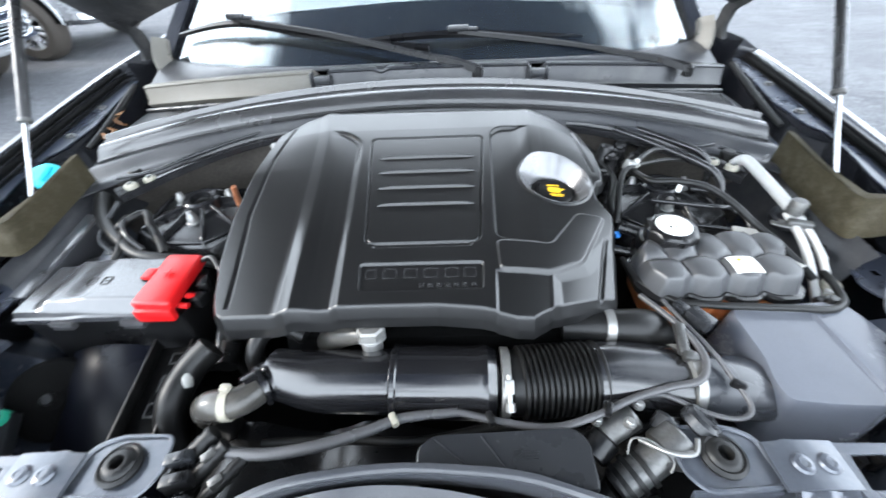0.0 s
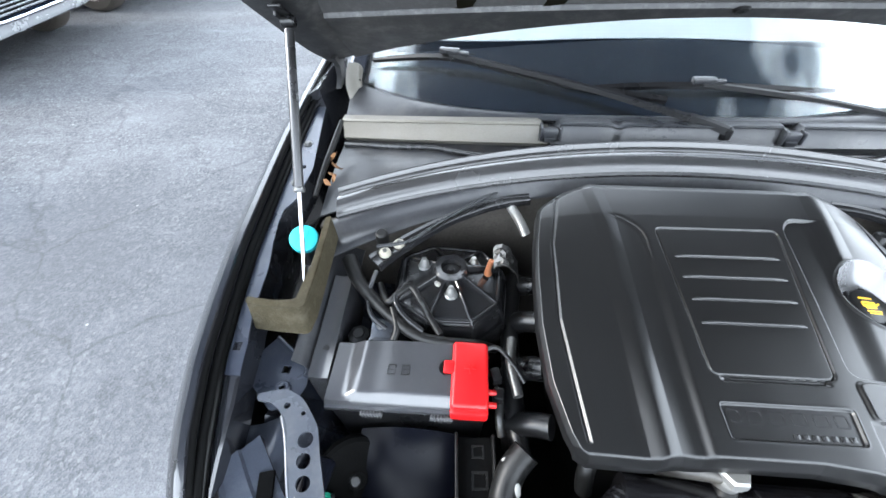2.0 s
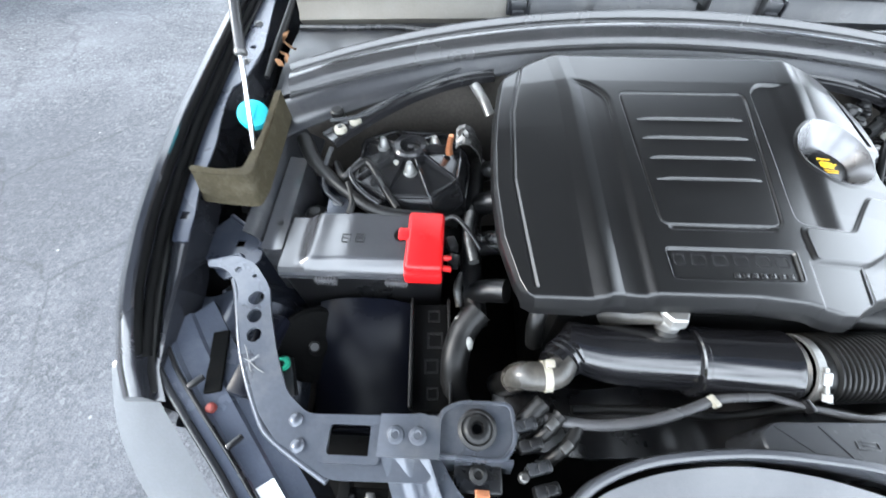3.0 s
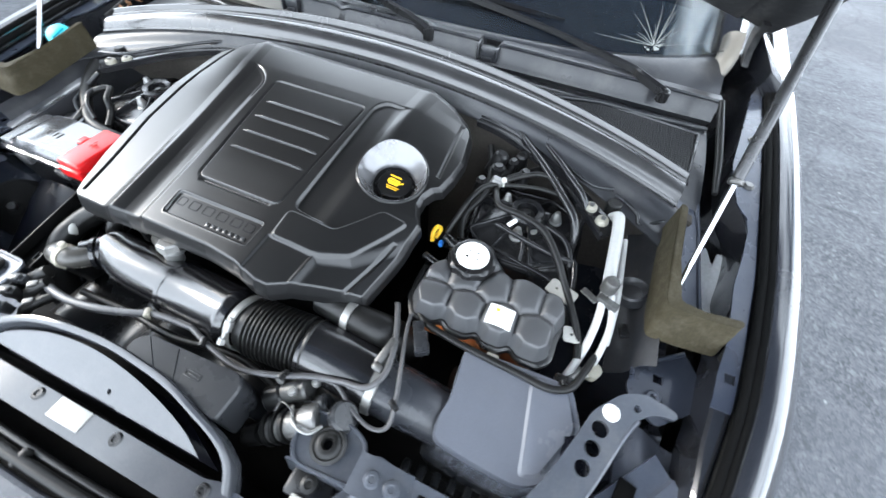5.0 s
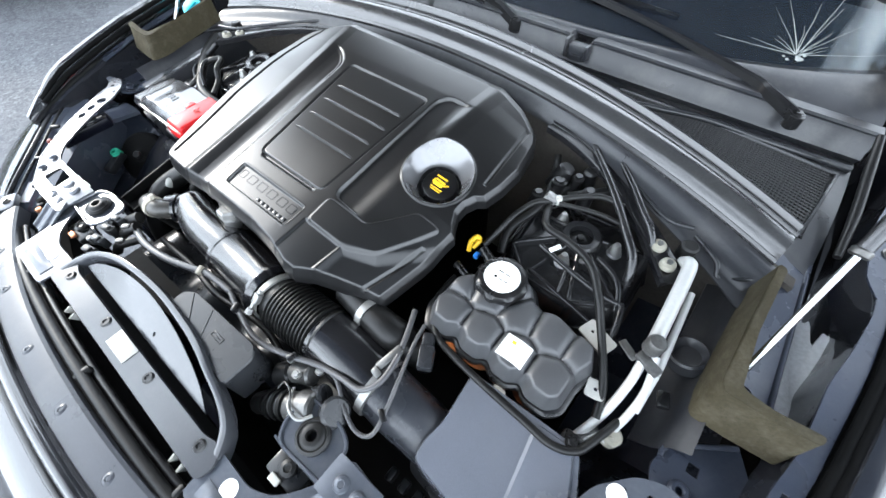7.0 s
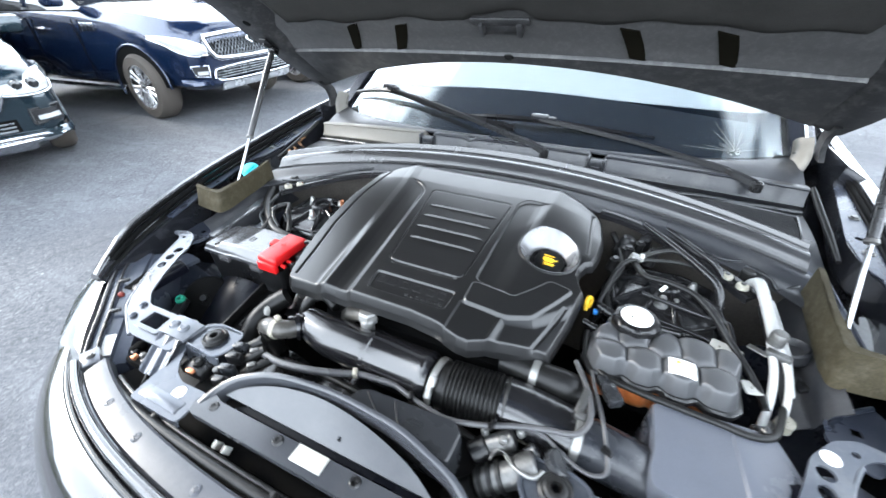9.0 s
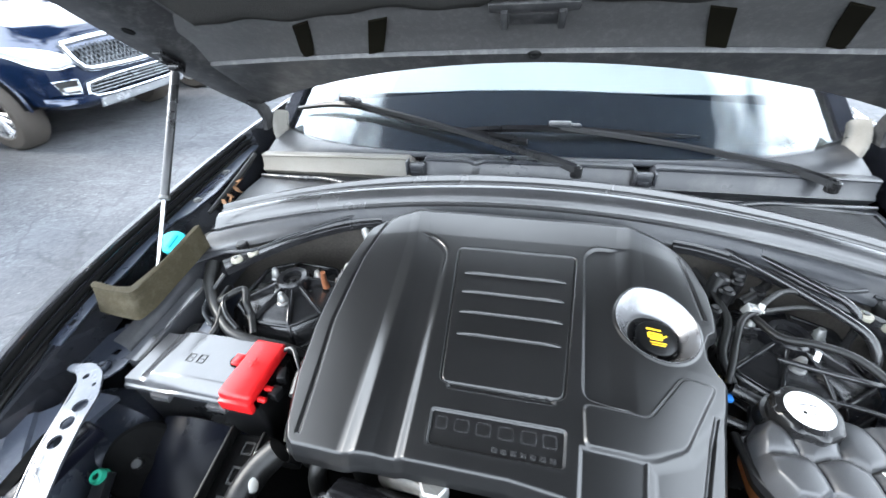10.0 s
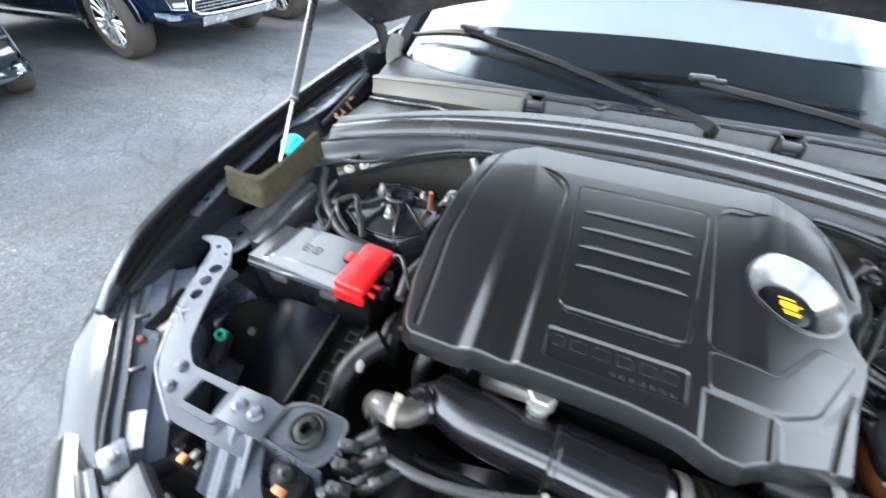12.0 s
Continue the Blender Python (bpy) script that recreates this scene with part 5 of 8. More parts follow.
lathe(bm, [(0.018, -0.005), (0.0208, -0.005), (0.0208, 0.005), (0.018, 0.005)], 28, Matrix.Translation((-0.240, -0.2785, -0.094)) @ pose(0, 0, 0, 0, 90, 5))
box(bm, (-0.238, -0.270, -0.070), (0.012, 0.010, 0.008), 0.002)
part("clamp", bm, IVORY, elbow, "pale band clamp")
bm = bmesh.new()
tube(bm, [(0.20, -0.16, -0.085), (0.265, -0.165, -0.080), (0.315, -0.165, -0.085), (0.345, -0.155, -0.115), (0.35, -0.14, -0.19)], [0.020, 0.024, 0.027, 0.027, 0.026], 16)
ch = thing("charge_hose", "black rubber charge hose with a bright clamp", "hose", (0.28, -0.16, -0.2))
part("hose", bm, RUBBER, ch)
bm = bmesh.new()
lathe(bm, [(0.022, -0.006), (0.0262, -0.006), (0.0262, 0.006), (0.022, 0.006)], 24, Matrix.Translation((0.262, -0.165, -0.080)) @ pose(0, 0, 0, 0, 90, -4))
part("clamp", bm, ALU, ch, "bright band clamp")
hose2 = bmesh.new()
tube(hose2, [(-0.170, -0.165, -0.085), (-0.205, -0.155, -0.075), (-0.232, -0.165, -0.080), (-0.243, -0.185, -0.100), (-0.240, -0.2, -0.14)], 0.013, 12)
solo("vent_hose", hose2, RUBBER, "small black rubber vent hose below the cover", "hose")
bm = bmesh.new()
tube(bm, [(-0.325, -0.16, -0.115), (-0.350, -0.19, -0.13), (-0.362, -0.235, -0.15), (-0.355, -0.28, -0.20), (-0.34, -0.30, -0.28)], 0.022, 14)
solo("coolant_hose", bm, RUBBER, "thick black rubber coolant hose", "hose")

for ob_ in (*pipe.children_recursive, *elbow.children_recursive):
    if ob_.type == "MESH":
        ob_.data.transform(Matrix.Translation((0, 0.010, 0.010)))

# ---- air filter box ----
ab = thing("air_filter_box", "grey-black plastic air filter box", "air filter box", (0.54, -0.22, -0.40))
bm = bmesh.new()


def lid_loop(z, g):
    pts = [(0.446, -0.136), (0.614, -0.130), (0.640, -0.190), (0.604, -0.270), (0.574, -0.284), (0.510, -0.281), (0.450, -0.274), (0.447, -0.246), (0.453, -0.218)]
    cx, cy = 0.535, -0.205
    return [(cx + (x - cx) * (1 + g) , cy + (y - cy) * (1 + g), z + 0.10 * (y + 0.13) * (1 if z > -0.13 else 0.3)) for x, y in rounded(pts, 0.016, 4)]


loft(bm, [lid_loop(-0.20, 0.07), lid_loop(-0.185, 0.05), lid_loop(-0.10, 0.01), lid_loop(-0.082, 0.0), lid_loop(-0.077, -0.025)])
part("lid", bm, BOXPL, ab, "grey-black moulded lid")
bm = bmesh.new()
loft(bm, [lid_loop(-0.36, 0.02), lid_loop(-0.215, 0.12), lid_loop(-0.200, 0.16), lid_loop(-0.192, 0.16), lid_loop(-0.190, 0.10)])
part("base", bm, PLASTIC, ab, "ribbed black base")
bm = bmesh.new()
loops = []
for x, y, z, ry, rz in ((0.346, -0.232, -0.115, 0.044, 0.040), (0.38, -0.234, -0.118, 0.044, 0.041), (0.42, -0.234, -0.126, 0.043, 0.041), (0.455, -0.234, -0.136, 0.042, 0.040), (0.475, -0.234, -0.150, 0.040, 0.038)):
    loops.append([(x, y + ry * math.cos(a), z + rz * math.sin(a)) for a in (2 * math.pi * k / 28 for k in range(28))])
loft(bm, loops)
part("outlet", bm, SPOUT, ab, "round outlet spout")
bm = bmesh.new()
loft(bm, [[(x, y, z + 0.10 * (y + 0.13) + h) for x, y in rounded(o, 0.008, 3)] for o, z, h in
          (([(0.548, -0.138), (0.608, -0.135), (0.632, -0.190), (0.598, -0.266), (0.570, -0.274)], -0.079, 0.0), ([(0.556, -0.141), (0.604, -0.138), (0.626, -0.190), (0.594, -0.260), (0.574, -0.267)], -0.073, 0.0))])
part("lid_facet", bm, BOXPL, ab, "raised sloping facet")
for k in range(8):
    bm = bmesh.new()
    t = k / 7
    c = Vector((0.425, -0.306, -0.20)).lerp(Vector((0.600, -0.302, -0.20)), t)
    box(bm, c, (0.012, 0.02, 0.03), 0.003)
    part("clip", bm, PLASTIC, ab)
for k in range(5):
    bm = bmesh.new()
    c = Vector((0.672, -0.28, -0.195)).lerp(Vector((0.678, -0.15, -0.19)), k / 4)
    box(bm, c, (0.02, 0.012, 0.03), 0.003)
    part("clip", bm, PLASTIC, ab)
bm = bmesh.new()
hexbolt(bm, (0.600, -0.132, -0.075), 0.007)
box(bm, (0.600, -0.128, -0.085), (0.03, 0.022, 0.012), 0.004)
part("bolt", bm, PLASTIC, ab)

# ---- coolant expansion tank ----
tank = thing("coolant_tank", "black-topped coolant expansion tank with orange coolant", "coolant tank", (0.46, -0.05, -0.25))
LOBES = [(0.370, -0.095, 0.032), (0.426, -0.092, 0.032), (0.480, -0.092, 0.032), (0.535, -0.092, 0.034), (0.456, -0.040, 0.032), (0.510, -0.034, 0.034), (0.553, -0.036, 0.028), (0.405, -0.022, 0.045), (0.365, -0.040, 0.028)]
OUTT = rounded([(0.332, -0.095), (0.350, -0.126), (0.385, -0.127), (0.398, -0.115), (0.412, -0.127), (0.440, -0.127), (0.453, -0.115), (0.466, -0.127), (0.494, -0.127), (0.507, -0.115), (0.520, -0.127), (0.552, -0.127), (0.569, -0.110), (0.570, -0.070), (0.582, -0.04), (0.570, -0.008), (0.540, 0.002), (0.532, -0.002), (0.50, 0.006), (0.47, 0.0), (0.45, 0.025), (0.40, 0.035), (0.37, 0.02), (0.36, -0.01), (0.335, -0.04)], 0.008, 3)
gx, gy = np.meshgrid(np.linspace(0.325, 0.59, 150), np.linspace(-0.135, 0.04, 100), indexing="ij")
sd = poly_sdf(gx, gy, OUTT)
dome = np.zeros(gx.shape)
ds = np.sort(np.stack([np.hypot(gx - a, gy - b) - r for a, b, r in LOBES]), axis=0)
crease = np.clip((ds[1] - ds[0]) / 0.024, 0, 1)
bulge = np.min(np.stack([((gx - a) ** 2 + (gy - b) ** 2) / r ** 2 for a, b, r in LOBES]), axis=0)
dome = 0.008 * np.sqrt(1 - (1 - crease) ** 2) + 0.009 * (1 - np.clip(bulge, 0, 1.6) / 1.6)
rim_ = sstep(-sd / 0.014)
tz = -0.070 + 0.018 * rim_ + dome * rim_ - 0.004 * (1 - sstep(-sd / 0.006))
bm = bmesh.new()
ids = {}
for i in range(gx.shape[0]):
    for j in range(gx.shape[1]):
        if sd[i, j] < 0.002:
            ids[i, j] = bm.verts.new((gx[i, j], gy[i, j], tz[i, j]))
for i in range(gx.shape[0] - 1):
    for j in range(gx.shape[1] - 1):
        c = [(i, j), (i + 1, j), (i + 1, j + 1), (i, j + 1)]
        if all(q in ids for q in c):
            bm.faces.new([ids[q] for q in c])
shell = bm
part("dome", shell, TANKPL, tank, "black quilted upper shell", smooth=60)


def tk_loop(z, g):
    return [(0.455 + (x - 0.455) * (1 + g), -0.05 + (y + 0.05) * (1 + g), z) for x, y in OUTT]


bm = bmesh.new()
loft(bm, [tk_loop(-0.084, 0.01), tk_loop(-0.082, 0.04), tk_loop(-0.072, 0.04), tk_loop(-0.069, 0.0)])
part("flange", bm, PLASTIC, tank, "black welded flange")
bm = bmesh.new()
loft(bm, [tk_loop(-0.150, -0.30), tk_loop(-0.140, -0.18), tk_loop(-0.120, -0.08), tk_loop(-0.084, -0.03)])
part("reservoir", bm, ORANGE, tank, "amber translucent lower half full of orange coolant")
bm = bmesh.new()
CAP = (0.405, -0.012)
lathe(bm, [(0.046, -0.075), (0.046, -0.055), (0.044, -0.050), (0.039, -0.048), (0.038, -0.040), (0, -0.040)], 36, Matrix.Translation((*CAP, 0)))
part("filler_neck", bm, PLASTIC, tank)
bm = bmesh.new()
prof = [(0.0, -0.044), (0.037, -0.044), (0.0385, -0.041), (0.0385, -0.027), (0.036, -0.023), (0.030, -0.0215), (0.0, -0.0215)]
n = 40
rings = []
capm = Matrix.Translation((*CAP, 0))
for r, z in prof[1:-1]:
    rings.append([capm @ Vector(((r + (0.0018 if (k % 5) < 2 and r > 0.0375 else 0)) * math.cos(2 * math.pi * k / n), (r + (0.0018 if (k % 5) < 2 and r > 0.0375 else 0)) * math.sin(2 * math.pi * k / n), z)) for k in range(n)])
loft(bm, rings)
cap = part("cap", bm, PLASTIC, tank, "ribbed black pressure cap")
bm = bmesh.new()
lathe(bm, [(0, -0.0195), (0.0265, -0.0195), (0.0275, -0.0205), (0.0275, -0.0225), (0, -0.0225)], 36, capm)
disc = part("cap_label", bm, WHITE, cap, "white printed disc")
bm = bmesh.new()
for x, y, w, h in ((-0.006, 0.006, 0.009, 0.0016), (0.006, 0.006, 0.009, 0.0016), (-0.008, -0.006, 0.004, 0.004), (0.001, -0.0065, 0.006, 0.0014), (0.010, -0.006, 0.006, 0.0014)):
    box(bm, (CAP[0] + x, CAP[1] + y, -0.0193), (w, h, 0.0008), 0.0001)
part("print", bm, PLASTIC, disc, "small dark printed bars")
bm = bmesh.new()
LZ = -0.052 + 0.0172
sheet(bm, lambda u, v: (0.460 + 0.040 * u, -0.1075 + 0.035 * v, LZ + 0.0006 - 0.004 * ((2 * u - 1) ** 2 + (2 * v - 1) ** 2) * 0.5), 8, 8, (0, 0, -0.0008))
lb = part("label", bm, WHITE, tank, "small white paper label")
bm = bmesh.new()
box(bm, (0.474, -0.082, LZ + 0.0004), (0.006, 0.005, 0.0012), 0.0001)
part("mark", bm, YELLOW, lb)
for c, s, r in (((0.560, 0.012, -0.062), (0.05, 0.030, 0.003), -20), ((0.592, -0.055, -0.068), (0.026, 0.026, 0.003), 10), ((0.490, -0.142, -0.082), (0.020, 0.024, 0.003), 0)):
    bm = bmesh.new()
    ang = radians(r)
    h2 = [ring(0, 0, 0.003, 10)]
    if s[0] > 0.04:
        h2 = [ring(-0.010, 0, 0.0028, 10), ring(0.012, 0.001, 0.0028, 10)]
    o = rounded([(-s[0] / 2, -s[1] / 2), (s[0] / 2, -s[1] / 2), (s[0] / 2, s[1] / 2), (-s[0] / 2, s[1] / 2)], 0.005)
    plate(bm, o, h2, 0, 0.003, pose(*c, 0, 0, r))
    part("mounting_tab", bm, MILKY, tank, "pale mounting tab with a hole")
bm = bmesh.new()
cyl(bm, (0.372, 0.018, -0.060), (0.340, 0.032, -0.055), 0.009, 14)
cyl(bm, (0.345, -0.02, -0.070), (0.318, -0.012, -0.068), 0.007, 12)
part("spigot", bm, PLASTIC, tank)

# ---- battery box ----
bat = thing("battery_box", "black battery box with a red terminal cover", "battery box", (-0.515, -0.06, -0.30))
bm = bmesh.new()


loops = []
for z, g in ((-0.26, -0.06), (-0.12, -0.01), (-0.098, 0.0), (-0.094, 0.012)):
    o = rounded([(-0.648, -0.116), (-0.385, -0.114), (-0.388, -0.008), (-0.650, -0.012)], 0.008)
    loops.append([(-0.517 + (x + 0.517) * (1 + g), -0.062 + (y + 0.062) * (1 + g), z) for x, y in o])
loft(bm, loops)
part("body", bm, PLASTIC, bat)


def lid_z(x, y):
    z = -0.080 + 0.012 * smooth01((x + 0.625) / 0.03) * smooth01((y + 0.112) / 0.012)
    z += 0.004 * smooth01((x + 0.58) / 0.05)
    z -= 0.010 * (1 - smooth01((y + 0.118) / 0.006))
    return z


bm = bmesh.new()
sheet(bm, lambda u, v: (-0.650 + 0.225 * u, -0.121 + 0.112 * v, lid_z(-0.650 + 0.225 * u, -0.121 + 0.112 * v)), 50, 26, (0, 0, -0.010))
blid = part("lid", bm, LIDPL, bat, "satin grey-black lid with a raised field")
bm = bmesh.new()
for x in (-0.545, -0.522):
    for dx, dy, w, h in ((0, 0.008, 0.013, 0.0009), (0, -0.008, 0.013, 0.0009), (-0.0065, 0, 0.0009, 0.016), (0.0065, 0, 0.0009, 0.016), (0, 0, 0.007, 0.0009)):
        box(bm, (x + dx, -0.062 + dy, lid_z(x, -0.062) + 0.0006), (w, h, 0.0014), 0.0002)
part("moulded_mark", bm, PLASTIC, blid, "moulded outline marks")
bm = bmesh.new()
lathe(bm, [(0.005, 0.0006), (0.012, 0.0006), (0.012, -0.004), (0.005, -0.004)], 18, Matrix.Translation((-0.455, -0.055, -0.0625)))
part("finger_recess", bm, DARK, blid)
bm = bmesh.new()
box(bm, (-0.4155, -0.064, -0.068), (0.060, 0.114, 0.024), 0.007, (0, 2, 0), 3)
box(bm, (-0.4155, -0.1205, -0.082), (0.060, 0.014, 0.026), 0.005, (0, 0, 0), 2)
box(bm, (-0.450, -0.055, -0.0585), (0.018, 0.022, 0.008), 0.003)
red = part("terminal_cover", bm, RED, bat, "bright red plastic terminal cover")
bm = bmesh.new()
box(bm, (-0.4155, -0.058, -0.0525), (0.018, 0.0035, 0.0012), 0.0003, (0, 2, 0))
box(bm, (-0.4155, -0.058, -0.0525), (0.0035, 0.018, 0.0012), 0.0003, (0, 2, 0))
part("plus_mark", bm, RED, red)
for y in (-0.085, -0.105):
    bm = bmesh.new()
    cyl(bm, (-0.386, y, -0.080), (-0.372, y, -0.082), 0.005, 10, bev=0.001)
    part("lug", bm, RED, red)
for x in (-0.573, -0.459):
    bm = bmesh.new()
    cyl(bm, (x - 0.018, -0.124, -0.099), (x + 0.018, -0.124, -0.099), 0.0042, 10)
    hin = part("hinge", bm, CONDUIT, bat, "ribbed hinge")
    for k in range(7):
        bm = bmesh.new()
        box(bm, (x - 0.015 + 0.005 * k, -0.123, -0.100), (0.0022, 0.010, 0.016), 0.0005)
        part("knuckle", bm, CONDUIT, hin)
# upright grey side panel with latch, and clamp bracket behind
bm = bmesh.new()
sheet(bm, lambda u, v: (-0.690 + 0.035 * u, -0.075 + 0.205 * v, -0.082 - 0.004 * math.sin(u * 3) + 0.02 * v), 4, 10, (0, 0, -0.13))
bp_ = part("side_panel", bm, LIDPL, bat, "grey plastic side panel")
bm = bmesh.new()
box(bm, (-0.672, -0.02, -0.085), (0.016, 0.012, 0.01), 0.002)
part("catch", bm, PLASTIC, bp_)
bm = bmesh.new()
box(bm, (-0.578, 0.020, -0.082), (0.042, 0.045, 0.006), 0.003, (12, 0, 0))
box(bm, (-0.578, 0.000, -0.092), (0.042, 0.006, 0.03), 0.002)
part("clamp_bracket", bm, STEEL, bat)
bm = bmesh.new()
hexbolt(bm, (-0.582, 0.028, -0.077), 0.006, 0.008)
part("bolt", bm, ALU, bat)
bm = bmesh.new()
lathe(bm, [(0, 0.012), (0.010, 0.012), (0.012, 0.009), (0.020, 0.006), (0.022, 0), (0.022, -0.02)], 8, Matrix.Translation((-0.625, 0.02, -0.105)))
solo("fuse_stud", bm, PLASTIC, "black plastic fuse stud behind the battery box", "fuse stud")


# ---- suspension towers ----
def tower(side):
    t = thing("suspension_tower", "black cast suspension tower with radial ribs", "suspension tower", (side * 0.458, 0.15, -0.25), group="suspension towers")
    o = Matrix.Translation((side * 0.458, 0.148, 0))
    bm = bmesh.new()
    loops = []
    base = [(-0.125, -0.085), (-0.05, -0.135), (0.055, -0.135), (0.115, -0.08), (0.125, 0.03), (0.08, 0.09), (-0.05, 0.10), (-0.125, 0.06)]
    for z, g in ((-0.30, 1.06), (-0.150, 0.98), (-0.086, 0.84), (-0.076, 0.78), (-0.071, 0.70), (-0.064, 0.42), (-0.060, 0.25)):
        loops.append([o @ Vector((side * -x * g, y * g, z)) for x, y in rounded(base, 0.012, 3)])
    loft(bm, loops)
    part("casting", bm, CASTPL, t)
    bm = bmesh.new()
    lathe(bm, [(0.018, -0.060), (0.020, -0.042), (0.030, -0.040), (0.034, -0.044), (0.036, -0.060), (0.040, -0.068)], 32, o)
    part("hub_ring", bm, GLOSSY, t)
    bm = bmesh.new()
    lathe(bm, [(0, -0.046), (0.006, -0.046), (0.007, -0.052), (0.018, -0.054), (0.018, -0.07)], 20, o)
    part("hub_centre", bm, PLASTIC, t)
    for bx_, by_ in base:
        d = Vector((side * -bx_, by_, 0))
        e = Vector((-d.y, d.x, 0)).normalized() * 0.0030
        n_ = d.normalized()
        bm = bmesh.new()
        loops = []
        for c, zt in ((n_ * 0.033, -0.046), (n_ * 0.06, -0.053), (d * 0.74, -0.064), (d * 0.80, -0.070), (d * 0.87, -0.084), (d * 1.0, -0.148)):
            c = o @ c
            c.z = 0
            loops.append([c - e * 1.5 - n_ * 0.01 + Vector((0, 0, zt - 0.022)), c - e + Vector((0, 0, zt - 0.0012)), c - e * 0.5 + Vector((0, 0, zt)), c + e * 0.5 + Vector((0, 0, zt)), c + e + Vector((0, 0, zt - 0.0012)), c + e * 1.5 - n_ * 0.01 + Vector((0, 0, zt - 0.022))])
        loft(bm, loops)
        part("radial_rib", bm, GLOSSY, t, "raised glossy rib")
    for g, zr, rr in ((0.79, -0.073, 0.0042), (0.93, -0.118, 0.0034)):
        bm = bmesh.new()
        rimpts = [o @ Vector((side * -x * g, y * g, zr)) for x, y in rounded(base, 0.012, 3)]
        tube(bm, rimpts + rimpts[:1], rr, 8, 1)
        part("rim_bead", bm, GLOSSY, t)
    for x, y in ((0.003, -0.052), (0.045, 0.024), (-0.055, 0.018)):
        bm = bmesh.new()
        m = o @ Matrix.Translation((x * -side if side > 0 else x, y, -0.066))
        lathe(bm, [(0.0135, 0), (0.0135, 0.003), (0.010, 0.005), (0.0095, 0.013), (0.0075, 0.017), (0.005, 0.025), (0.0, 0.026)], 12, m)
        part("stud_nut", bm, ALU, t, "bright flanged nut")
    bm = bmesh.new()
    lathe(bm, [(0.010, 0), (0.009, 0.006), (0.0, 0.008)], 12, o @ Matrix.Translation((-0.022 * -side, -0.028, -0.066)))
    part("plug", bm, MILKY, t)
    return t


mirrored(tower)
bm = bmesh.new()
tube(bm, [(-0.384, 0.150, -0.062), (-0.384, 0.148, -0.045), (-0.380, 0.146, -0.018)], [0.008, 0.006, 0.005], 12)
solo("copper_stub", bm, COPPER, "copper-coloured stub on the suspension tower", "pipe stub")
rnd = random.Random(8)
jit = [[rnd.uniform(-0.005, 0.005) for _ in range(10)] for _ in range(10)]
bm = bmesh.new()
sheet(bm, lambda u, v: (-0.372 + 0.055 * u, 0.165 + 0.055 * v, -0.050 - 0.025 * (2 * u - 0.6) ** 2 + jit[int(u * 9)][int(v * 9)]), 9, 9, (0, 0, -0.004))
solo("heat_shield", bm, METAL, "crumpled grey foil heat shield beside the engine", "heat shield", smooth=0)


def brace(side):
    """Pressed strut brace from tower to bulkhead with two ivory bolt caps."""
    b = thing("tower_brace", "black pressed steel brace with two ivory-capped bolts", "brace", (side * 0.575, 0.165, -0.02), group="tower braces")
    line = spline([(side * 0.606, 0.134, -0.020), (side * 0.575, 0.165, -0.017), (side * 0.53, 0.200, -0.009), (side * 0.47, 0.240, 0.000), (side * 0.40, 0.272, 0.010), (side * 0.345, 0.288, 0.016), (side * 0.30, 0.296, 0.018)], 6)
    bm = bmesh.new()
    loops = []
    for i, q in enumerate(line):
        d = (line[min(i + 1, len(line) - 1)] - line[max(i - 1, 0)]).normalized()
        s = d.cross(Vector((0, 0, 1))).normalized() * -side
        w = 0.020 - 0.010 * min(1, i / 20)
        loops.append([q + s * a * w + Vector((0, 0, h)) for a, h in ((-1, 0.003), (-0.8, 0.005), (-0.6, 0.0), (0.5, -0.001), (0.8, 0.002), (1, 0.0), (1.0, -0.012), (0.6, -0.006), (-1, -0.006))])
    part("strip", loft(bm, loops), GLOSSY, b)
    for x, y in ((0.587, 0.153), (0.563, 0.178)):
        bm = bmesh.new()
        lathe(bm, [(0, 0.0055), (0.008, 0.0055), (0.0105, 0.004), (0.0115, 0.001), (0.0115, -0.004), (0, -0.004)], 20, Matrix.Translation((side * x, y, -0.014)))
        c = part("bolt_cap", bm, IVORY, b, "ivory bolt cap")
        bm = bmesh.new()
        lathe(bm, [(0, 0.0085), (0.0045, 0.0085), (0.0045, 0.004), (0, 0.004)], 6, Matrix.Translation((side * x, y, -0.014)))
        part("bolt", bm, METAL, c)
    bm = bmesh.new()
    cyl(bm, (side * 0.60, 0.195, -0.03), (side * 0.60, 0.195, 0.0), 0.013, 14, bev=0.003)
    part("rubber_stop", bm, RUBBER, b)
    return b


mirrored(brace)


# ---- pressed diagonal brackets, latch plates ----
def arm_z(y):
    return -0.060 + 0.135 * min(0.0, y + 0.19) if y > -0.37 else -0.060 + 0.135 * -0.18


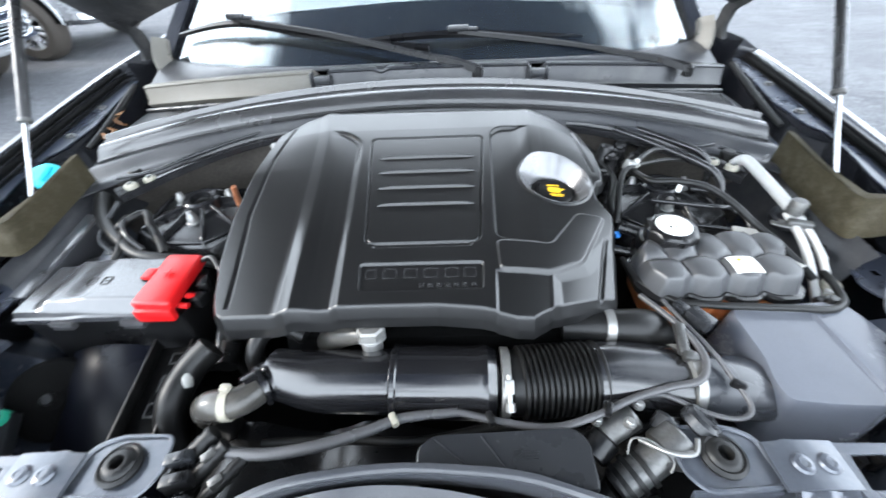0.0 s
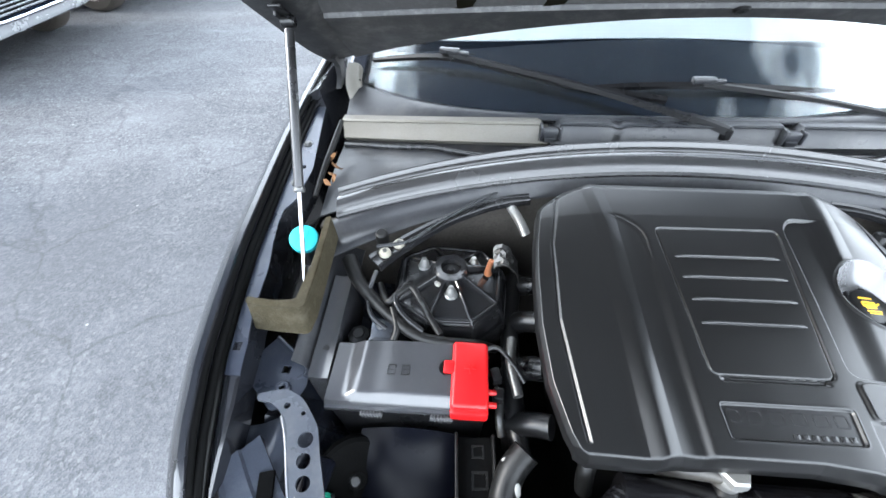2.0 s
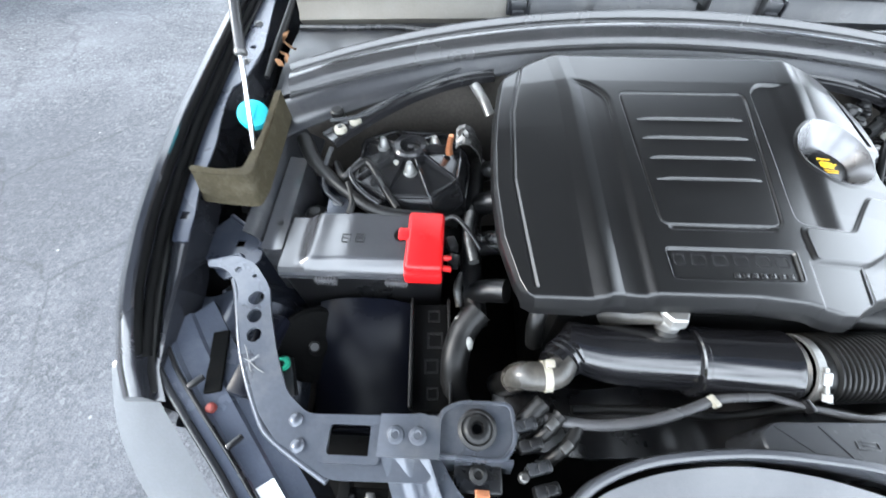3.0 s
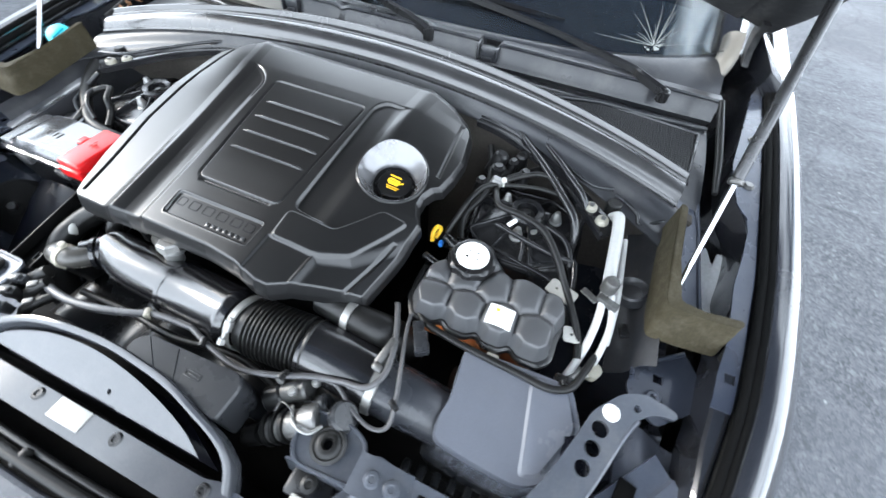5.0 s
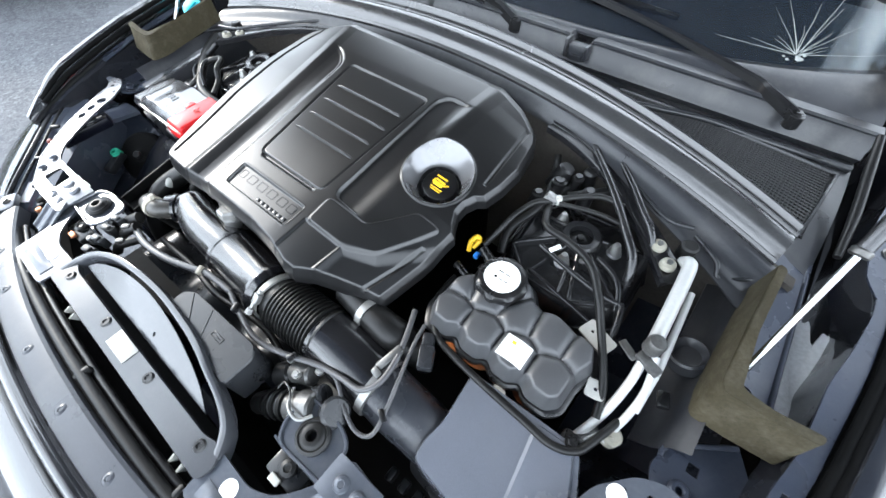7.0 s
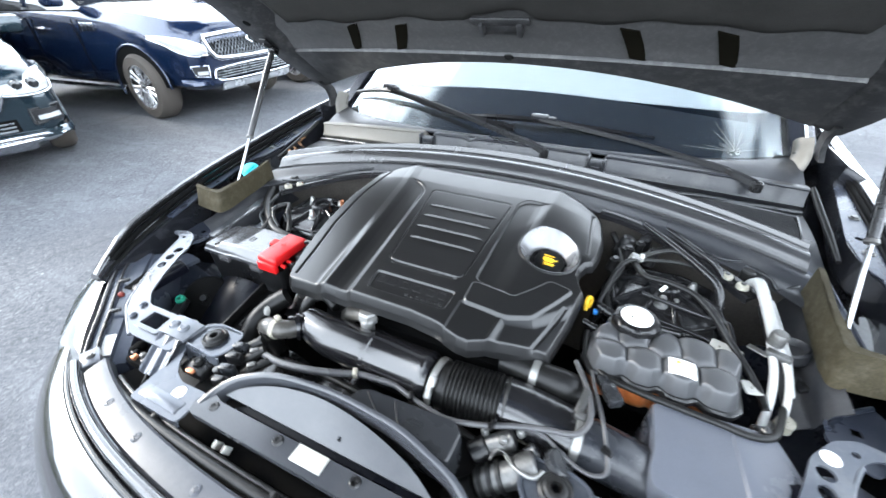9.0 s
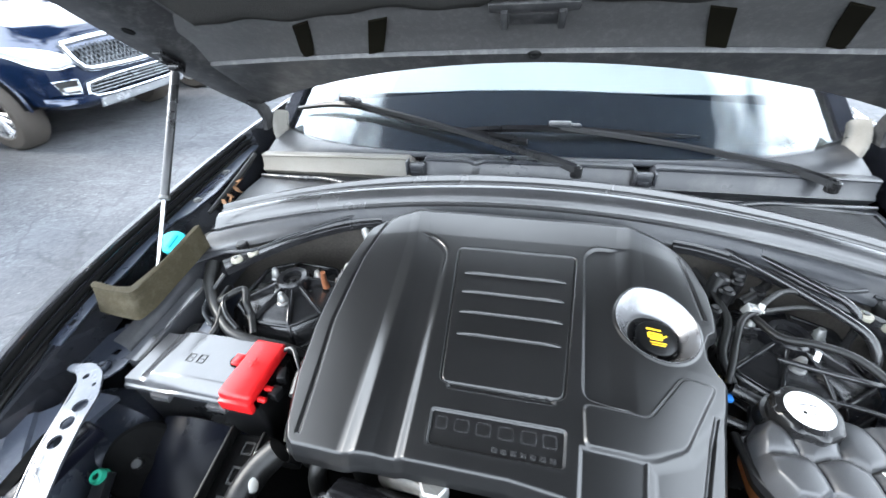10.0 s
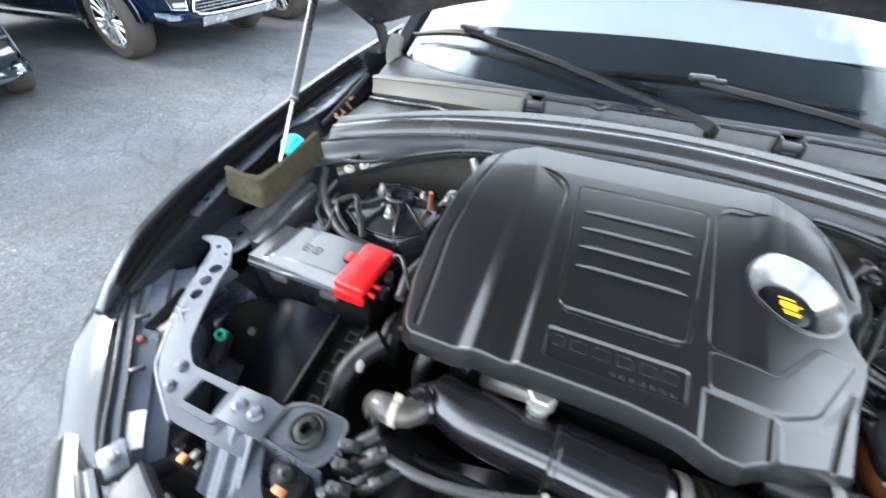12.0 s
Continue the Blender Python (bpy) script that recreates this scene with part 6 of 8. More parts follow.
def bracket(side):
    b = thing("headlamp_bracket", "pressed steel bracket with punched holes across the wing", "bracket", (side * 0.6, -0.25, -0.12), group="pressed brackets")
    outer = [(-0.750, -0.117), (-0.708, -0.106), (-0.675, -0.120), (-0.640, -0.160), (-0.624, -0.205), (-0.604, -0.255), (-0.578, -0.305), (-0.545, -0.330), (-0.447, -0.328),
             (-0.392, -0.322), (-0.385, -0.398), (-0.505, -0.400), (-0.578, -0.362), (-0.606, -0.335), (-0.650, -0.262), (-0.682, -0.180), (-0.700, -0.146), (-0.722, -0.130), (-0.748, -0.128)]
    holes = [ring(-0.653, -0.180, 0.0112, 18), ring(-0.648, -0.207, 0.0102, 18), ring(-0.641, -0.234, 0.0102, 18), ring(-0.697, -0.133, 0.0055, 6), ring(-0.668, -0.143, 0.0035, 8),
             rounded([(-0.513, -0.378), (-0.463, -0.378), (-0.463, -0.338), (-0.513, -0.338)], 0.006, 3)]
    bm = bmesh.new()
    plate(bm, [(-side * x, y) for x, y in rounded(outer, 0.012, 4)], [[(-side * x, y) for x, y in h] for h in holes], 0, 0.004)
    for v in bm.verts:
        v.co.z += arm_z(v.co.y)
    part("pressing", bm, STEEL, b, "satin pressed steel arm with three round holes", smooth=25)
    # turned edges stiffen it
    bm = bmesh.new()
    lip = [(-0.700, -0.148), (-0.682, -0.182), (-0.651, -0.262), (-0.608, -0.335), (-0.580, -0.362), (-0.507, -0.401)]
    tube(bm, [(-side * x, y, arm_z(y) - 0.004) for x, y in lip], 0.0045, 8)
    part("edge_fold", bm, STEEL, b)
    bm = bmesh.new()
    o = rounded([(-0.522, -0.383), (-0.448, -0.383), (-0.448, -0.331), (-0.522, -0.331)], 0.008, 3)
    i_ = rounded([(-0.513, -0.374), (-0.457, -0.374), (-0.457, -0.340), (-0.513, -0.340)], 0.005, 3)
    plate(bm, [(-side * x, y) for x, y in o], [[(-side * x, y) for x, y in i_]], -0.0800, 0.004)
    part("window_frame", bm, STEEL, b)
    # flat strap with two white-capped rivets
    bm = bmesh.new()
    sheet(bm, lambda u, v: (-side * (-0.452 + 0.075 * u), -0.374 + 0.048 * v, -0.0785 + 0.004 * math.sin(u * math.pi * 1.0)), 8, 4, (0, 0, -0.004))
    part("strap", bm, STEEL, b)
    for x, y in ((-0.557, -0.338), (-0.549, -0.366)):
        bm = bmesh.new()
        lathe(bm, [(0, 0.0040), (0.004, 0.0036), (0.0068, 0.002), (0.0085, 0)], 18, Matrix.Translation((-side * x, y, arm_z(y) + 0.0035)))
        part("emboss", bm, STEEL, b)
    for x in (-0.431, -0.404):
        bm = bmesh.new()
        lathe(bm, [(0, 0.003), (0.004, 0.003), (0.005, 0.004), (0.009, 0.003), (0.011, 0)], 16, Matrix.Translation((-side * x, -0.350, -0.0745)))
        part("rivet", bm, STEEL, b)
    if side < 0:
        bm = bmesh.new()
        for stroke in ([(-0.647, -0.250), (-0.640, -0.262), (-0.630, -0.284)], [(-0.624, -0.262), (-0.634, -0.270), (-0.642, -0.268)], [(-0.636, -0.270), (-0.622, -0.280), (-0.613, -0.284)]):
            tube(bm, [(x, y, arm_z(y) + 0.0040) for x, y in stroke], 0.0007, 6, 3)
        part("chalk_mark", bm, ALU, b, "white chalk scribble")
    if side > 0:
        bm = bmesh.new()
        lathe(bm, [(0, 0.0012), (0.0115, 0.0012), (0.012, 0)], 22, Matrix.Translation((0.664, -0.153, -0.0595)))
        part("sticker", bm, WHITE, b, "round white sticker")
    return b


mirrored(bracket)


def latch_plate(side):
    b = thing("latch_plate", "raised steel plate with a rubber bonnet stop", "latch plate", (side * 0.33, -0.34, -0.12), group="latch plates")
    bm = bmesh.new()
    o = [(0.288, -0.306), (0.352, -0.306), (0.378, -0.318), (0.384, -0.368), (0.300, -0.372), (0.284, -0.350)]
    plate(bm, [(side * x, y) for x, y in rounded(o, 0.012, 4)], [ring(side * 0.332, -0.338, 0.020, 20)], -0.087, 0.003)
    plt = part("plate", bm, STEEL, b, "thin pressed steel plate")
    bm = bmesh.new()
    lip = [(side * (0.334 + (x - 0.334) * 1.0), -0.339 + (y + 0.339) * 1.0, -0.0855) for x, y in rounded(o, 0.012, 4)]
    tube(bm, lip + lip[:1], 0.0028, 6, 1)
    part("edge_fold", bm, STEEL, plt)
    bm = bmesh.new()
    sheet(bm, lambda u, v: (side * (0.288 + 0.09 * u), -0.372 - 0.008 * v, -0.088 - 0.04 * v), 4, 3, (0, 0.003, 0))
    part("skirt", bm, STEEL, plt)
    bm = bmesh.new()
    m = Matrix.Translation((side * 0.332, -0.338, -0.084))
    lathe(bm, [(0.024, 0), (0.024, 0.003), (0.020, 0.006), (0.018, 0.005), (0.016, 0.008), (0.012, 0.010), (0.008, 0.010), (0.0068, 0.006), (0.0068, -0.004), (0, -0.004)], 28, m)
    part("rubber_stop", bm, RUBBER, b, "round rubber stop with a hole")
    # plate ahead of it with the round sticker
    bm = bmesh.new()
    out = [(0.398, -0.376), (0.372, -0.420), (0.366, -0.488), (0.246, -0.488), (0.244, -0.428), (0.310, -0.430), (0.338, -0.418), (0.358, -0.398), (0.374, -0.372), (0.392, -0.366)]
    plate(bm, [(side * x, y) for x, y in rounded(out, 0.01, 3)], [], -0.094, 0.004)
    sheet(bm, lambda u, v: (side * (0.246 + 0.12 * u), -0.486 - 0.012 * v, -0.095 - 0.07 * v), 4, 5, (0, 0.003, 0))
    fp = part("front_plate", bm, STEEL, b, "pale pressed steel plate")
    bm = bmesh.new()
    sheet(bm, lambda u, v: (side * (0.262 + 0.095 * u), -0.478 + 0.022 * v, -0.0925 + 0.004 * math.sin(math.pi * v) * math.sin(math.pi * u)), 8, 5, (0, 0, -0.002))
    part("swage", bm, STEEL, fp)
    bm = bmesh.new()
    lathe(bm, [(0, 0.0012), (0.012, 0.0012), (0.0125, 0)], 24, Matrix.Translation((side * 0.292, -0.447, -0.0938)))
    part("sticker", bm, WHITE, fp, "round white sticker")
    # small rubber-mounted radiator pin in the recess
    bm = bmesh.new()
    box(bm, (side * 0.33, -0.388, -0.115), (0.06, 0.035, 0.02), 0.005)
    q = part("pin_bracket", bm, PLASTIC, b)
    bm = bmesh.new()
    lathe(bm, [(0.011, 0), (0.011, 0.006), (0.006, 0.008), (0.004, 0.006), (0, 0.006)], 18, Matrix.Translation((side * 0.33, -0.385, -0.104)))
    part("pin", bm, RUBBER, q)
    bm = bmesh.new()
    box(bm, (side * 0.325, -0.405, -0.102), (0.018, 0.010, 0.006), 0.002)
    part("tag", bm, COPPER if side < 0 else MILKY, q, "small coloured tag")
    return b


mirrored(latch_plate)

# ---- slam bar, arched radiator shroud ----
slam = thing("radiator_shroud", "grey plastic radiator shroud with an arched rim", "radiator shroud", (0, -0.42, -0.25))
bm = bmesh.new()
plate(bm, rounded([(-0.240, -0.466), (0.252, -0.468), (0.258, -0.444), (0.240, -0.424), (0.212, -0.431), (-0.204, -0.431), (-0.236, -0.420), (-0.248, -0.446)], 0.008, 4), [], -0.088, 0.014)
bar = part("bar", bm, SHROUD, slam, "flat grey cross bar")
for x in (-0.207, -0.066, 0.077, 0.220):
    bm = bmesh.new()
    lathe(bm, [(0, 0.001), (0.003, 0.001), (0.004, 0.003), (0.007, 0.003), (0.009, 0)], 14, Matrix.Translation((x, -0.442, -0.088)))
    part("clip", bm, PLASTIC, bar, "round push clip")
# thin pale plate painted in as the bar's white sky reflection
bm = bmesh.new()
box(bm, (-0.003, -0.444, -0.0868), (0.056, 0.026, 0.0012), 0.0003, (0, 0, 0))
part("label", bm, MILKY, bar, "pale patch painted as the sky's reflection on the bar")
ARCH_OUT = [(-0.244, -0.452, -0.088), (-0.234, -0.420, -0.080), (-0.203, -0.388, -0.066), (-0.137, -0.362, -0.054), (-0.030, -0.350, -0.050), (0.060, -0.353, -0.050), (0.115, -0.360, -0.050), (0.160, -0.372, -0.054), (0.208, -0.386, -0.064), (0.238, -0.406, -0.076), (0.254, -0.436, -0.088)]
ARCH_IN = [tuple(np.array(a) + 0.45 * (np.array(b) - np.array(a))) for a, b in zip(ARCH_OUT, [(-0.212, -0.446, -0.090), (-0.206, -0.422, -0.084), (-0.180, -0.402, -0.072), (-0.122, -0.384, -0.060), (-0.026, -0.374, -0.056), (0.055, -0.378, -0.056), (0.106, -0.384, -0.056), (0.148, -0.393, -0.060), (0.186, -0.404, -0.068), (0.210, -0.418, -0.080), (0.224, -0.440, -0.090)])]
line, line_in = spline(ARCH_OUT, 6), spline(ARCH_IN, 6)
bm = bmesh.new()
loops = []
for a, b in zip(line, line_in):
    d = (b - a).normalized()
    loops.append([a + Vector((0, 0, -0.034)), a + Vector((0, 0, -0.005)), a + d * 0.002 + Vector((0, 0, -0.001)), a + d * 0.006, b - d * 0.004 + Vector((0, 0, 0.0)), b - d * 0.001 + Vector((0, 0, -0.0015)), b + Vector((0, 0, -0.005)), b + Vector((0, 0, -0.034))])
part("arched_rim", loft(bm, loops), SHROUD, slam, "broad flat grey arched rim")
bm = bmesh.new()
moon = [(-0.212, -0.416), (-0.184, -0.397), (-0.122, -0.377), (-0.045, -0.368), (0.030, -0.372), (0.098, -0.384), (0.150, -0.399), (0.186, -0.417)]
plate(bm, [(q.x, q.y) for q in spline([(x, y, 0) for x, y in moon], 5)], [ring(0.02, -0.402, 0.0035, 8)], 0, 0.004)
for v in bm.verts:
    v.co.z += -0.094 + 0.62 * (v.co.y + 0.417)
part("inner_panel", bm, SHROUD, slam, "half-moon grey panel inside the rim")
bm = bmesh.new()
loft(bm, [[(-0.195, -0.420, -0.115), (-0.110, -0.385, -0.10), (0.0, -0.372, -0.098), (0.12, -0.380, -0.10), (0.21, -0.420, -0.115)], [(-0.195, -0.420, -0.135), (-0.110, -0.385, -0.12), (0.0, -0.372, -0.118), (0.12, -0.380, -0.12), (0.21, -0.420, -0.135)]])
part("rim_recess", bm, DUCT, slam, "glossy black recess behind the panel")
bm = bmesh.new()
slab = rounded([(0.000, -0.352), (0.000, -0.330), (0.018, -0.318), (0.176, -0.312), (0.190, -0.326), (0.188, -0.376), (0.110, -0.366)], 0.008, 3)
loft(bm, [[(0.10 + (x - 0.10) * g, -0.338 + (y + 0.338) * g, z) for x, y in slab] for z, g in ((-0.135, 1.02), (-0.072, 1.0), (-0.068, 0.99), (-0.066, 0.965))])
fb = part("fan_cowl", bm, GREY_PL, slam, "flat dark grey fan cowl behind the rim")
bm = bmesh.new()
for x0, y0, w, h in ((0.118, -0.344, 0.024, 0.0012), (0.118, -0.336, 0.024, 0.0012), (0.106, -0.340, 0.0012, 0.0092), (0.130, -0.340, 0.0012, 0.0092), (0.118, -0.340, 0.014, 0.0012)):
    box(bm, (x0, y0, -0.0653), (w, h, 0.0012), 0.0003)
part("moulded_mark", bm, GREY_PL, fb, "moulded outline mark")
for x0, y0, x1, y1 in ((0.020, -0.322, 0.060, -0.354), (0.072, -0.320, 0.098, -0.357)):
    bm = bmesh.new()
    tube(bm, [(x0, y0, -0.0660), ((x0 + x1) / 2, (y0 + y1) / 2, -0.0658), (x1, y1, -0.0660)], 0.0014, 6, 2)
    part("swage", bm, GREY_PL, fb)
bm = bmesh.new()
sheet(bm, lambda u, v: (-0.30 + 0.60 * u, -0.345 + 0.10 * v, -0.20 + 0.02 * math.sin(u * 20)), 20, 4, (0, 0, -0.02))
part("fan_housing", bm, PLASTIC, slam)
# core coloured near black for the shade it stands in
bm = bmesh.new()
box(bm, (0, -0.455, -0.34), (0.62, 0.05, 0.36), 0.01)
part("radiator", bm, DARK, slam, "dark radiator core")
for x in (-0.17, -0.15, 0.19, 0.21):
    bm = bmesh.new()
    box(bm, (x, -0.478, -0.12), (0.004, 0.012, 0.02), 0.001, (20, 0, 0))
    part("pale_tab", bm, MILKY, slam)


# ---- front bumper, trim, seal tubes ----
def nose(x):
    return -0.552 + 0.17 * x * x + 0.42 * x ** 4, -0.090 - 0.07 * x * x


bump = thing("front_bumper", "glossy dark front bumper with a dusty upper ledge", "bumper", (0, -0.6, -0.6))
bm = bmesh.new()
loops = []
for k in range(49):
    x = -0.515 + 1.03 * k / 48
    y, z = nose(x)
    loops.append([(x, y + a, z + h) for a, h in ((0.032, -0.030), (0.030, -0.004), (0.026, 0.0), (0.010, 0.001), (-0.012, -0.002), (-0.016, -0.006), (-0.016, -0.02), (-0.01, -0.03))])
ledge = part("ledge", loft(bm, loops), CREAM, bump, "dusty pale plastic ledge with push clips")
for x in (-0.391, -0.279, -0.119, 0.02, 0.16, 0.29, 0.41):
    y, z = nose(x)
    bm = bmesh.new()
    lathe(bm, [(0, 0.001), (0.003, 0.0005), (0.004, 0.002), (0.007, 0.0015), (0.009, 0)], 16, Matrix.Translation((x, y + 0.008, z)))
    part("push_clip", bm, CREAM, ledge, "round push clip")
bm = bmesh.new()
tube(bm, [(x, nose(x)[0] - 0.026, nose(x)[1] + 0.001) for x in np.linspace(-0.56, 0.56, 25)], 0.0085, 12, 2)
part("grille_trim", bm, PAINT, bump, "glossy dark grille surround")
bm = bmesh.new()
tube(bm, [(x, nose(x)[0] - 0.042, nose(x)[1] - 0.008) for x in np.linspace(-0.58, 0.58, 25)], 0.0065, 10, 2)
part("trim_bead", bm, GLOSSY, bump)
bm = bmesh.new()


def skin(u, v):
    x = (-0.66 + 1.32 * u)
    y, z = nose(x)
    return (x, y - 0.046 - 0.13 * math.sin(v * math.pi / 2) + 0.03 * v * v, z - 0.006 - 0.10 * v ** 1.6 - 0.42 * v ** 3)


sheet(bm, skin, 40, 18, (0, 0.01, -0.01))
part("skin", bm, PAINT, bump, "glossy dark grey bumper skin")
for dy, dz, r, m, nm in ((0.043, -0.012, 0.0085, RUBBER, "seal_tube"), (0.056, -0.020, 0.0055, PLASTIC, "seal_lip"), (0.034, -0.020, 0.007, DARK, "seal_foot")):
    bm = bmesh.new()
    tube(bm, [(x, nose(x)[0] + dy - 0.10 * x * x, nose(x)[1] + dz) for x in np.linspace(-0.46, 0.46, 23)], r, 10, 2)
    part(nm, bm, m, bump)
for x in (-0.30, -0.02, 0.24, 0.36):
    bm = bmesh.new()
    y, z = nose(x)
    box(bm, (x, y + 0.046, z - 0.012), (0.012, 0.024, 0.014), 0.004)
    part("tube_clip", bm, RUBBER, bump)
bm = bmesh.new()
sheet(bm, lambda u, v: (-0.5 + 1.0 * u, nose(-0.5 + u)[0] + 0.03 + 0.05 * v, -0.15 - 0.02 * v), 16, 4, (0, 0, -0.2))
part("crash_foam", bm, DARK, bump)

# ---- headlamps ----
def headlamp(side):
    h = thing("headlamp", "headlamp unit with clear lens and grey back housing", "headlamp", (side * 0.70, -0.35, -0.35), group="headlamps")
    OUT = [(0.575, -0.500), (0.655, -0.480), (0.725, -0.432), (0.790, -0.370), (0.828, -0.315), (0.848, -0.272)]
    SEAM = [(0.560, -0.478), (0.605, -0.440), (0.650, -0.395), (0.715, -0.335), (0.765, -0.285), (0.800, -0.235)]
    INN = [(0.520, -0.430), (0.545, -0.400), (0.590, -0.350), (0.640, -0.290), (0.700, -0.220), (0.745, -0.165)]
    so, ss, si = (spline([(x, y, 0) for x, y in t], 5) for t in (OUT, SEAM, INN))
    n = len(so) - 1
    zz_ = lambda t: -0.132 + 0.045 * t
    bm = bmesh.new()

    def lens(u, v):
        i = min(n, int(round(u * n)))
        a, b = so[i], ss[i]
        if v < 0.5:
            q = a + (b - a) * (v * 2)
            return (side * q.x, q.y, zz_(u) - 0.018 * (1 - v * 2) ** 2 + 0.004)
        w = (v - 0.5) * 2
        d = (a - b).normalized()
        q = a + d * 0.035 * math.sin(w * 1.5)
        return (side * q.x, q.y, zz_(u) - 0.014 - 0.16 * w)
    loops = []
    for i in range(n + 1):
        u = i / n
        row = [lens(u, v) for v in (0.5, 0.4, 0.3, 0.2, 0.1, 0.0)] + [lens(u, v) for v in (0.55, 0.65, 0.8, 1.0)]
        loops.append(row)
    loft(bm, loops, close_ring=False, caps=False)
    bmesh.ops.solidify(bm, geom=bm.faces[:], thickness=0.004)
    part("lens", bm, LENS, h, "clear glossy lens edge")
    bm = bmesh.new()
    loops = []
    for i in range(n + 1):
        u = i / n
        z = zz_(u)
        a, b = ss[i], si[i]
        row = []
        for w, dz in ((0.02, 0.000), (0.25, 0.000), (0.30, -0.006), (0.62, -0.008), (0.66, -0.014), (1.0, -0.018), (1.0, -0.15), (0.02, -0.15)):
            q = a + (b - a) * w
            row.append((side * q.x, q.y, z + dz))
        loops.append(row)
    loft(bm, loops)
    hs = part("housing", bm, LAMPBOX, h, "dark blue-grey back housing")
    bm = bmesh.new()
    tube(bm, [(side * q.x, q.y, zz_(i / n) + 0.003) for i, q in enumerate(ss)], 0.0048, 10, 2)
    part("seam_seal", bm, GREY_PL, h, "black sealing bead along the lens")
    bm = bmesh.new()
    tube(bm, [(side * (q.x - 0.012), q.y + 0.014, zz_(i / n) + 0.002) for i, q in enumerate(ss)], 0.0030, 8, 2)
    part("seam_bead", bm, PLASTIC, h)
    for t in (0.45, 0.7):
        q = ss[int(t * n)]
        bm = bmesh.new()
        box(bm, (side * (q.x - 0.022), q.y + 0.022, zz_(t) + 0.004), (0.022, 0.008, 0.007), 0.002, (0, 0, side * -45))
        part("retaining_clip", bm, PLASTIC, h)
    bm = bmesh.new()
    def on_housing(u, w, d=0.0):
        i = min(n - 1, int(u * n))
        f = u * n - i
        a, b = ss[i].lerp(ss[i + 1], f), si[i].lerp(si[i + 1], f)
        q = a + (b - a) * w
        return (side * q.x, q.y, zz_(u) - 0.0068 + d)
    sheet(bm, lambda u, v: on_housing(0.10 + 0.18 * u, 0.31 + 0.31 * v, 0.0015), 6, 3, (0, 0, -0.0012))
    part("label", bm, WHITE, hs, "blank white label")
    # raised near-black box: a slot's shade given as colour
    bm = bmesh.new()
    box(bm, (side * 0.704, -0.258, -0.109), (0.024, 0.092, 0.006), 0.0025, (0, 0, side * -13))
    part("dark_slot", bm, DARK, hs, "long dark slot in the housing")
    bm = bmesh.new()
    lathe(bm, [(0, 0.005), (0.004, 0.0045), (0.0065, 0.002), (0.007, -0.004)], 14, Matrix.Translation((side * 0.688, -0.322, -0.108)))
    part("adjuster", bm, DULLRED if side < 0 else IVORY, hs, "small coloured adjuster screw")
    bm = bmesh.new()
    box(bm, (side * 0.640, -0.250, -0.098), (0.036, 0.118, 0.026), 0.006, (6, 0, side * 12))
    box(bm, (side * 0.634, -0.225, -0.084), (0.020, 0.050, 0.008), 0.002, (6, 0, side * 12))
    part("vent_duct", bm, DUCT, h, "flat black vent duct")
    bm = bmesh.new()
    sheet(bm, lambda u, v: (side * (0.80 - 0.10 * u), -0.26 + 0.11 * v + 0.03 * u, -0.10 - 0.012 * math.sin(u * 6) - 0.015 * v - 0.03 * u), 8, 8, (0, 0, -0.01))
    part("back_shell", bm, LAMPBOX, h, "pressed grey panel behind the lamp")
    bm = bmesh.new()
    box(bm, (side * 0.552, -0.462, -0.119), (0.050, 0.034, 0.014), 0.004, (0, 0, side * 25))
    fx = part("fixing_block", bm, STEEL, h, "grey metal fixing block")
    bm = bmesh.new()
    hexbolt(bm, (side * 0.552, -0.460, -0.110), 0.006, 0.004)
    part("bolt", bm, METAL, fx)
    return h


mirrored(headlamp)
for side in (-1, 1):
    conn = thing("cable_connector", "black multi-pin connector in front of the bracket", "connector", (side * 0.455, -0.42, -0.14), group="connectors")
    bm = bmesh.new()
    box(bm, (side * 0.462, -0.418, -0.128), (0.060, 0.030, 0.024), 0.004)
    box(bm, (side * 0.490, -0.405, -0.116), (0.014, 0.028, 0.020), 0.003)
    box(bm, (side * 0.430, -0.408, -0.118), (0.012, 0.024, 0.022), 0.003)
    part("housing", bm, DARK, conn)
    for dx, dy, m in ((-0.020, -0.004, PLASTIC), (-0.004, 0.004, METAL), (0.008, -0.006, COPPER), (0.020, 0.002, PLASTIC)):
        bm = bmesh.new()
        box(bm, (side * (0.462 + dx), -0.418 + dy, -0.113), (0.010, 0.012, 0.008), 0.002)
        part("pin_block", bm, m, conn)
    bm = bmesh.new()
    tube(bm, [(side * 0.432, -0.415, -0.125), (side * 0.415, -0.432, -0.120), (side * 0.408, -0.455, -0.130), (side * 0.412, -0.475, -0.160)], 0.004, 8)
    part("wire", bm, RUBBER, conn)
    # corrugated strap that drops from the bracket to the front plate
    bm = bmesh.new()
    sheet(bm, lambda u, v: (side * (0.446 - 0.058 * u - 0.030 * v), -0.374 - 0.070 * v, -0.0805 - 0.022 * v + 0.0022 * math.cos(u * 4 * math.pi)), 24, 6, (0, 0, -0.003))
    solo("corrugated_strap", bm, STEEL, "corrugated pressed steel strap below the bracket", "strap", group="corrugated straps")

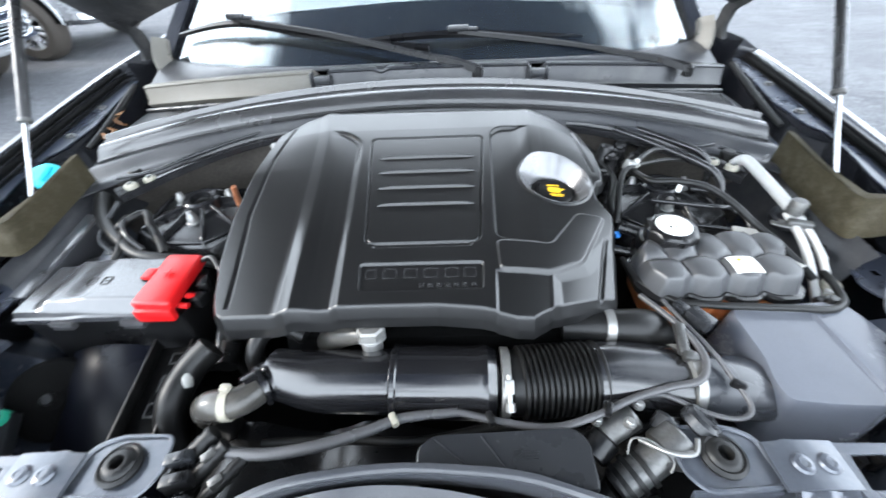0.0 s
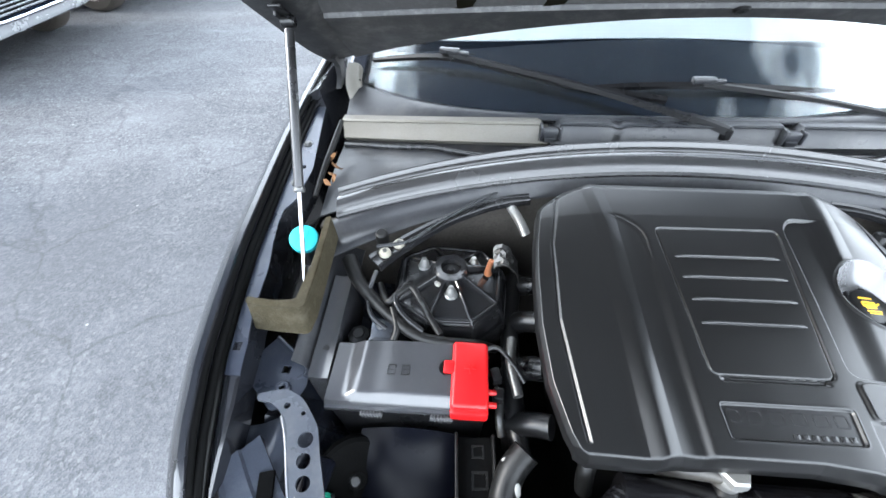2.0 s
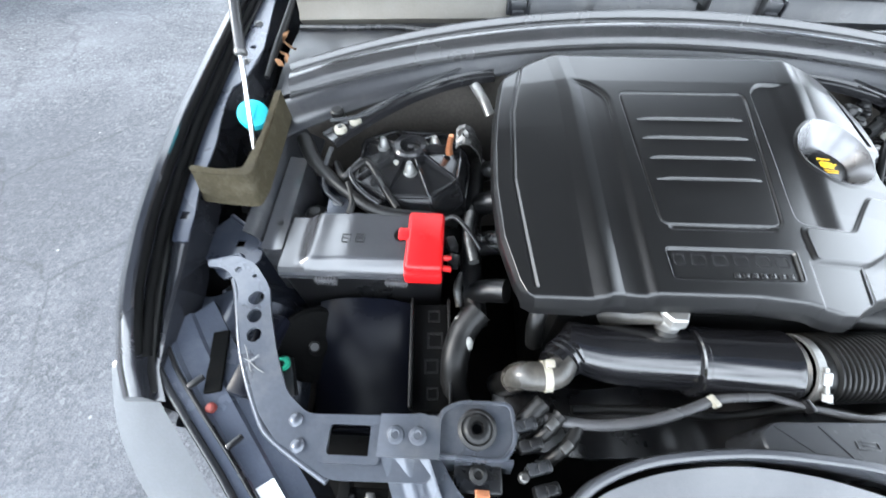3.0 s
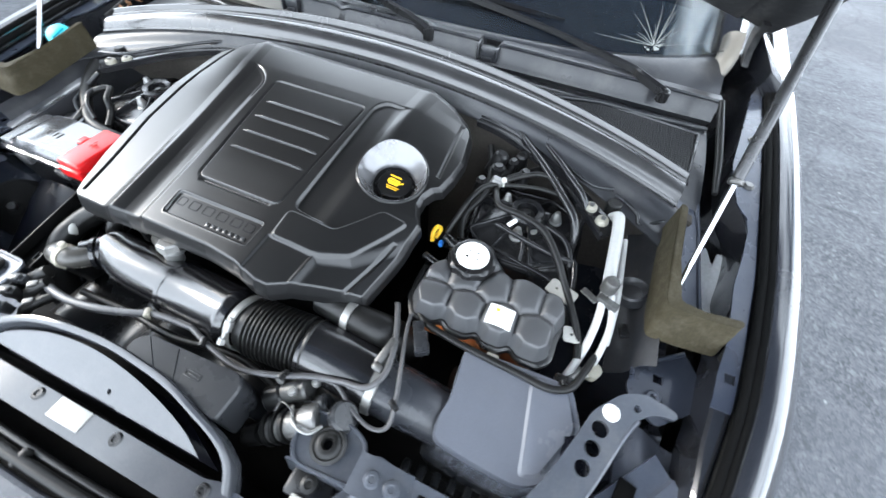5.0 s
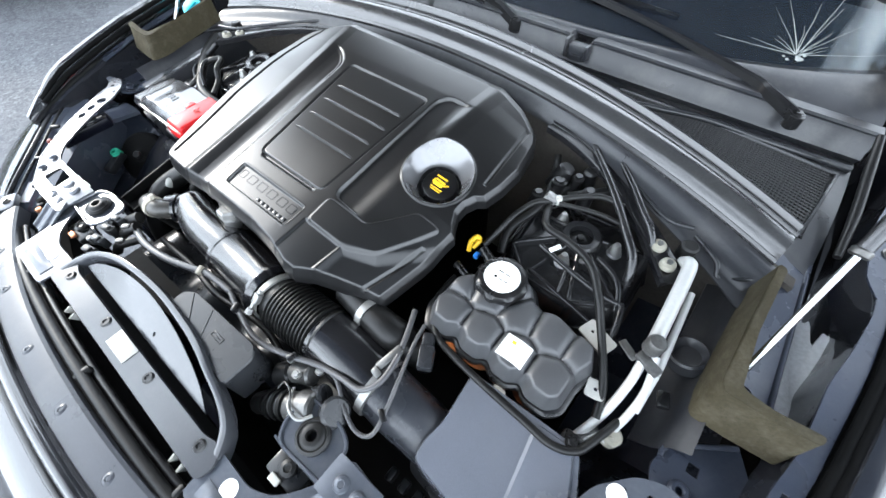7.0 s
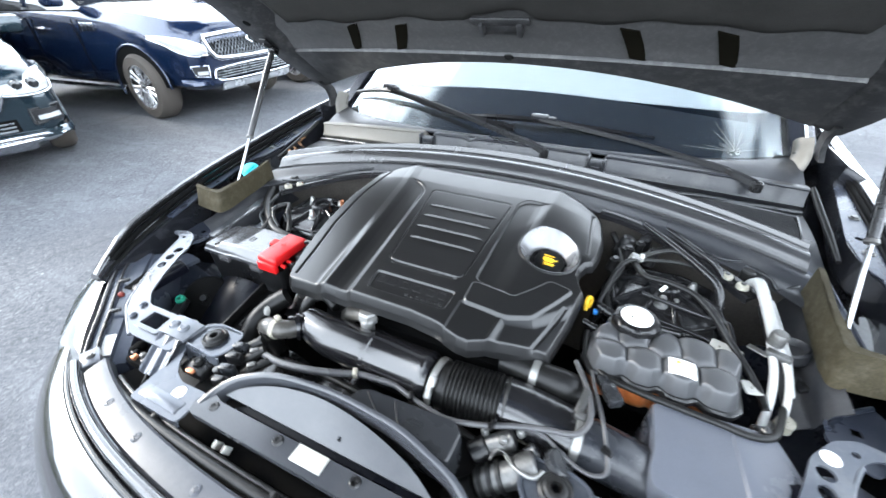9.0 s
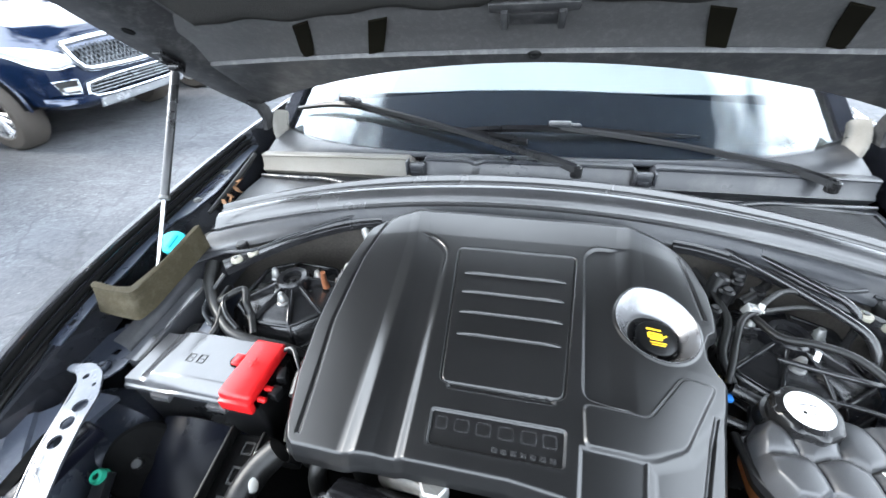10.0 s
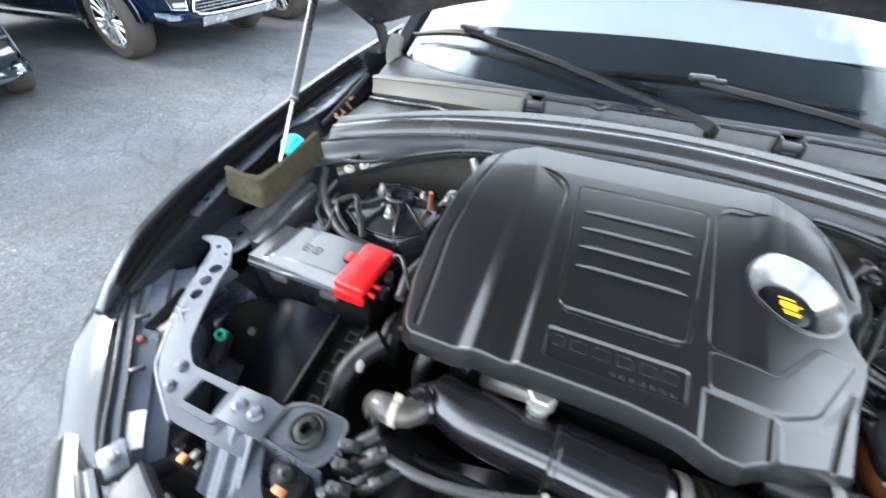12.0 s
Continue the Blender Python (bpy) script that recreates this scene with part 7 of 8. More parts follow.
# ---- dark ducting in the front corner ----
bm = bmesh.new()
sheet(bm, lambda u, v: (-0.60 + 0.21 * u, -0.125 - 0.19 * v, -0.15 - 0.05 * v - 0.06 * math.sin(v * math.pi / 2) ** 2 - 0.03 * (2 * u - 0.8) ** 2), 16, 16, (0, 0, -0.02))
duct = thing("air_duct", "glossy black moulded air duct below the battery box", "air duct", (-0.495, -0.22, -0.25))
part("shell", bm, DUCT, duct, "glossy black moulded shell")
bm = bmesh.new()
tube(bm, [(-0.60 + 0.21 * u, -0.316, -0.258 - 0.03 * (2 * u - 0.8) ** 2) for u in (0, 0.2, 0.4, 0.6, 0.8, 1)], 0.006, 10)
part("front_lip", bm, DUCT, duct, "rolled front lip")
bm = bmesh.new()
tube(bm, [(-0.392, -0.13 - 0.185 * v, -0.190 - 0.05 * v - 0.06 * math.sin(v * math.pi / 2) ** 2) for v in (0, 0.25, 0.5, 0.75, 1)], 0.005, 10)
part("side_lip", bm, DUCT, duct, "rolled side lip")
horn = thing("horn", "round black horn beside the air duct", "horn", (-0.60, -0.22, -0.24))
bm = bmesh.new()
hm = Matrix.Translation((-0.600, -0.195, -0.200)) @ pose(0, 0, 0, 35, 30, 0)
lathe(bm, [(0, 0.012), (0.015, 0.012), (0.022, 0.006), (0.060, 0.002), (0.066, -0.004), (0.066, -0.02), (0.05, -0.04), (0, -0.04)], 36, hm)
part("body", bm, DARK, horn)
bm = bmesh.new()
cyl(bm, (-0.600, -0.200, -0.190), (-0.595, -0.205, -0.180), 0.009, 14, bev=0.002)
part("centre_nut", bm, PLASTIC, horn)
gc = thing("green_connector", "small green clip on a grey connector", "connector", (-0.634, -0.238, -0.22))
bm = bmesh.new()
box(bm, (-0.632, -0.252, -0.196), (0.022, 0.06, 0.02), 0.003, (20, 0, 15))
part("body", bm, GREY_PL, gc)
bm = bmesh.new()
lathe(bm, [(0.005, 0.005), (0.010, 0.005), (0.012, 0.001), (0.012, -0.012), (0.005, -0.012)], 16, Matrix.Translation((-0.639, -0.236, -0.176)) @ pose(0, 0, 0, 20, 0, 15))
part("clip", bm, GREEN, gc, "green plastic clip")
lad = thing("cable_channel", "black ribbed cable channel beside the engine", "cable channel", (-0.40, -0.22, -0.25))
bm = bmesh.new()
box(bm, (-0.400, -0.215, -0.175), (0.060, 0.17, 0.03), 0.005, (8, 0, 3))
part("channel", bm, DARK, lad)
for k, w in enumerate((0.020, 0.026, 0.022, 0.018)):
    bm = bmesh.new()
    o = [(-w / 2, -w / 2), (w / 2, -w / 2), (w / 2, w / 2), (-w / 2, w / 2)]
    plate(bm, o, [[(x * 0.72, y * 0.72) for x, y in o]], 0, 0.005, pose(-0.398 + 0.004 * (k % 2), -0.155 - 0.040 * k, -0.1500 - 0.0056 * k, 8, 0, 3))
    part("socket", bm, RUBBER, lad, "square moulded socket")
for dx in (-0.030, 0.030):
    bm = bmesh.new()
    box(bm, (-0.400 + dx, -0.215, -0.155), (0.005, 0.17, 0.03), 0.002, (8, 0, 3))
    part("side", bm, RUBBER, lad)
wht = bmesh.new()
tube(wht, [(-0.358, -0.170, -0.118), (-0.350, -0.188, -0.120), (-0.346, -0.205, -0.126), (-0.344, -0.216, -0.134)], [0.006, 0.010, 0.011, 0.009], 8)
solo("white_tape", wht, MILKY, "scrap of white tape on a cable", "tape")

# ---- washer filler ----
wf = thing("washer_filler", "teal washer bottle cap on a black neck", "washer filler", (-0.746, 0.165, -0.1))
bm = bmesh.new()
wm = Matrix.Translation((-0.748, 0.165, 0.0)) @ pose(0, 0, 0, 25, 18, 0)
lathe(bm, [(0.018, -0.14), (0.018, -0.03), (0.024, -0.02), (0.026, 0.0), (0.02, 0.004)], 24, wm)
part("neck", bm, PLASTIC, wf)
bm = bmesh.new()
lathe(bm, [(0.027, 0.0), (0.028, 0.010), (0.026, 0.016), (0.018, 0.019), (0, 0.020)], 28, wm)
cp = part("cap", bm, TEAL, wf, "bright teal cap")
bm = bmesh.new()
box(bm, wm @ Vector((0, 0, 0.021)), (0.012, 0.034, 0.006), 0.002, (25, 18, 0))
part("grip", bm, TEAL, cp)

# torn pale liner in the far-side wing opening
bm = bmesh.new()
sheet(bm, lambda u, v: (0.772 + 0.060 * u + 0.010 * math.sin(7 * v) * (1 - u), 0.035 + 0.19 * v + (0.020 * math.sin(9 * u) + 0.012 * math.sin(23 * u)) * v, -0.074 + 0.006 * math.sin(5 * u + 4 * v)), 16, 14, (0, 0, -0.004))
solo("liner_scrap", bm, SCRAP, "torn pale grey liner in the wing opening", "liner")

# sloping panel behind the far-side foam, with a round hole, and the turret boss inboard of it
bm = bmesh.new()
plate(bm, rounded([(0.7085, 0.018), (0.772, 0.020), (0.765, 0.12), (0.757, 0.24), (0.752, 0.30), (0.709, 0.30)], 0.008, 3), [ring(0.738, 0.046, 0.011, 18)], 0, 0.003)
for v in bm.verts:
    v.co.z += -0.040 - 0.20 * (v.co.x - 0.708) + 0.08 * (v.co.y - 0.02)
strut_panel = solo("strut_panel", bm, BAYPAINT, "blue-grey pressed panel with a round hole beside the foam", "panel")
bm = bmesh.new()
tube(bm, [(0.772, 0.020, -0.052), (0.765, 0.12, -0.044), (0.757, 0.24, -0.033), (0.752, 0.30, -0.027)], 0.004, 8)
part("edge_fold", bm, BAYPAINT, strut_panel)
bm = bmesh.new()
lathe(bm, [(0.0, -0.012), (0.017, -0.010), (0.021, 0.0), (0.024, 0.003), (0.027, 0.0), (0.028, -0.02)], 28, Matrix.Translation((0.672, 0.075, -0.070)) @ pose(0, 0, 0, 0, -18, 0))
boss = solo("turret_boss", bm, SHELF, "round dark pressed boss in the inner wing", "boss")
bm = bmesh.new()
box(bm, (0.671, -0.005, -0.082), (0.016, 0.024, 0.012), 0.003, (0, -18, 20))
part("clip", bm, PLASTIC, boss)

# dry leaves caught at the end of the scuttle
rnd = random.Random(21)
for k in range(7):
    bm = bmesh.new()
    c = Vector((-0.742 + rnd.uniform(-0.010, 0.010), 0.335 + 0.014 * k + rnd.uniform(-0.006, 0.006), 0.012 + 0.004 * k))
    yaw, ln = rnd.uniform(0, 360), rnd.uniform(0.008, 0.014)
    m = Matrix.Translation(c) @ pose(0, 0, 0, rnd.uniform(-40, 40), rnd.uniform(-40, 40), yaw)
    sheet(bm, lambda u, v: m @ Vector(((u - 0.5) * ln * math.sin(math.pi * (0.08 + 0.84 * v)), (v - 0.5) * 2 * ln, 0.003 * math.sin(3 * u + 4 * v))), 4, 6, (0, 0, -0.0006))
    solo("dry_leaf", bm, LEAF, "small dry brown leaf caught beside the scuttle", "leaf", group="dry leaves")

# pressed panel behind the bracket on each side, with a square hole and a boss
for side in (-1, 1):
    bm = bmesh.new()
    o = [(0.690, -0.085), (0.700, -0.050), (0.772, 0.004), (0.800, -0.040), (0.792, -0.085), (0.738, -0.132), (0.700, -0.112)]
    sq = [(0.728, -0.066), (0.742, -0.066), (0.742, -0.052), (0.728, -0.052)]
    plate(bm, [(side * x, y) for x, y in rounded(o, 0.008, 3)], [[(side * x, y) for x, y in sq]], -0.094, 0.003)
    pp = solo("corner_panel", bm, BAYPAINT, "blue-grey pressed panel with a square hole beside the bracket", "panel", group="corner panels")
    bm = bmesh.new()
    lathe(bm, [(0.004, 0.002), (0.006, 0.005), (0.010, 0.005), (0.013, 0.001), (0.013, -0.002)], 18, Matrix.Translation((side * 0.728, -0.094, -0.0905)))
    part("boss", bm, BAYPAINT, pp)
    bm = bmesh.new()
    tube(bm, [(side * x, y, -0.091) for x, y in ((0.696, -0.070), (0.704, -0.048), (0.770, 0.000))], 0.004, 8)
    part("edge_fold", bm, BAYPAINT, pp)

# ---- pipes, hoses and cables ----
def run(name, pts, r, m, label, category="cable", ribbed=0.0, seg=8, group=""):
    bm = bmesh.new()
    tube(bm, pts, r, seg, 6, ribbed)
    return solo(name, bm, m, label, category, group)


run("wiring_harness", [(-0.665, 0.160, -0.045), (-0.640, 0.115, -0.050), (-0.600, 0.070, -0.055), (-0.562, 0.038, -0.060), (-0.515, 0.006, -0.066), (-0.465, -0.004, -0.070), (-0.405, 0.000, -0.080), (-0.37, 0.01, -0.11)],
    [0.016, 0.014, 0.012, 0.011, 0.010, 0.010, 0.009, 0.008], RUBBER, "thick taped black wiring harness behind the battery box", "wiring harness", seg=12)
run("wiring_loom", [(-0.595, 0.11, -0.06), (-0.57, 0.06, -0.045), (-0.548, 0.075, -0.035), (-0.530, 0.088, -0.035), (-0.508, 0.060, -0.040), (-0.495, 0.045, -0.06), (-0.47, 0.01, -0.07)], 0.0065, RUBBER, "looped black cable behind the battery box", "cable")
run("wiring_loom", [(-0.560, 0.05, -0.05), (-0.548, 0.015, -0.06), (-0.552, -0.005, -0.07)], 0.006, RUBBER, "short black cable behind the battery box", "cable")
run("wiring_loom", [(-0.60, 0.12, -0.03), (-0.61, 0.08, -0.05), (-0.60, 0.04, -0.06), (-0.57, 0.02, -0.075)], 0.0045, GREY_PL, "thin grey cable beside the tower", "cable")
run("wiring_loom", [(-0.545, 0.10, -0.04), (-0.555, 0.06, -0.035), (-0.535, 0.03, -0.045), (-0.50, 0.01, -0.06)], 0.0045, GLOSSY, "thin black cable beside the tower", "cable")
run("battery_cable", [(-0.395, -0.02, -0.07), (-0.37, -0.015, -0.06), (-0.345, -0.04, -0.065), (-0.325, -0.065, -0.08)], 0.004, PLASTIC, "black battery cable beside the engine cover", "cable")
con = bmesh.new()
box(con, (-0.372, -0.055, -0.085), (0.016, 0.024, 0.022), 0.003, (0, 0, 20))
box(con, (-0.368, -0.085, -0.09), (0.018, 0.020, 0.02), 0.003, (0, 0, -10))
solo("plug_connector", con, PLASTIC, "black plug connectors beside the red cover", "connector")

# front harness: pale corrugated conduit above the fan cowl
HAR = [(-0.245, -0.318, -0.098), (-0.18, -0.325, -0.094), (-0.116, -0.318, -0.090), (-0.060, -0.302, -0.089), (-0.019, -0.288, -0.088), (0.047, -0.283, -0.086), (0.100, -0.297, -0.084), (0.155, -0.305, -0.082),
       (0.207, -0.293, -0.082), (0.262, -0.272, -0.080), (0.305, -0.263, -0.074), (0.342, -0.258, -0.066), (0.358, -0.234, -0.061), (0.355, -0.199, -0.060), (0.342, -0.163, -0.062), (0.322, -0.121, -0.066)]
run("front_harness", HAR[:6], [0.0068, 0.0070, 0.0070, 0.0068, 0.0062, 0.0050], CONDUIT, "grey conduit along the fan cowl", "wiring harness", seg=12)
run("front_harness", HAR[5:], 0.0046, CONDUIT, "smooth grey wiring conduit", "wiring harness", 0.0002, seg=10)
run("front_harness", [(0.262, -0.272, -0.084), (0.298, -0.268, -0.082), (0.336, -0.288, -0.084), (0.371, -0.298, -0.084), (0.392, -0.287, -0.080), (0.386, -0.251, -0.073), (0.376, -0.218, -0.066), (0.358, -0.164, -0.064), (0.350, -0.13, -0.066)],
    0.0034, CONDUIT, "thin grey corrugated conduit in a loop", "wiring harness", 0.0006)
run("front_harness", [(-0.20, -0.30, -0.125), (-0.1, -0.295, -0.13), (0.0, -0.30, -0.125), (0.12, -0.285, -0.12), (0.22, -0.30, -0.12), (0.3, -0.29, -0.11)], 0.006, RUBBER, "black cable below the conduit", "wiring harness")
for p, a in (((0.085, -0.294, -0.081), 20), ((0.225, -0.287, -0.078), -25), ((0.388, -0.262, -0.072), 60), ((-0.03, -0.292, -0.084), 30)):
    bm = bmesh.new()
    box(bm, p, (0.008, 0.016, 0.012), 0.002, (0, 0, a))
    solo("cable_clip", bm, IVORY if a == 30 else PLASTIC, "small plastic cable clip on the conduit", "clip", group="cable clips")
bm = bmesh.new()
box(bm, (0.345, -0.200, -0.064), (0.013, 0.045, 0.012), 0.003, (10, 0, -12))
box(bm, (0.345, -0.226, -0.066), (0.017, 0.012, 0.014), 0.003, (10, 0, -12))
solo("flow_sensor", bm, METAL, "pale plastic sensor plug on the duct", "sensor")
bm = bmesh.new()
box(bm, (0.385, -0.168, -0.065), (0.022, 0.034, 0.020), 0.003, (0, 0, 30))
box(bm, (0.37, -0.145, -0.068), (0.018, 0.020, 0.016), 0.003, (0, 0, 30))
solo("sensor_plug", bm, GREY_PL, "grey sensor plug beside the tank", "sensor")

# line along the front of the tank
run("coolant_line", [(0.330, -0.030, -0.075), (0.335, -0.085, -0.072), (0.370, -0.128, -0.070), (0.415, -0.140, -0.068), (0.470, -0.146, -0.067), (0.535, -0.150, -0.068), (0.578, -0.152, -0.070), (0.608, -0.138, -0.072), (0.622, -0.108, -0.074), (0.635, -0.07, -0.08)],
    0.0055, RUBBER, "black coolant line along the tank", "hose", seg=10)
run("coolant_line", [(0.575, -0.150, -0.095), (0.60, -0.125, -0.098), (0.62, -0.09, -0.1)], 0.008, METAL, "dull brass-coloured coolant stub pipe", "hose", seg=10)

# air-conditioning pipes on the far side
ac = thing("air_con_pipe", "bright aluminium air-conditioning pipes with service caps", "pipe", (0.62, 0.03, -0.1))
for pts, r in (([(0.604, 0.175, -0.02), (0.610, 0.165, -0.005), (0.613, 0.145, -0.004), (0.617, 0.085, -0.014), (0.620, 0.03, -0.024)], 0.0098), ([(0.619, 0.03, -0.035), (0.622, -0.02, -0.055), (0.616, -0.07, -0.080), (0.602, -0.115, -0.10)], 0.0062), ([(0.632, 0.02, -0.036), (0.642, -0.02, -0.055), (0.640, -0.06, -0.074), (0.630, -0.10, -0.095)], 0.0052),
               ([(0.632, 0.13, -0.02), (0.638, 0.06, -0.032), (0.643, 0.01, -0.045), (0.645, -0.05, -0.07)], 0.005)):
    bm = bmesh.new()
    tube(bm, pts, r, 14)
    part("tube", bm, ACPIPE, ac, "bright aluminium tube")
bm = bmesh.new()
lathe(bm, [(0.0125, -0.014), (0.0125, 0.006), (0.010, 0.010), (0, 0.011)], 20, Matrix.Translation((0.621, 0.022, -0.014)))
part("service_cap", bm, METAL, ac, "grey service port cap")
bm = bmesh.new()
lathe(bm, [(0.013, -0.014), (0.013, 0.004), (0.010, 0.007), (0.004, 0.007), (0.004, 0.009), (0, 0.009)], 18, Matrix.Translation((0.638, -0.088, -0.090)))
part("service_cap", bm, IVORY, ac, "pale service port cap")
bm = bmesh.new()
box(bm, (0.628, 0.006, -0.040), (0.036, 0.014, 0.012), 0.003, (0, 0, -20))
box(bm, (0.600, 0.010, -0.043), (0.030, 0.012, 0.004), 0.002, (0, 0, -30))
part("clamp_block", bm, METAL, ac)
run("corrugated_hose", [(0.385, 0.165, -0.012), (0.396, 0.130, -0.008), (0.412, 0.100, -0.006), (0.455, 0.092, -0.004), (0.498, 0.078, -0.008), (0.532, 0.045, -0.022), (0.556, 0.015, -0.040), (0.580, -0.018, -0.055), (0.600, -0.05, -0.07), (0.61, -0.085, -0.08)],
    0.0062, RUBBER, "black corrugated hose over the tower", "hose", 0.0006, seg=12)
for pts, r in (([(0.36, 0.06, -0.08), (0.35, 0.10, -0.06), (0.37, 0.16, -0.04), (0.36, 0.22, -0.03), (0.34, 0.27, -0.02)], 0.007),
                              ([(0.40, 0.20, -0.03), (0.43, 0.22, -0.02), (0.46, 0.26, -0.02), (0.42, 0.29, -0.01)], 0.008),
                              ([(0.345, 0.17, -0.06), (0.37, 0.20, -0.045), (0.40, 0.24, -0.03)], 0.010)):
    run("bulkhead_line", pts, r, RUBBER, "thin black line on the bulkhead side", "hose", group="bulkhead lines")
for pts, r in (([(0.352, 0.335, 0.018), (0.40, 0.285, 0.012), (0.445, 0.239, 0.008), (0.490, 0.190, 0.002), (0.513, 0.160, 0.0), (0.540, 0.130, -0.010), (0.552, 0.108, -0.035), (0.556, 0.098, -0.085)], 0.0070),
               ([(0.400, 0.330, 0.018), (0.440, 0.292, 0.012), (0.482, 0.251, 0.008), (0.515, 0.212, 0.006), (0.540, 0.188, 0.000), (0.556, 0.172, -0.022), (0.560, 0.166, -0.08)], 0.0060)):
    run("bulkhead_pipe", pts, r, CASTPL, "stout glossy black pipe along the bulkhead", "pipe", group="bulkhead pipes", seg=12)
frame_ = thing("tower_guard", "black moulded guard over the suspension tower", "guard", (0.48, 0.06, -0.06))
for pts, r in (([(0.415, 0.088, -0.040), (0.470, 0.074, -0.040), (0.530, 0.066, -0.044), (0.566, 0.072, -0.050)], 0.0045), ([(0.566, 0.070, -0.050), (0.574, 0.040, -0.062), (0.578, 0.010, -0.080)], 0.0055),
               ([(0.420, 0.050, -0.062), (0.470, 0.040, -0.062), (0.530, 0.030, -0.066), (0.574, 0.020, -0.076)], 0.0040), ([(0.470, 0.076, -0.041), (0.474, 0.058, -0.050), (0.478, 0.036, -0.064)], 0.0035),
               ([(0.500, 0.118, -0.036), (0.532, 0.104, -0.036), (0.550, 0.086, -0.042), (0.562, 0.060, -0.054)], 0.0048)):
    bm = bmesh.new()
    tube(bm, pts, r, 10)
    part("bar", bm, GLOSSY, frame_, "glossy black bar")
tee = thing("vacuum_tee", "pale plastic vacuum tee with black hoses", "fitting", (0.40, 0.153, 0.0))
bm = bmesh.new()
lathe(bm, [(0, 0.008), (0.004, 0.008), (0.0055, 0.004), (0.0055, -0.008), (0, -0.010)], 12, Matrix.Translation((0.401, 0.153, 0.002)))
box(bm, (0.408, 0.150, 0.000), (0.013, 0.006, 0.006), 0.0015, (0, 0, 25))
part("body", bm, MILKY, tee)
for pts, r in (([(0.402, 0.156, 0.002), (0.425, 0.178, 0.004), (0.455, 0.200, 0.004), (0.490, 0.205, 0.0)], 0.0050), ([(0.404, 0.148, 0.0), (0.432, 0.160, -0.002), (0.470, 0.172, -0.004), (0.505, 0.176, -0.008)], 0.0040),
               ([(0.398, 0.150, 0.0), (0.372, 0.132, -0.004), (0.356, 0.100, -0.016), (0.346, 0.066, -0.036), (0.338, 0.040, -0.055)], 0.0050)):
    bm = bmesh.new()
    tube(bm, pts, r, 10)
    part("hose", bm, RUBBER, tee, "thin black hose")
bm = bmesh.new()
box(bm, (0.444, 0.069, -0.004), (0.007, 0.018, 0.002), 0.0005, (10, 15, -30))
solo("paper_tag", bm, WHITE, "small white paper tag on a hose", "tag")
for x, y, z, r, h in ((0.372, 0.205, -0.012, 0.014, 0.045), (0.395, 0.228, -0.008, 0.011, 0.05), (0.425, 0.215, -0.014, 0.013, 0.04), (0.350, 0.175, -0.030, 0.012, 0.03)):
    bm = bmesh.new()
    cyl(bm, (x, y, z - h), (x + 0.004, y + 0.003, z), r, 16, r * 0.8, 0.003)
    lathe(bm, [(0, 0.004), (r * 0.55, 0.004), (r * 0.6, 0.0), (r * 0.95, -0.002), (r * 0.95, -0.008)], 14, Matrix.Translation((x + 0.004, y + 0.003, z)))
    solo("vacuum_valve", bm, PLASTIC, "small black capped valve beside the bulkhead", "valve", group="bulkhead valves")
bm = bmesh.new()
box(bm, (0.388, 0.150, -0.002), (0.020, 0.016, 0.020), 0.003, (0, 20, 10))
solo("line_clip", bm, ALU, "bright metal line clip", "clip")
bm = bmesh.new()
cyl(bm, (0.36, 0.225, -0.05), (0.375, 0.235, 0.0), 0.018, 16, 0.015, 0.004)
cyl(bm, (0.41, 0.255, -0.05), (0.41, 0.255, -0.005), 0.015, 16, 0.012, 0.004)
solo("bulkhead_valve", bm, PLASTIC, "black valve bodies below the bulkhead", "valve")
for pts in ([(-0.600, 0.150, 0.006), (-0.538, 0.165, 0.010), (-0.485, 0.215, 0.014), (-0.410, 0.275, 0.020), (-0.330, 0.325, 0.026)], [(0.592, 0.235, -0.005), (0.55, 0.228, -0.004), (0.48, 0.262, 0.004), (0.388, 0.326, 0.012)], [(0.70, 0.215, -0.02), (0.655, 0.185, -0.025), (0.64, 0.2, -0.012), (0.60, 0.225, -0.008)]):
    run("bonnet_cable", pts, 0.0035, GREY_PL, "grey release cable along the bulkhead", "cable")
dip = bmesh.new()
tube(dip, [(0.318, 0.022, -0.068), (0.316, 0.030, -0.054), (0.319, 0.042, -0.049), (0.325, 0.044, -0.056), (0.321, 0.030, -0.066)], 0.0042, 8)
solo("dipstick_handle", dip, YEL_PL, "yellow plastic dipstick loop", "dipstick")
bl = bmesh.new()
box(bl, (0.336, 0.020, -0.064), (0.009, 0.011, 0.009), 0.002)
solo("blue_connector", bl, BLUE_PL, "small bright blue connector", "connector")

# pump and valve cluster in front of the filter box
pump = thing("coolant_valve", "metal coolant valve with clips and hose", "valve", (0.27, -0.33, -0.18))
bm = bmesh.new()
cyl(bm, (0.225, -0.352, -0.135), (0.285, -0.322, -0.105), 0.020, 18, bev=0.004)
cyl(bm, (0.280, -0.325, -0.108), (0.305, -0.312, -0.096), 0.025, 18, bev=0.003)
part("body", bm, METAL, pump, "dull metal body")
bm = bmesh.new()
for t in (0.15, 0.35, 0.55):
    c = Vector((0.225, -0.352, -0.135)).lerp(Vector((0.285, -0.322, -0.105)), t)
    lathe(bm, [(0, -0.003), (0.024, -0.003), (0.024, 0.003), (0, 0.003)], 20, Matrix.Translation(c) @ Vector((0.06, 0.03, 0.03)).to_track_quat("Z", "Y").to_matrix().to_4x4())
part("hose_rib", bm, RUBBER, pump)
bm = bmesh.new()
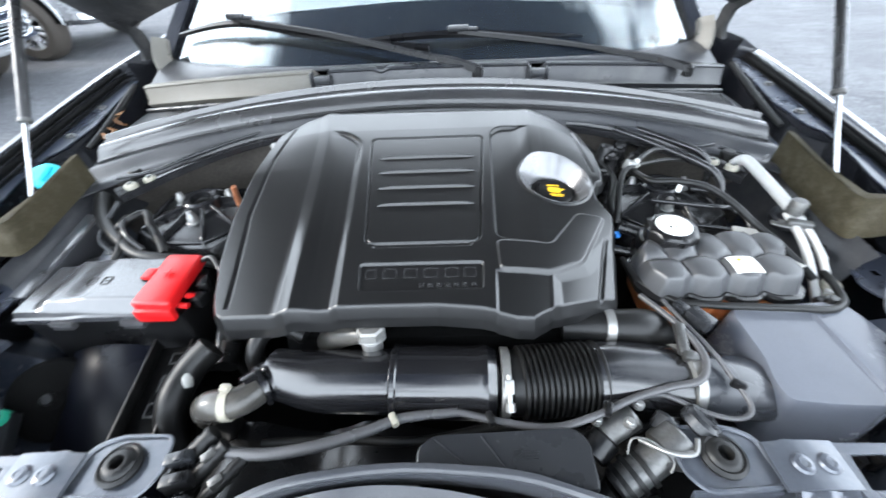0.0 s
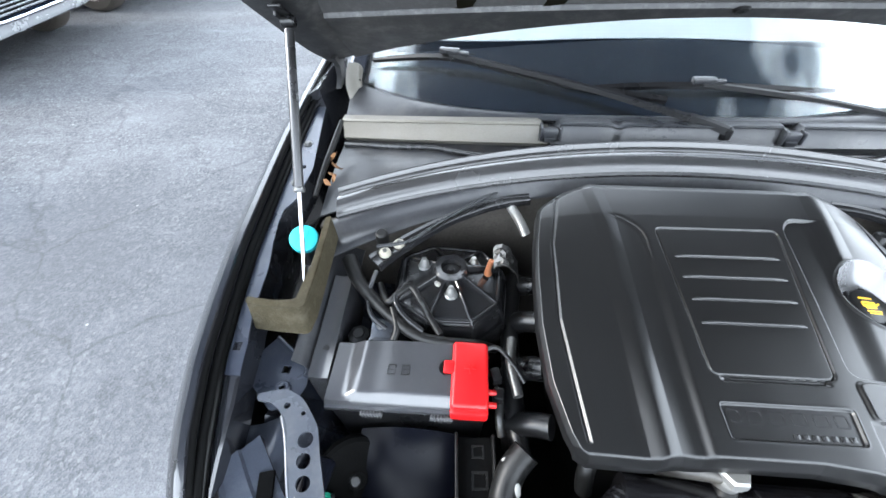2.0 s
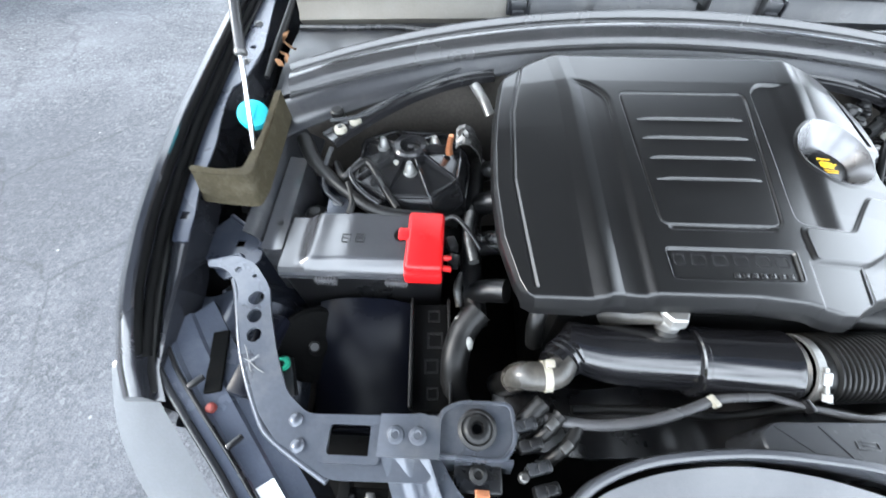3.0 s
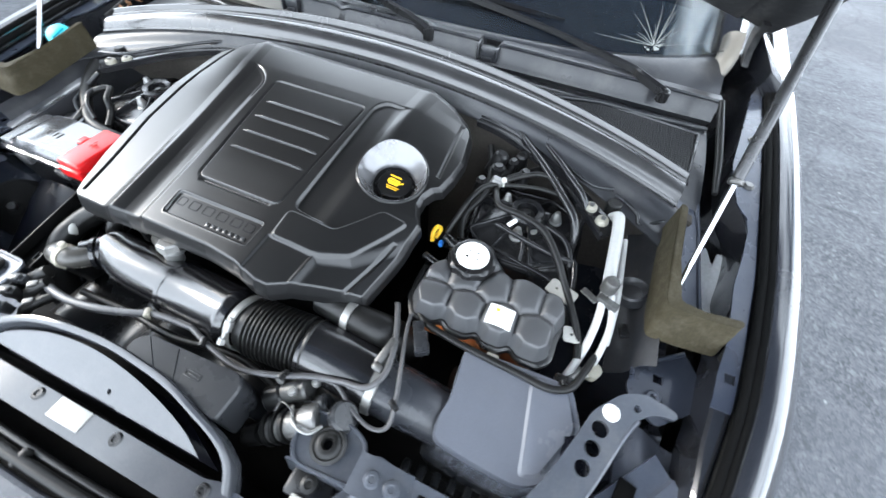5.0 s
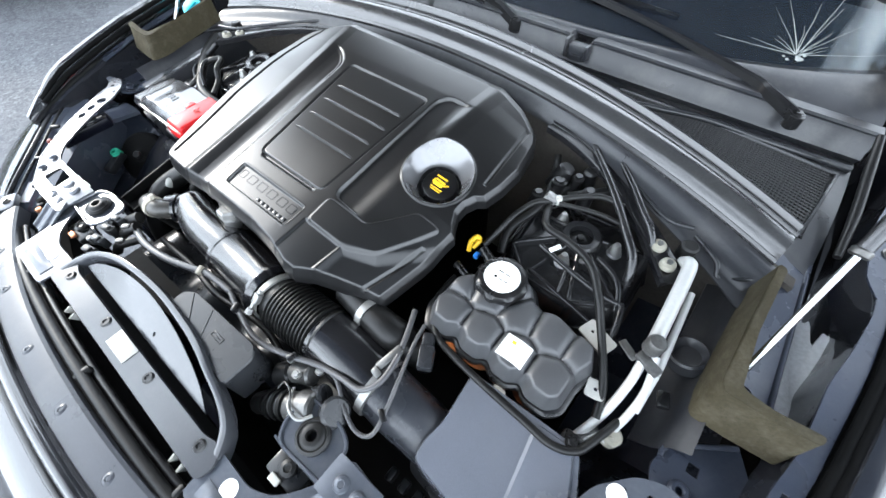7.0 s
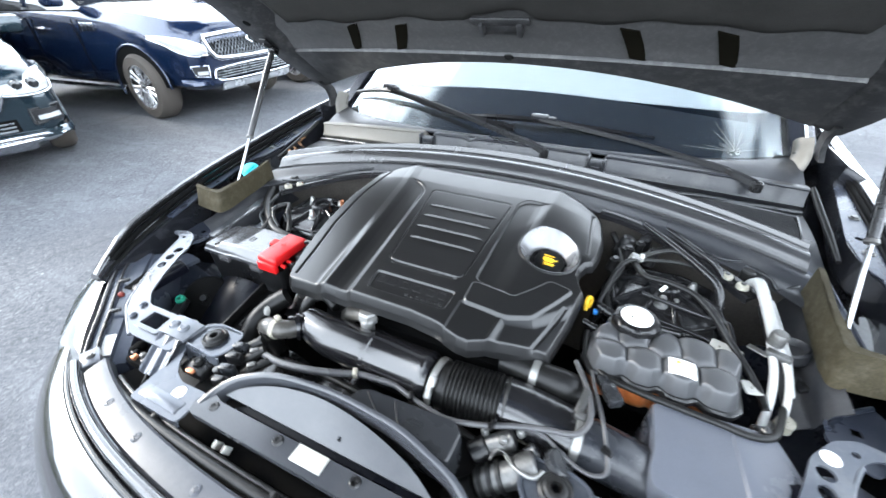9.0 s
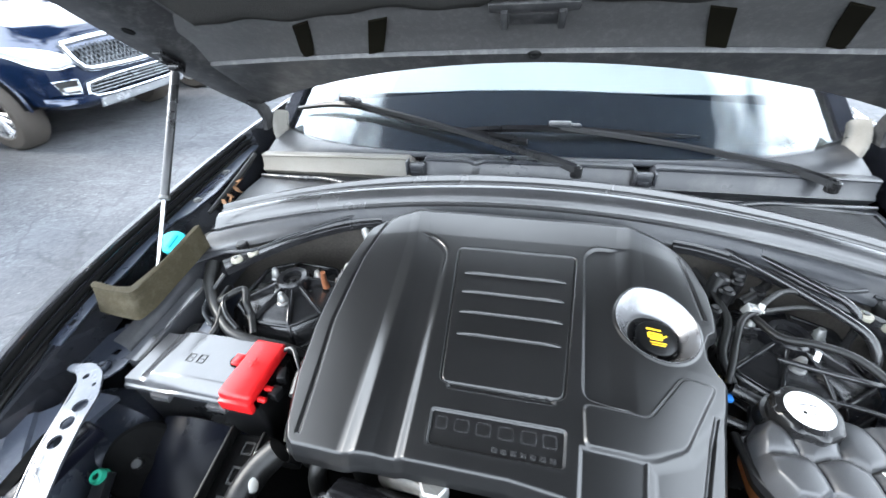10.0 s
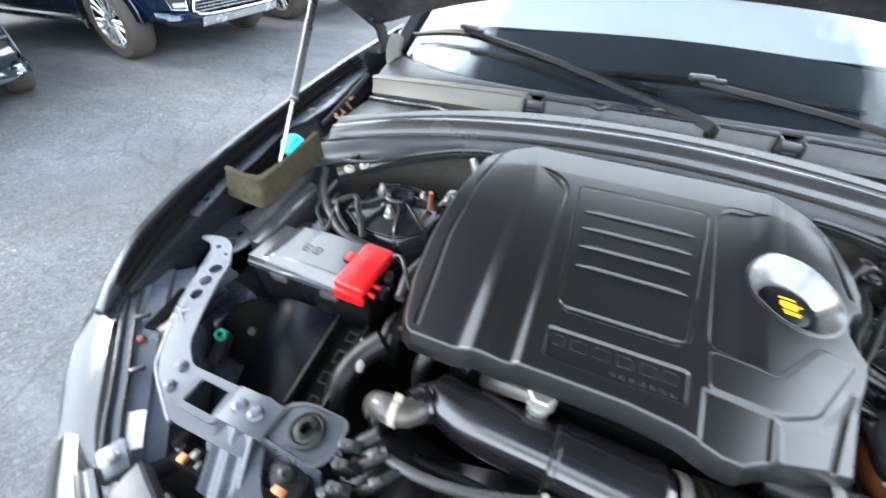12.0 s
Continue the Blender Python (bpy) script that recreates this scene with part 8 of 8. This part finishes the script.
tube(bm, [(0.255, -0.315, -0.095), (0.275, -0.335, -0.080), (0.300, -0.338, -0.078), (0.312, -0.322, -0.080)], 0.0025, 8)
part("spring_clip", bm, ALU, pump, "bright wire clip")
bm = bmesh.new()
cyl(bm, (0.325, -0.302, -0.095), (0.335, -0.298, -0.080), 0.022, 16, bev=0.004)
part("cover_disc", bm, GREY_PL, pump)
bm = bmesh.new()
tube(bm, [(0.225, -0.355, -0.135), (0.20, -0.365, -0.16), (0.185, -0.36, -0.20)], 0.017, 12)
part("hose", bm, RUBBER, pump)
val = thing("hose_cluster", "cluster of black hoses and clamps by the shroud", "hoses", (-0.26, -0.34, -0.2))
for pts, r in (([(-0.29, -0.335, -0.12), (-0.265, -0.318, -0.10), (-0.245, -0.300, -0.09)], 0.012), ([(-0.268, -0.350, -0.12), (-0.245, -0.335, -0.10), (-0.225, -0.315, -0.09)], 0.010), ([(-0.25, -0.37, -0.13), (-0.235, -0.36, -0.11), (-0.215, -0.345, -0.10), (-0.20, -0.32, -0.10)], 0.009)):
    bm = bmesh.new()
    tube(bm, pts, r, 12, 6, 0.0015, 0.010)
    part("hose", bm, RUBBER, val, "short ribbed black hose")
bm = bmesh.new()
for p in ((-0.27, -0.325, -0.098), (-0.238, -0.328, -0.088), (-0.222, -0.352, -0.095)):
    box(bm, p, (0.016, 0.010, 0.012), 0.002, (0, 0, 40))
part("clamp", bm, METAL, val)

plug = thing("harness_plug", "black multi-row harness plug beside the shroud", "connector", (-0.26, -0.36, -0.12))
for k, (x, y, z) in enumerate(((-0.272, -0.330, -0.094), (-0.266, -0.352, -0.096), (-0.258, -0.376, -0.098), (-0.250, -0.398, -0.102))):
    bm = bmesh.new()
    box(bm, (x, y, z), (0.030, 0.014, 0.024), 0.003, (0, 0, 14))
    box(bm, (x + 0.004, y, z + 0.013), (0.012, 0.010, 0.006), 0.002, (0, 0, 14))
    part("plug_body", bm, PLASTIC if k % 2 else GREY_PL, plug)
for x, y in ((-0.284, -0.342), (-0.276, -0.386)):
    bm = bmesh.new()
    cyl(bm, (x, y, -0.110), (x, y, -0.090), 0.006, 12, bev=0.002)
    part("stud", bm, METAL, plug)
clus = thing("pump_cluster", "coolant pump with clips and bright fittings", "pump", (0.24, -0.31, -0.15))
for a, b, r, m in (((0.224, -0.300, -0.118), (0.262, -0.284, -0.098), 0.016, METAL), ((0.205, -0.318, -0.13), (0.226, -0.300, -0.118), 0.020, PLASTIC), ((0.285, -0.305, -0.105), (0.300, -0.290, -0.092), 0.015, GREY_PL)):
    bm = bmesh.new()
    cyl(bm, a, b, r, 18, bev=0.003)
    part("body", bm, m, clus)
bm = bmesh.new()
tube(bm, [(0.236, -0.330, -0.096), (0.243, -0.318, -0.084), (0.262, -0.322, -0.082), (0.280, -0.340, -0.088), (0.276, -0.350, -0.096)], 0.0013, 8)
part("spring_clip", bm, METAL, clus, "bright wire clip")
for x, y, z in ((0.215, -0.290, -0.098), (0.247, -0.300, -0.085), (0.268, -0.275, -0.09)):
    bm = bmesh.new()
    hexbolt(bm, (x, y, z), 0.005, 0.006)
    part("bolt", bm, ALU, clus)


# ---- parked vehicles ----
def section(x, w, zb, zm, zbelt, zt, crown=0.03):
    half = [(0.0, zb), (w * 0.55, zb), (w * 0.86, zb + 0.02), (w * 0.96, zb + 0.09), (w, zm), (w * 0.992, (zm + zbelt) / 2), (w * 0.965, zbelt), (w * 0.90, zt - 0.02), (w * 0.62, zt + crown * 0.5), (0.0, zt + crown)]
    return [(x, y, z) for y, z in half] + [(x, -y, z) for y, z in half[-2:0:-1]]


def wheel(M, P, parent, x, y, r, wid, rim_r, spokes, side, steer=0.0):
    wh = part("wheel", cyl(bmesh.new(), M @ Vector((x, y - 0.04, r)), M @ Vector((x, y + 0.04, r)), rim_r * 0.5, 20), DARK, parent)
    m = Matrix.Translation((x, y, r)) @ pose(0, 0, 0, 0, 0, steer) @ pose(0, 0, 0, 90 if side < 0 else -90, 0, 0)
    bm = bmesh.new()
    h = wid / 2
    lathe(bm, [(rim_r, -h), (r - 0.04, -h), (r - 0.012, -h + 0.03), (r, -h + 0.06), (r, h - 0.06), (r - 0.012, h - 0.03), (r - 0.04, h), (rim_r + 0.01, h), (rim_r, h - 0.01)], 56, m)
    P("tyre", bm, TYRE, wh, "grey-black tyre")
    bm = bmesh.new()
    lathe(bm, [(rim_r, -h + 0.02), (rim_r + 0.004, h - 0.012), (rim_r - 0.015, h - 0.008), (rim_r - 0.025, h - 0.03), (rim_r - 0.03, -h + 0.02)], 48, m)
    P("rim", bm, RIM, wh, "bright alloy rim")
    bm = bmesh.new()
    lathe(bm, [(0, h - 0.02), (0.04, h - 0.02), (0.075, h - 0.035), (0.08, h - 0.08), (0, h - 0.08)], 24, m)
    P("wheel_hub", bm, RIM, wh)
    bm = bmesh.new()
    lathe(bm, [(0, h - 0.14), (rim_r - 0.02, h - 0.14), (rim_r - 0.02, h - 0.16), (0, h - 0.16)], 32, m)
    P("brake_disc", bm, DARK, wh)
    for k in range(spokes):
        bm = bmesh.new()
        a = 2 * math.pi * k / spokes
        loops = []
        for t, w, d in ((0.06, 0.028, 0.03), (0.55, 0.018, 0.028), (1.0, 0.026, 0.02)):
            rr = 0.05 + (rim_r - 0.065) * t
            off = a + (0.06 if k % 2 else -0.06) * t
            c = Vector((rr * math.cos(off), rr * math.sin(off), h - d))
            s = Vector((-math.sin(off), math.cos(off), 0)) * w
            loops.append([m @ (c + s), m @ (c + s * 0.5 + Vector((0, 0, 0.012))), m @ (c - s * 0.5 + Vector((0, 0, 0.012))), m @ (c - s), m @ (c - Vector((0, 0, 0.04)))])
        P("spoke", loft(bm, loops), RIM, wh)
    return wh


def vehicle(name, at, heading, paint, label, suv=True):
    """A parked vehicle. Local axes: x ahead of the front axle, y to its left, z up."""
    M = pose(at[0], at[1], GROUND, 0, 0, heading)
    car_ = thing(name, label, "car", (at[0], at[1], GROUND))

    def P(nm, bm, m, parent, lb="", smooth=35):
        bm.transform(M)
        return part(nm, bm, m, parent, lb, smooth)
    k = 1.0 if suv else 0.88
    W = 1.0 if suv else 0.92
    r = 0.405 if suv else 0.335
    base = 0.34 if suv else 0.24
    z = lambda q: base + (q - 0.34) * k if q > 0.34 else q * base / 0.34
    bm = bmesh.new()
    secs = [(0.985, 0.70, 0.50, 0.66, 0.90, 0.98), (0.955, 0.84, 0.42, 0.64, 0.94, 1.06), (0.86, 0.93, 0.37, 0.64, 1.00, 1.13), (0.62, 0.985, 0.36, 0.66, 1.07, 1.20), (0.2, 1.0, 0.36, 0.68, 1.12, 1.26),
            (-0.3, 1.0, 0.36, 0.70, 1.15, 1.30), (-0.78, 1.0, 0.36, 0.70, 1.17, 1.33), (-1.6, 1.0, 0.36, 0.70, 1.18, 1.33), (-2.6, 1.0, 0.36, 0.70, 1.19, 1.33), (-3.5, 0.99, 0.38, 0.70, 1.20, 1.33), (-4.15, 0.93, 0.45, 0.70, 1.20, 1.30)]
    loft(bm, [section(x, w * W, z(a), z(b), z(c), z(d)) for x, w, a, b, c, d in secs])
    body = P("body", bm, paint, car_, "", 40)
    # greenhouse
    bm = bmesh.new()
    gh = [(-0.80, 0.90, 1.30, 1.34), (-1.15, 0.88, 1.30, 1.56), (-1.65, 0.82, 1.30, 1.84), (-2.4, 0.80, 1.30, 1.92), (-3.4, 0.80, 1.30, 1.90), (-3.9, 0.82, 1.30, 1.78), (-4.12, 0.84, 1.28, 1.34)]
    loops = []
    for x, w, a, b in gh:
        half = [(0.95 * W, z(a) - 0.03), (w * W, z(b) - 0.06), (w * W * 0.8, z(b))]
        loops.append([(x, y, h) for y, h in half] + [(x, -y, h) for y, h in half[::-1]])
    loft(bm, loops)
    P("greenhouse", bm, CARGLASS, car_, "dark tinted windows", 30)
    bm = bmesh.new()
    loft(bm, [[(x, y, zq) for y, zq in ((w * W + 0.012, z(b) - 0.075), (w * W * 0.8, z(b) + 0.012), (-w * W * 0.8, z(b) + 0.012), (-w * W - 0.012, z(b) - 0.075), (-w * W * 0.8, z(b) - 0.03), (w * W * 0.8, z(b) - 0.03))] for x, w, a, b in gh[2:6]])
    P("roof", bm, paint, car_)
    def gq(y, zz, d=0.0):
        """A point d ahead of the nose at this width and height."""
        x = float(np.interp(abs(y) / W, [0, 0.5, 0.70, 0.84, 0.93, 0.985, 1.0], [0.995, 0.992, 0.985, 0.955, 0.86, 0.62, 0.30]))
        ahead = 1.0 if abs(y) / W < 0.9 else 0.4
        return (x - ahead * (0.42 * max(0, zz - 0.90) + 0.10 * max(0, 0.50 - zz)) + d * ahead, y + (0.0 if ahead == 1.0 else math.copysign(d * 1.1, y)), z(zz))

    for sd in (-1, 1):
        for x in (-1.95, -2.95):
            bm = bmesh.new()
            box(bm, (x, sd * 0.865 * W, z(1.55)), (0.09, 0.05, 0.52 * k), 0.01, (sd * 16, 0, 0))
            P("window_pillar", bm, paint, car_)
        # door cuts, handles, sill
        for x in (-0.95, -1.95, -2.9):
            bm = bmesh.new()
            box(bm, (x, sd * 0.998 * W, z(0.82)), (0.010, 0.012, 0.72 * k), 0.002)
            P("door_gap", bm, DARK, body)
        for x in (-1.7, -2.7):
            bm = bmesh.new()
            box(bm, (x, sd * 1.008 * W, z(1.06)), (0.20, 0.03, 0.028), 0.008)
            P("door_handle", bm, CHROME, car_, "chrome door handle")
        bm = bmesh.new()
        box(bm, (-1.6, sd * 0.985 * W, z(0.36)), (2.3, 0.05, 0.05), 0.012)
        P("side_step", bm, CHROME, car_, "bright side step")
        # wheel houses and arch flares
        for x in (0.0, -3.07 * (1 if suv else 0.92)):
            bm = bmesh.new()
            arc = [(x + (r + 0.075) * math.cos(a), r + 0.01 + (r + 0.075) * math.sin(a)) for a in np.linspace(0.02, math.pi - 0.02, 26)]
            loft(bm, [[(px, sd * q, pz) for px, pz in arc] for q in (W - 0.30, W + 0.004)])
            P("wheel_house", bm, DARK, car_)
            bm = bmesh.new()
            pts = [(x + (r + 0.085) * math.cos(a), sd * (W + 0.006), r + 0.01 + (r + 0.085) * math.sin(a)) for a in np.linspace(0.0 if suv else -0.25, math.pi + 0.25, 30)]
            tube(bm, pts, 0.015, 8, 1)
            P("arch_flare", bm, paint, car_)
            wheel(M, P, car_, x, sd * (W - 0.088), r, 0.27 if suv else 0.22, r * 0.66, 14, sd, -7 if suv and x == 0.0 else 0)
        # headlamp: glossy lens wrapped round the corner, dark bezel, projector
        rows = []
        for y, lo, hi in (((0.735, 0.80, 0.885), (0.79, 0.805, 0.925), (0.85, 0.795, 0.955), (0.91, 0.81, 0.980), (0.955, 0.85, 1.0), (0.985, 0.92, 1.01), (0.996, 0.985, 1.015)) if suv else ((0.575, 0.90, 1.00), (0.70, 0.885, 1.035), (0.83, 0.885, 1.06), (0.93, 0.90, 1.08), (0.982, 0.94, 1.09), (0.999, 0.99, 1.095))):
            rows.append((gq(sd * y * W, lo, 0.006), gq(sd * y * W, hi, 0.006)))
        bm = bmesh.new()
        loops = []
        for lo, hi in rows:
            lo, hi = Vector(lo), Vector(hi)
            o = Vector((0.028, sd * 0.014, 0))
            loops.append([lo, lo.lerp(hi, 0.3) + o * 0.8, lo.lerp(hi, 0.7) + o * 0.8, hi, hi - o * 3, lo - o * 3])
        loft(bm, loops)
        hl = P("headlamp", bm, CARLAMP, car_, "bright clear headlamp")
        bm = bmesh.new()
        tube(bm, [Vector(lo) + Vector((0.012, sd * 0.006, -0.010)) for lo, hi in rows], 0.010, 8)
        P("lamp_trim", bm, CHROME, hl)
        for y in (() if suv else (0.72, 0.84)):
            bm = bmesh.new()
            lathe(bm, [(0, 0.012), (0.030, 0.010), (0.042, 0.004), (0.046, -0.02), (0, -0.02)], 20, Matrix.Translation(gq(sd * y * W, 0.97, 0.034)) @ pose(0, 0, 0, 0, 90, sd * 25))
            P("projector", bm, CARGLASS, hl)
        # fog lamp in its bezel, corner crease above it
        fz = 0.555 if suv else 0.61
        bm = bmesh.new()
        fy = [(0.79, 0.545), (0.90, 0.56), (0.925, 0.68), (0.775, 0.675)] if suv else [(0.70, 0.60), (0.92, 0.62), (0.93, 0.745), (0.70, 0.735)]
        tube(bm, [gq(sd * y * W, q, 0.012) for y, q in fy + fy[:1]], 0.009 if suv else 0.014, 8, 1)
        fg = P("fog_bezel", bm, CHROME if suv else MESHGRL, car_, "bright fog lamp bezel")
        bm = bmesh.new()
        loft(bm, [[gq(sd * y * W, q, d) for q, d in ((fz, -0.01), (fz, 0.008), (fz + 0.115, 0.008), (fz + 0.115, -0.01))] for y in ((0.785, 0.83, 0.87, 0.91) if suv else (0.71, 0.78, 0.85, 0.92))])
        P("fog_recess", bm, MESHGRL, fg)
        bm = bmesh.new()
        loft(bm, [[gq(sd * y * W, fz + q, d) for q, d in ((0.018, -0.01), (0.022, 0.020), (0.062, 0.020), (0.068, -0.01))] for y in ((0.80, 0.835, 0.87, 0.895) if suv else (0.74, 0.80, 0.86, 0.90))])
        P("fog_lamp", bm, CARLAMP, fg)
        bm = bmesh.new()
        loft(bm, [[gq(sd * y * W, 0.45, -0.02), gq(sd * y * W, 0.46, 0.035), gq(sd * y * W, 0.505, 0.030), gq(sd * y * W, 0.53, -0.02)] for y in (0.62, 0.74, 0.84, 0.92, 0.965)])
        P("bumper_corner", bm, paint, car_)
        if suv:
            for q in range(4):
                bm = bmesh.new()
                box(bm, (-0.56 - 0.075 * q, sd * 1.004 * W, z(1.09)), (0.045, 0.022, 0.10), 0.008, (0, 18, 0))
                P("fender_vent", bm, CHROME, body, "chrome vent slat")
        bm = bmesh.new()
        box(bm, (-0.98, sd * 1.10 * W, z(1.40)), (0.14, 0.24, 0.18), 0.05)
        P("door_mirror", bm, paint, car_)
    # wiper well at the foot of the windscreen
    bm = bmesh.new()
    tube(bm, [(-0.80 - 0.10 * abs(y), y * W, z(1.352) - 0.03 * y * y) for y in np.linspace(-0.86, 0.86, 13)], 0.028, 8, 1)
    P("wiper_well", bm, MESHGRL, car_, "black wiper well under the windscreen")
    # grille: frame, mesh, plain oval badge
    gw = 1.32 if suv else 1.0
    gl = -0.035 if suv else 0.0
    fr = [(y * gw, q + gl) for y, q in ((-0.56, 1.02), (-0.50, 0.80), (-0.30, 0.765), (0, 0.755), (0.30, 0.765), (0.50, 0.80), (0.56, 1.02), (0.3, 1.04), (0, 1.05), (-0.3, 1.04))]
    bm = bmesh.new()
    tube(bm, [gq(y * W, q, 0.02) for y, q in fr + fr[:1]], 0.030 if suv else 0.036, 10, 3)
    gf = P("grille_frame", bm, CHROME, car_, "broad chrome grille frame")
    bm = bmesh.new()
    sheet(bm, lambda u, v: gq((2 * u - 1) * (0.49 + 0.05 * v) * W * gw, 0.78 + gl + 0.25 * v, 0.006), 12, 6, (-0.02, 0, 0))
    P("grille_back", bm, DARK, gf)
    bm = bmesh.new()
    for q in range(-28, 29):
        for s_ in (-1, 1):
            pts = [(q * 0.052 + s_ * 0.15 * t, 0.775 + gl + 0.255 * t) for t in (0, 0.33, 0.66, 1)]
            pts = [p for p in pts if abs(p[0]) < gw * (0.50 + 0.04 * (p[1] - 0.78 - gl) / 0.25)]
            if len(pts) > 1:
                tube(bm, [gq(p[0] * W, p[1], 0.014) for p in pts], 0.0075, 4, 1)
    tagged(P("grille_mesh", bm, GRLBAR, gf), kind="stuff")
    bm = bmesh.new()
    tube(bm, [gq(0.10 * math.cos(a), 0.915 + 0.052 * math.sin(a) / k, 0.034) for a in (np.linspace(-1.2, math.pi + 1.2, 18) if suv else np.linspace(0, 2 * math.pi, 19))], 0.014, 8, 1)
    P("badge_oval", bm, CHROME, gf, "plain oval chrome badge")
    if not suv:
        bm = bmesh.new()
        box(bm, gq(0, 0.655, 0.03), (0.02, 0.50, 0.11), 0.006)
        pl = P("plate_holder", bm, MESHGRL, car_, "empty dark plate holder")
        bm = bmesh.new()
        box(bm, gq(-0.1, 0.66, 0.042), (0.006, 0.05, 0.02), 0.002)
        P("print", bm, RIM, pl, "plain pale bar")
    lw = ((-0.70, 0.62), (-0.68, 0.49), (0, 0.47), (0.68, 0.49), (0.70, 0.62), (0.4, 0.64), (0, 0.645), (-0.4, 0.64), (-0.70, 0.62)) if suv else ((-0.86, 0.47), (-0.6, 0.455), (0, 0.445), (0.6, 0.455), (0.86, 0.47), (0.6, 0.50), (0, 0.495), (-0.6, 0.50), (-0.86, 0.47))
    bm = bmesh.new()
    tube(bm, [gq(y * W, q, 0.018) for y, q in lw], 0.017 if suv else 0.024, 8, 3)
    lo_ = P("lower_trim", bm, CHROME, car_, "chrome frame round the lower grille")
    for zq in ((0.52, 0.55, 0.58, 0.61) if suv else (0.57, 0.605, 0.64)):
        bm = bmesh.new()
        tube(bm, [gq(y * W, zq, 0.012) for y in ((-0.70, -0.35, 0, 0.35, 0.70) if suv else (-0.55, -0.3, 0, 0.3, 0.55))], 0.009, 6, 2)
        P("lower_slat", bm, GRLBAR, lo_)
    bm = bmesh.new()
    sheet(bm, lambda u, v: gq((2 * u - 1) * (0.67 if suv else 0.58) * W, (0.50 if suv else 0.55) + 0.12 * v, 0.004), 8, 3, (-0.02, 0, 0))
    P("lower_back", bm, DARK, lo_)
    bm = bmesh.new()
    sheet(bm, lambda u, v: gq((2 * u - 1) * 0.62 * W, 0.37 + 0.10 * v, -0.03 + 0.035 * v), 12, 4, (-0.03, 0, -0.02))
    P("skid_plate", bm, SILVERCAR if suv else CHROME, car_, "pale skid plate")
    return car_


vehicle("sport_utility_car", (-5.58, 3.59), 3, NAVY, "navy blue sport utility car parked on the asphalt")
vehicle("parked_saloon", (-5.66, 0.63), -15, TEALCAR, "dark saloon car with a chrome grille, parked", suv=False)
vehicle("silver_utility_car", (-5.50, 6.22), 3, SILVERCAR, "silver sport utility car parked beside the navy one")

# ---- rest of the open-bonnet car: sides, tail, wheels ----
bm = bmesh.new()
loops = []
for y, w, zl, zt in ((1.25, 0.93, -0.72, 0.11), (2.0, 0.93, -0.73, 0.12), (2.9, 0.92, -0.72, 0.14), (3.4, 0.90, -0.66, 0.16), (3.75, 0.84, -0.58, 0.14), (3.86, 0.74, -0.45, 0.05)):
    half = [(w * 0.80, zl), (w, zl + 0.10), (w + 0.005, -0.35), (w - 0.01, -0.05), (w - 0.06, zt)]
    loops.append([(x, y, z_) for x, z_ in half] + [(-x, y, z_) for x, z_ in half[::-1]])
loft(bm, loops)
part("rear_body", bm, PAINT, car)
bm = bmesh.new()
sheet(bm, lambda u, v: ((-0.60 + 1.2 * u) * (1 + 0.15 * v), 2.85 + 0.55 * v, 0.66 - 0.50 * v - 0.05 * (2 * u - 1) ** 2), 10, 8, (0, 0.005, -0.01))
part("rear_window", bm, CARGLASS, car, "dark rear window")
for side in (-1, 1):
    bm = bmesh.new()
    sheet(bm, lambda u, v: (side * (0.89 - 0.25 * v ** 1.3), 1.35 + 1.75 * u + 0.12 * v - 0.28 * v * u, 0.10 + 0.52 * v), 14, 8, (side * -0.008, 0, -0.004))
    part("side_window", bm, CARGLASS, car, "dark side window")
for side in (-1, 1):
    for y in (0.02, 2.86):
        Mw = pose(0, y, GROUND, 0, 0, 90)

        def PW(nm, b_, m_, par, lb="", smooth=35):
            b_.transform(Mw)
            return part(nm, b_, m_, par, lb, smooth)
        wheel(Mw, PW, car, 0, -side * 0.80, 0.335, 0.23, 0.23, 10, -side)
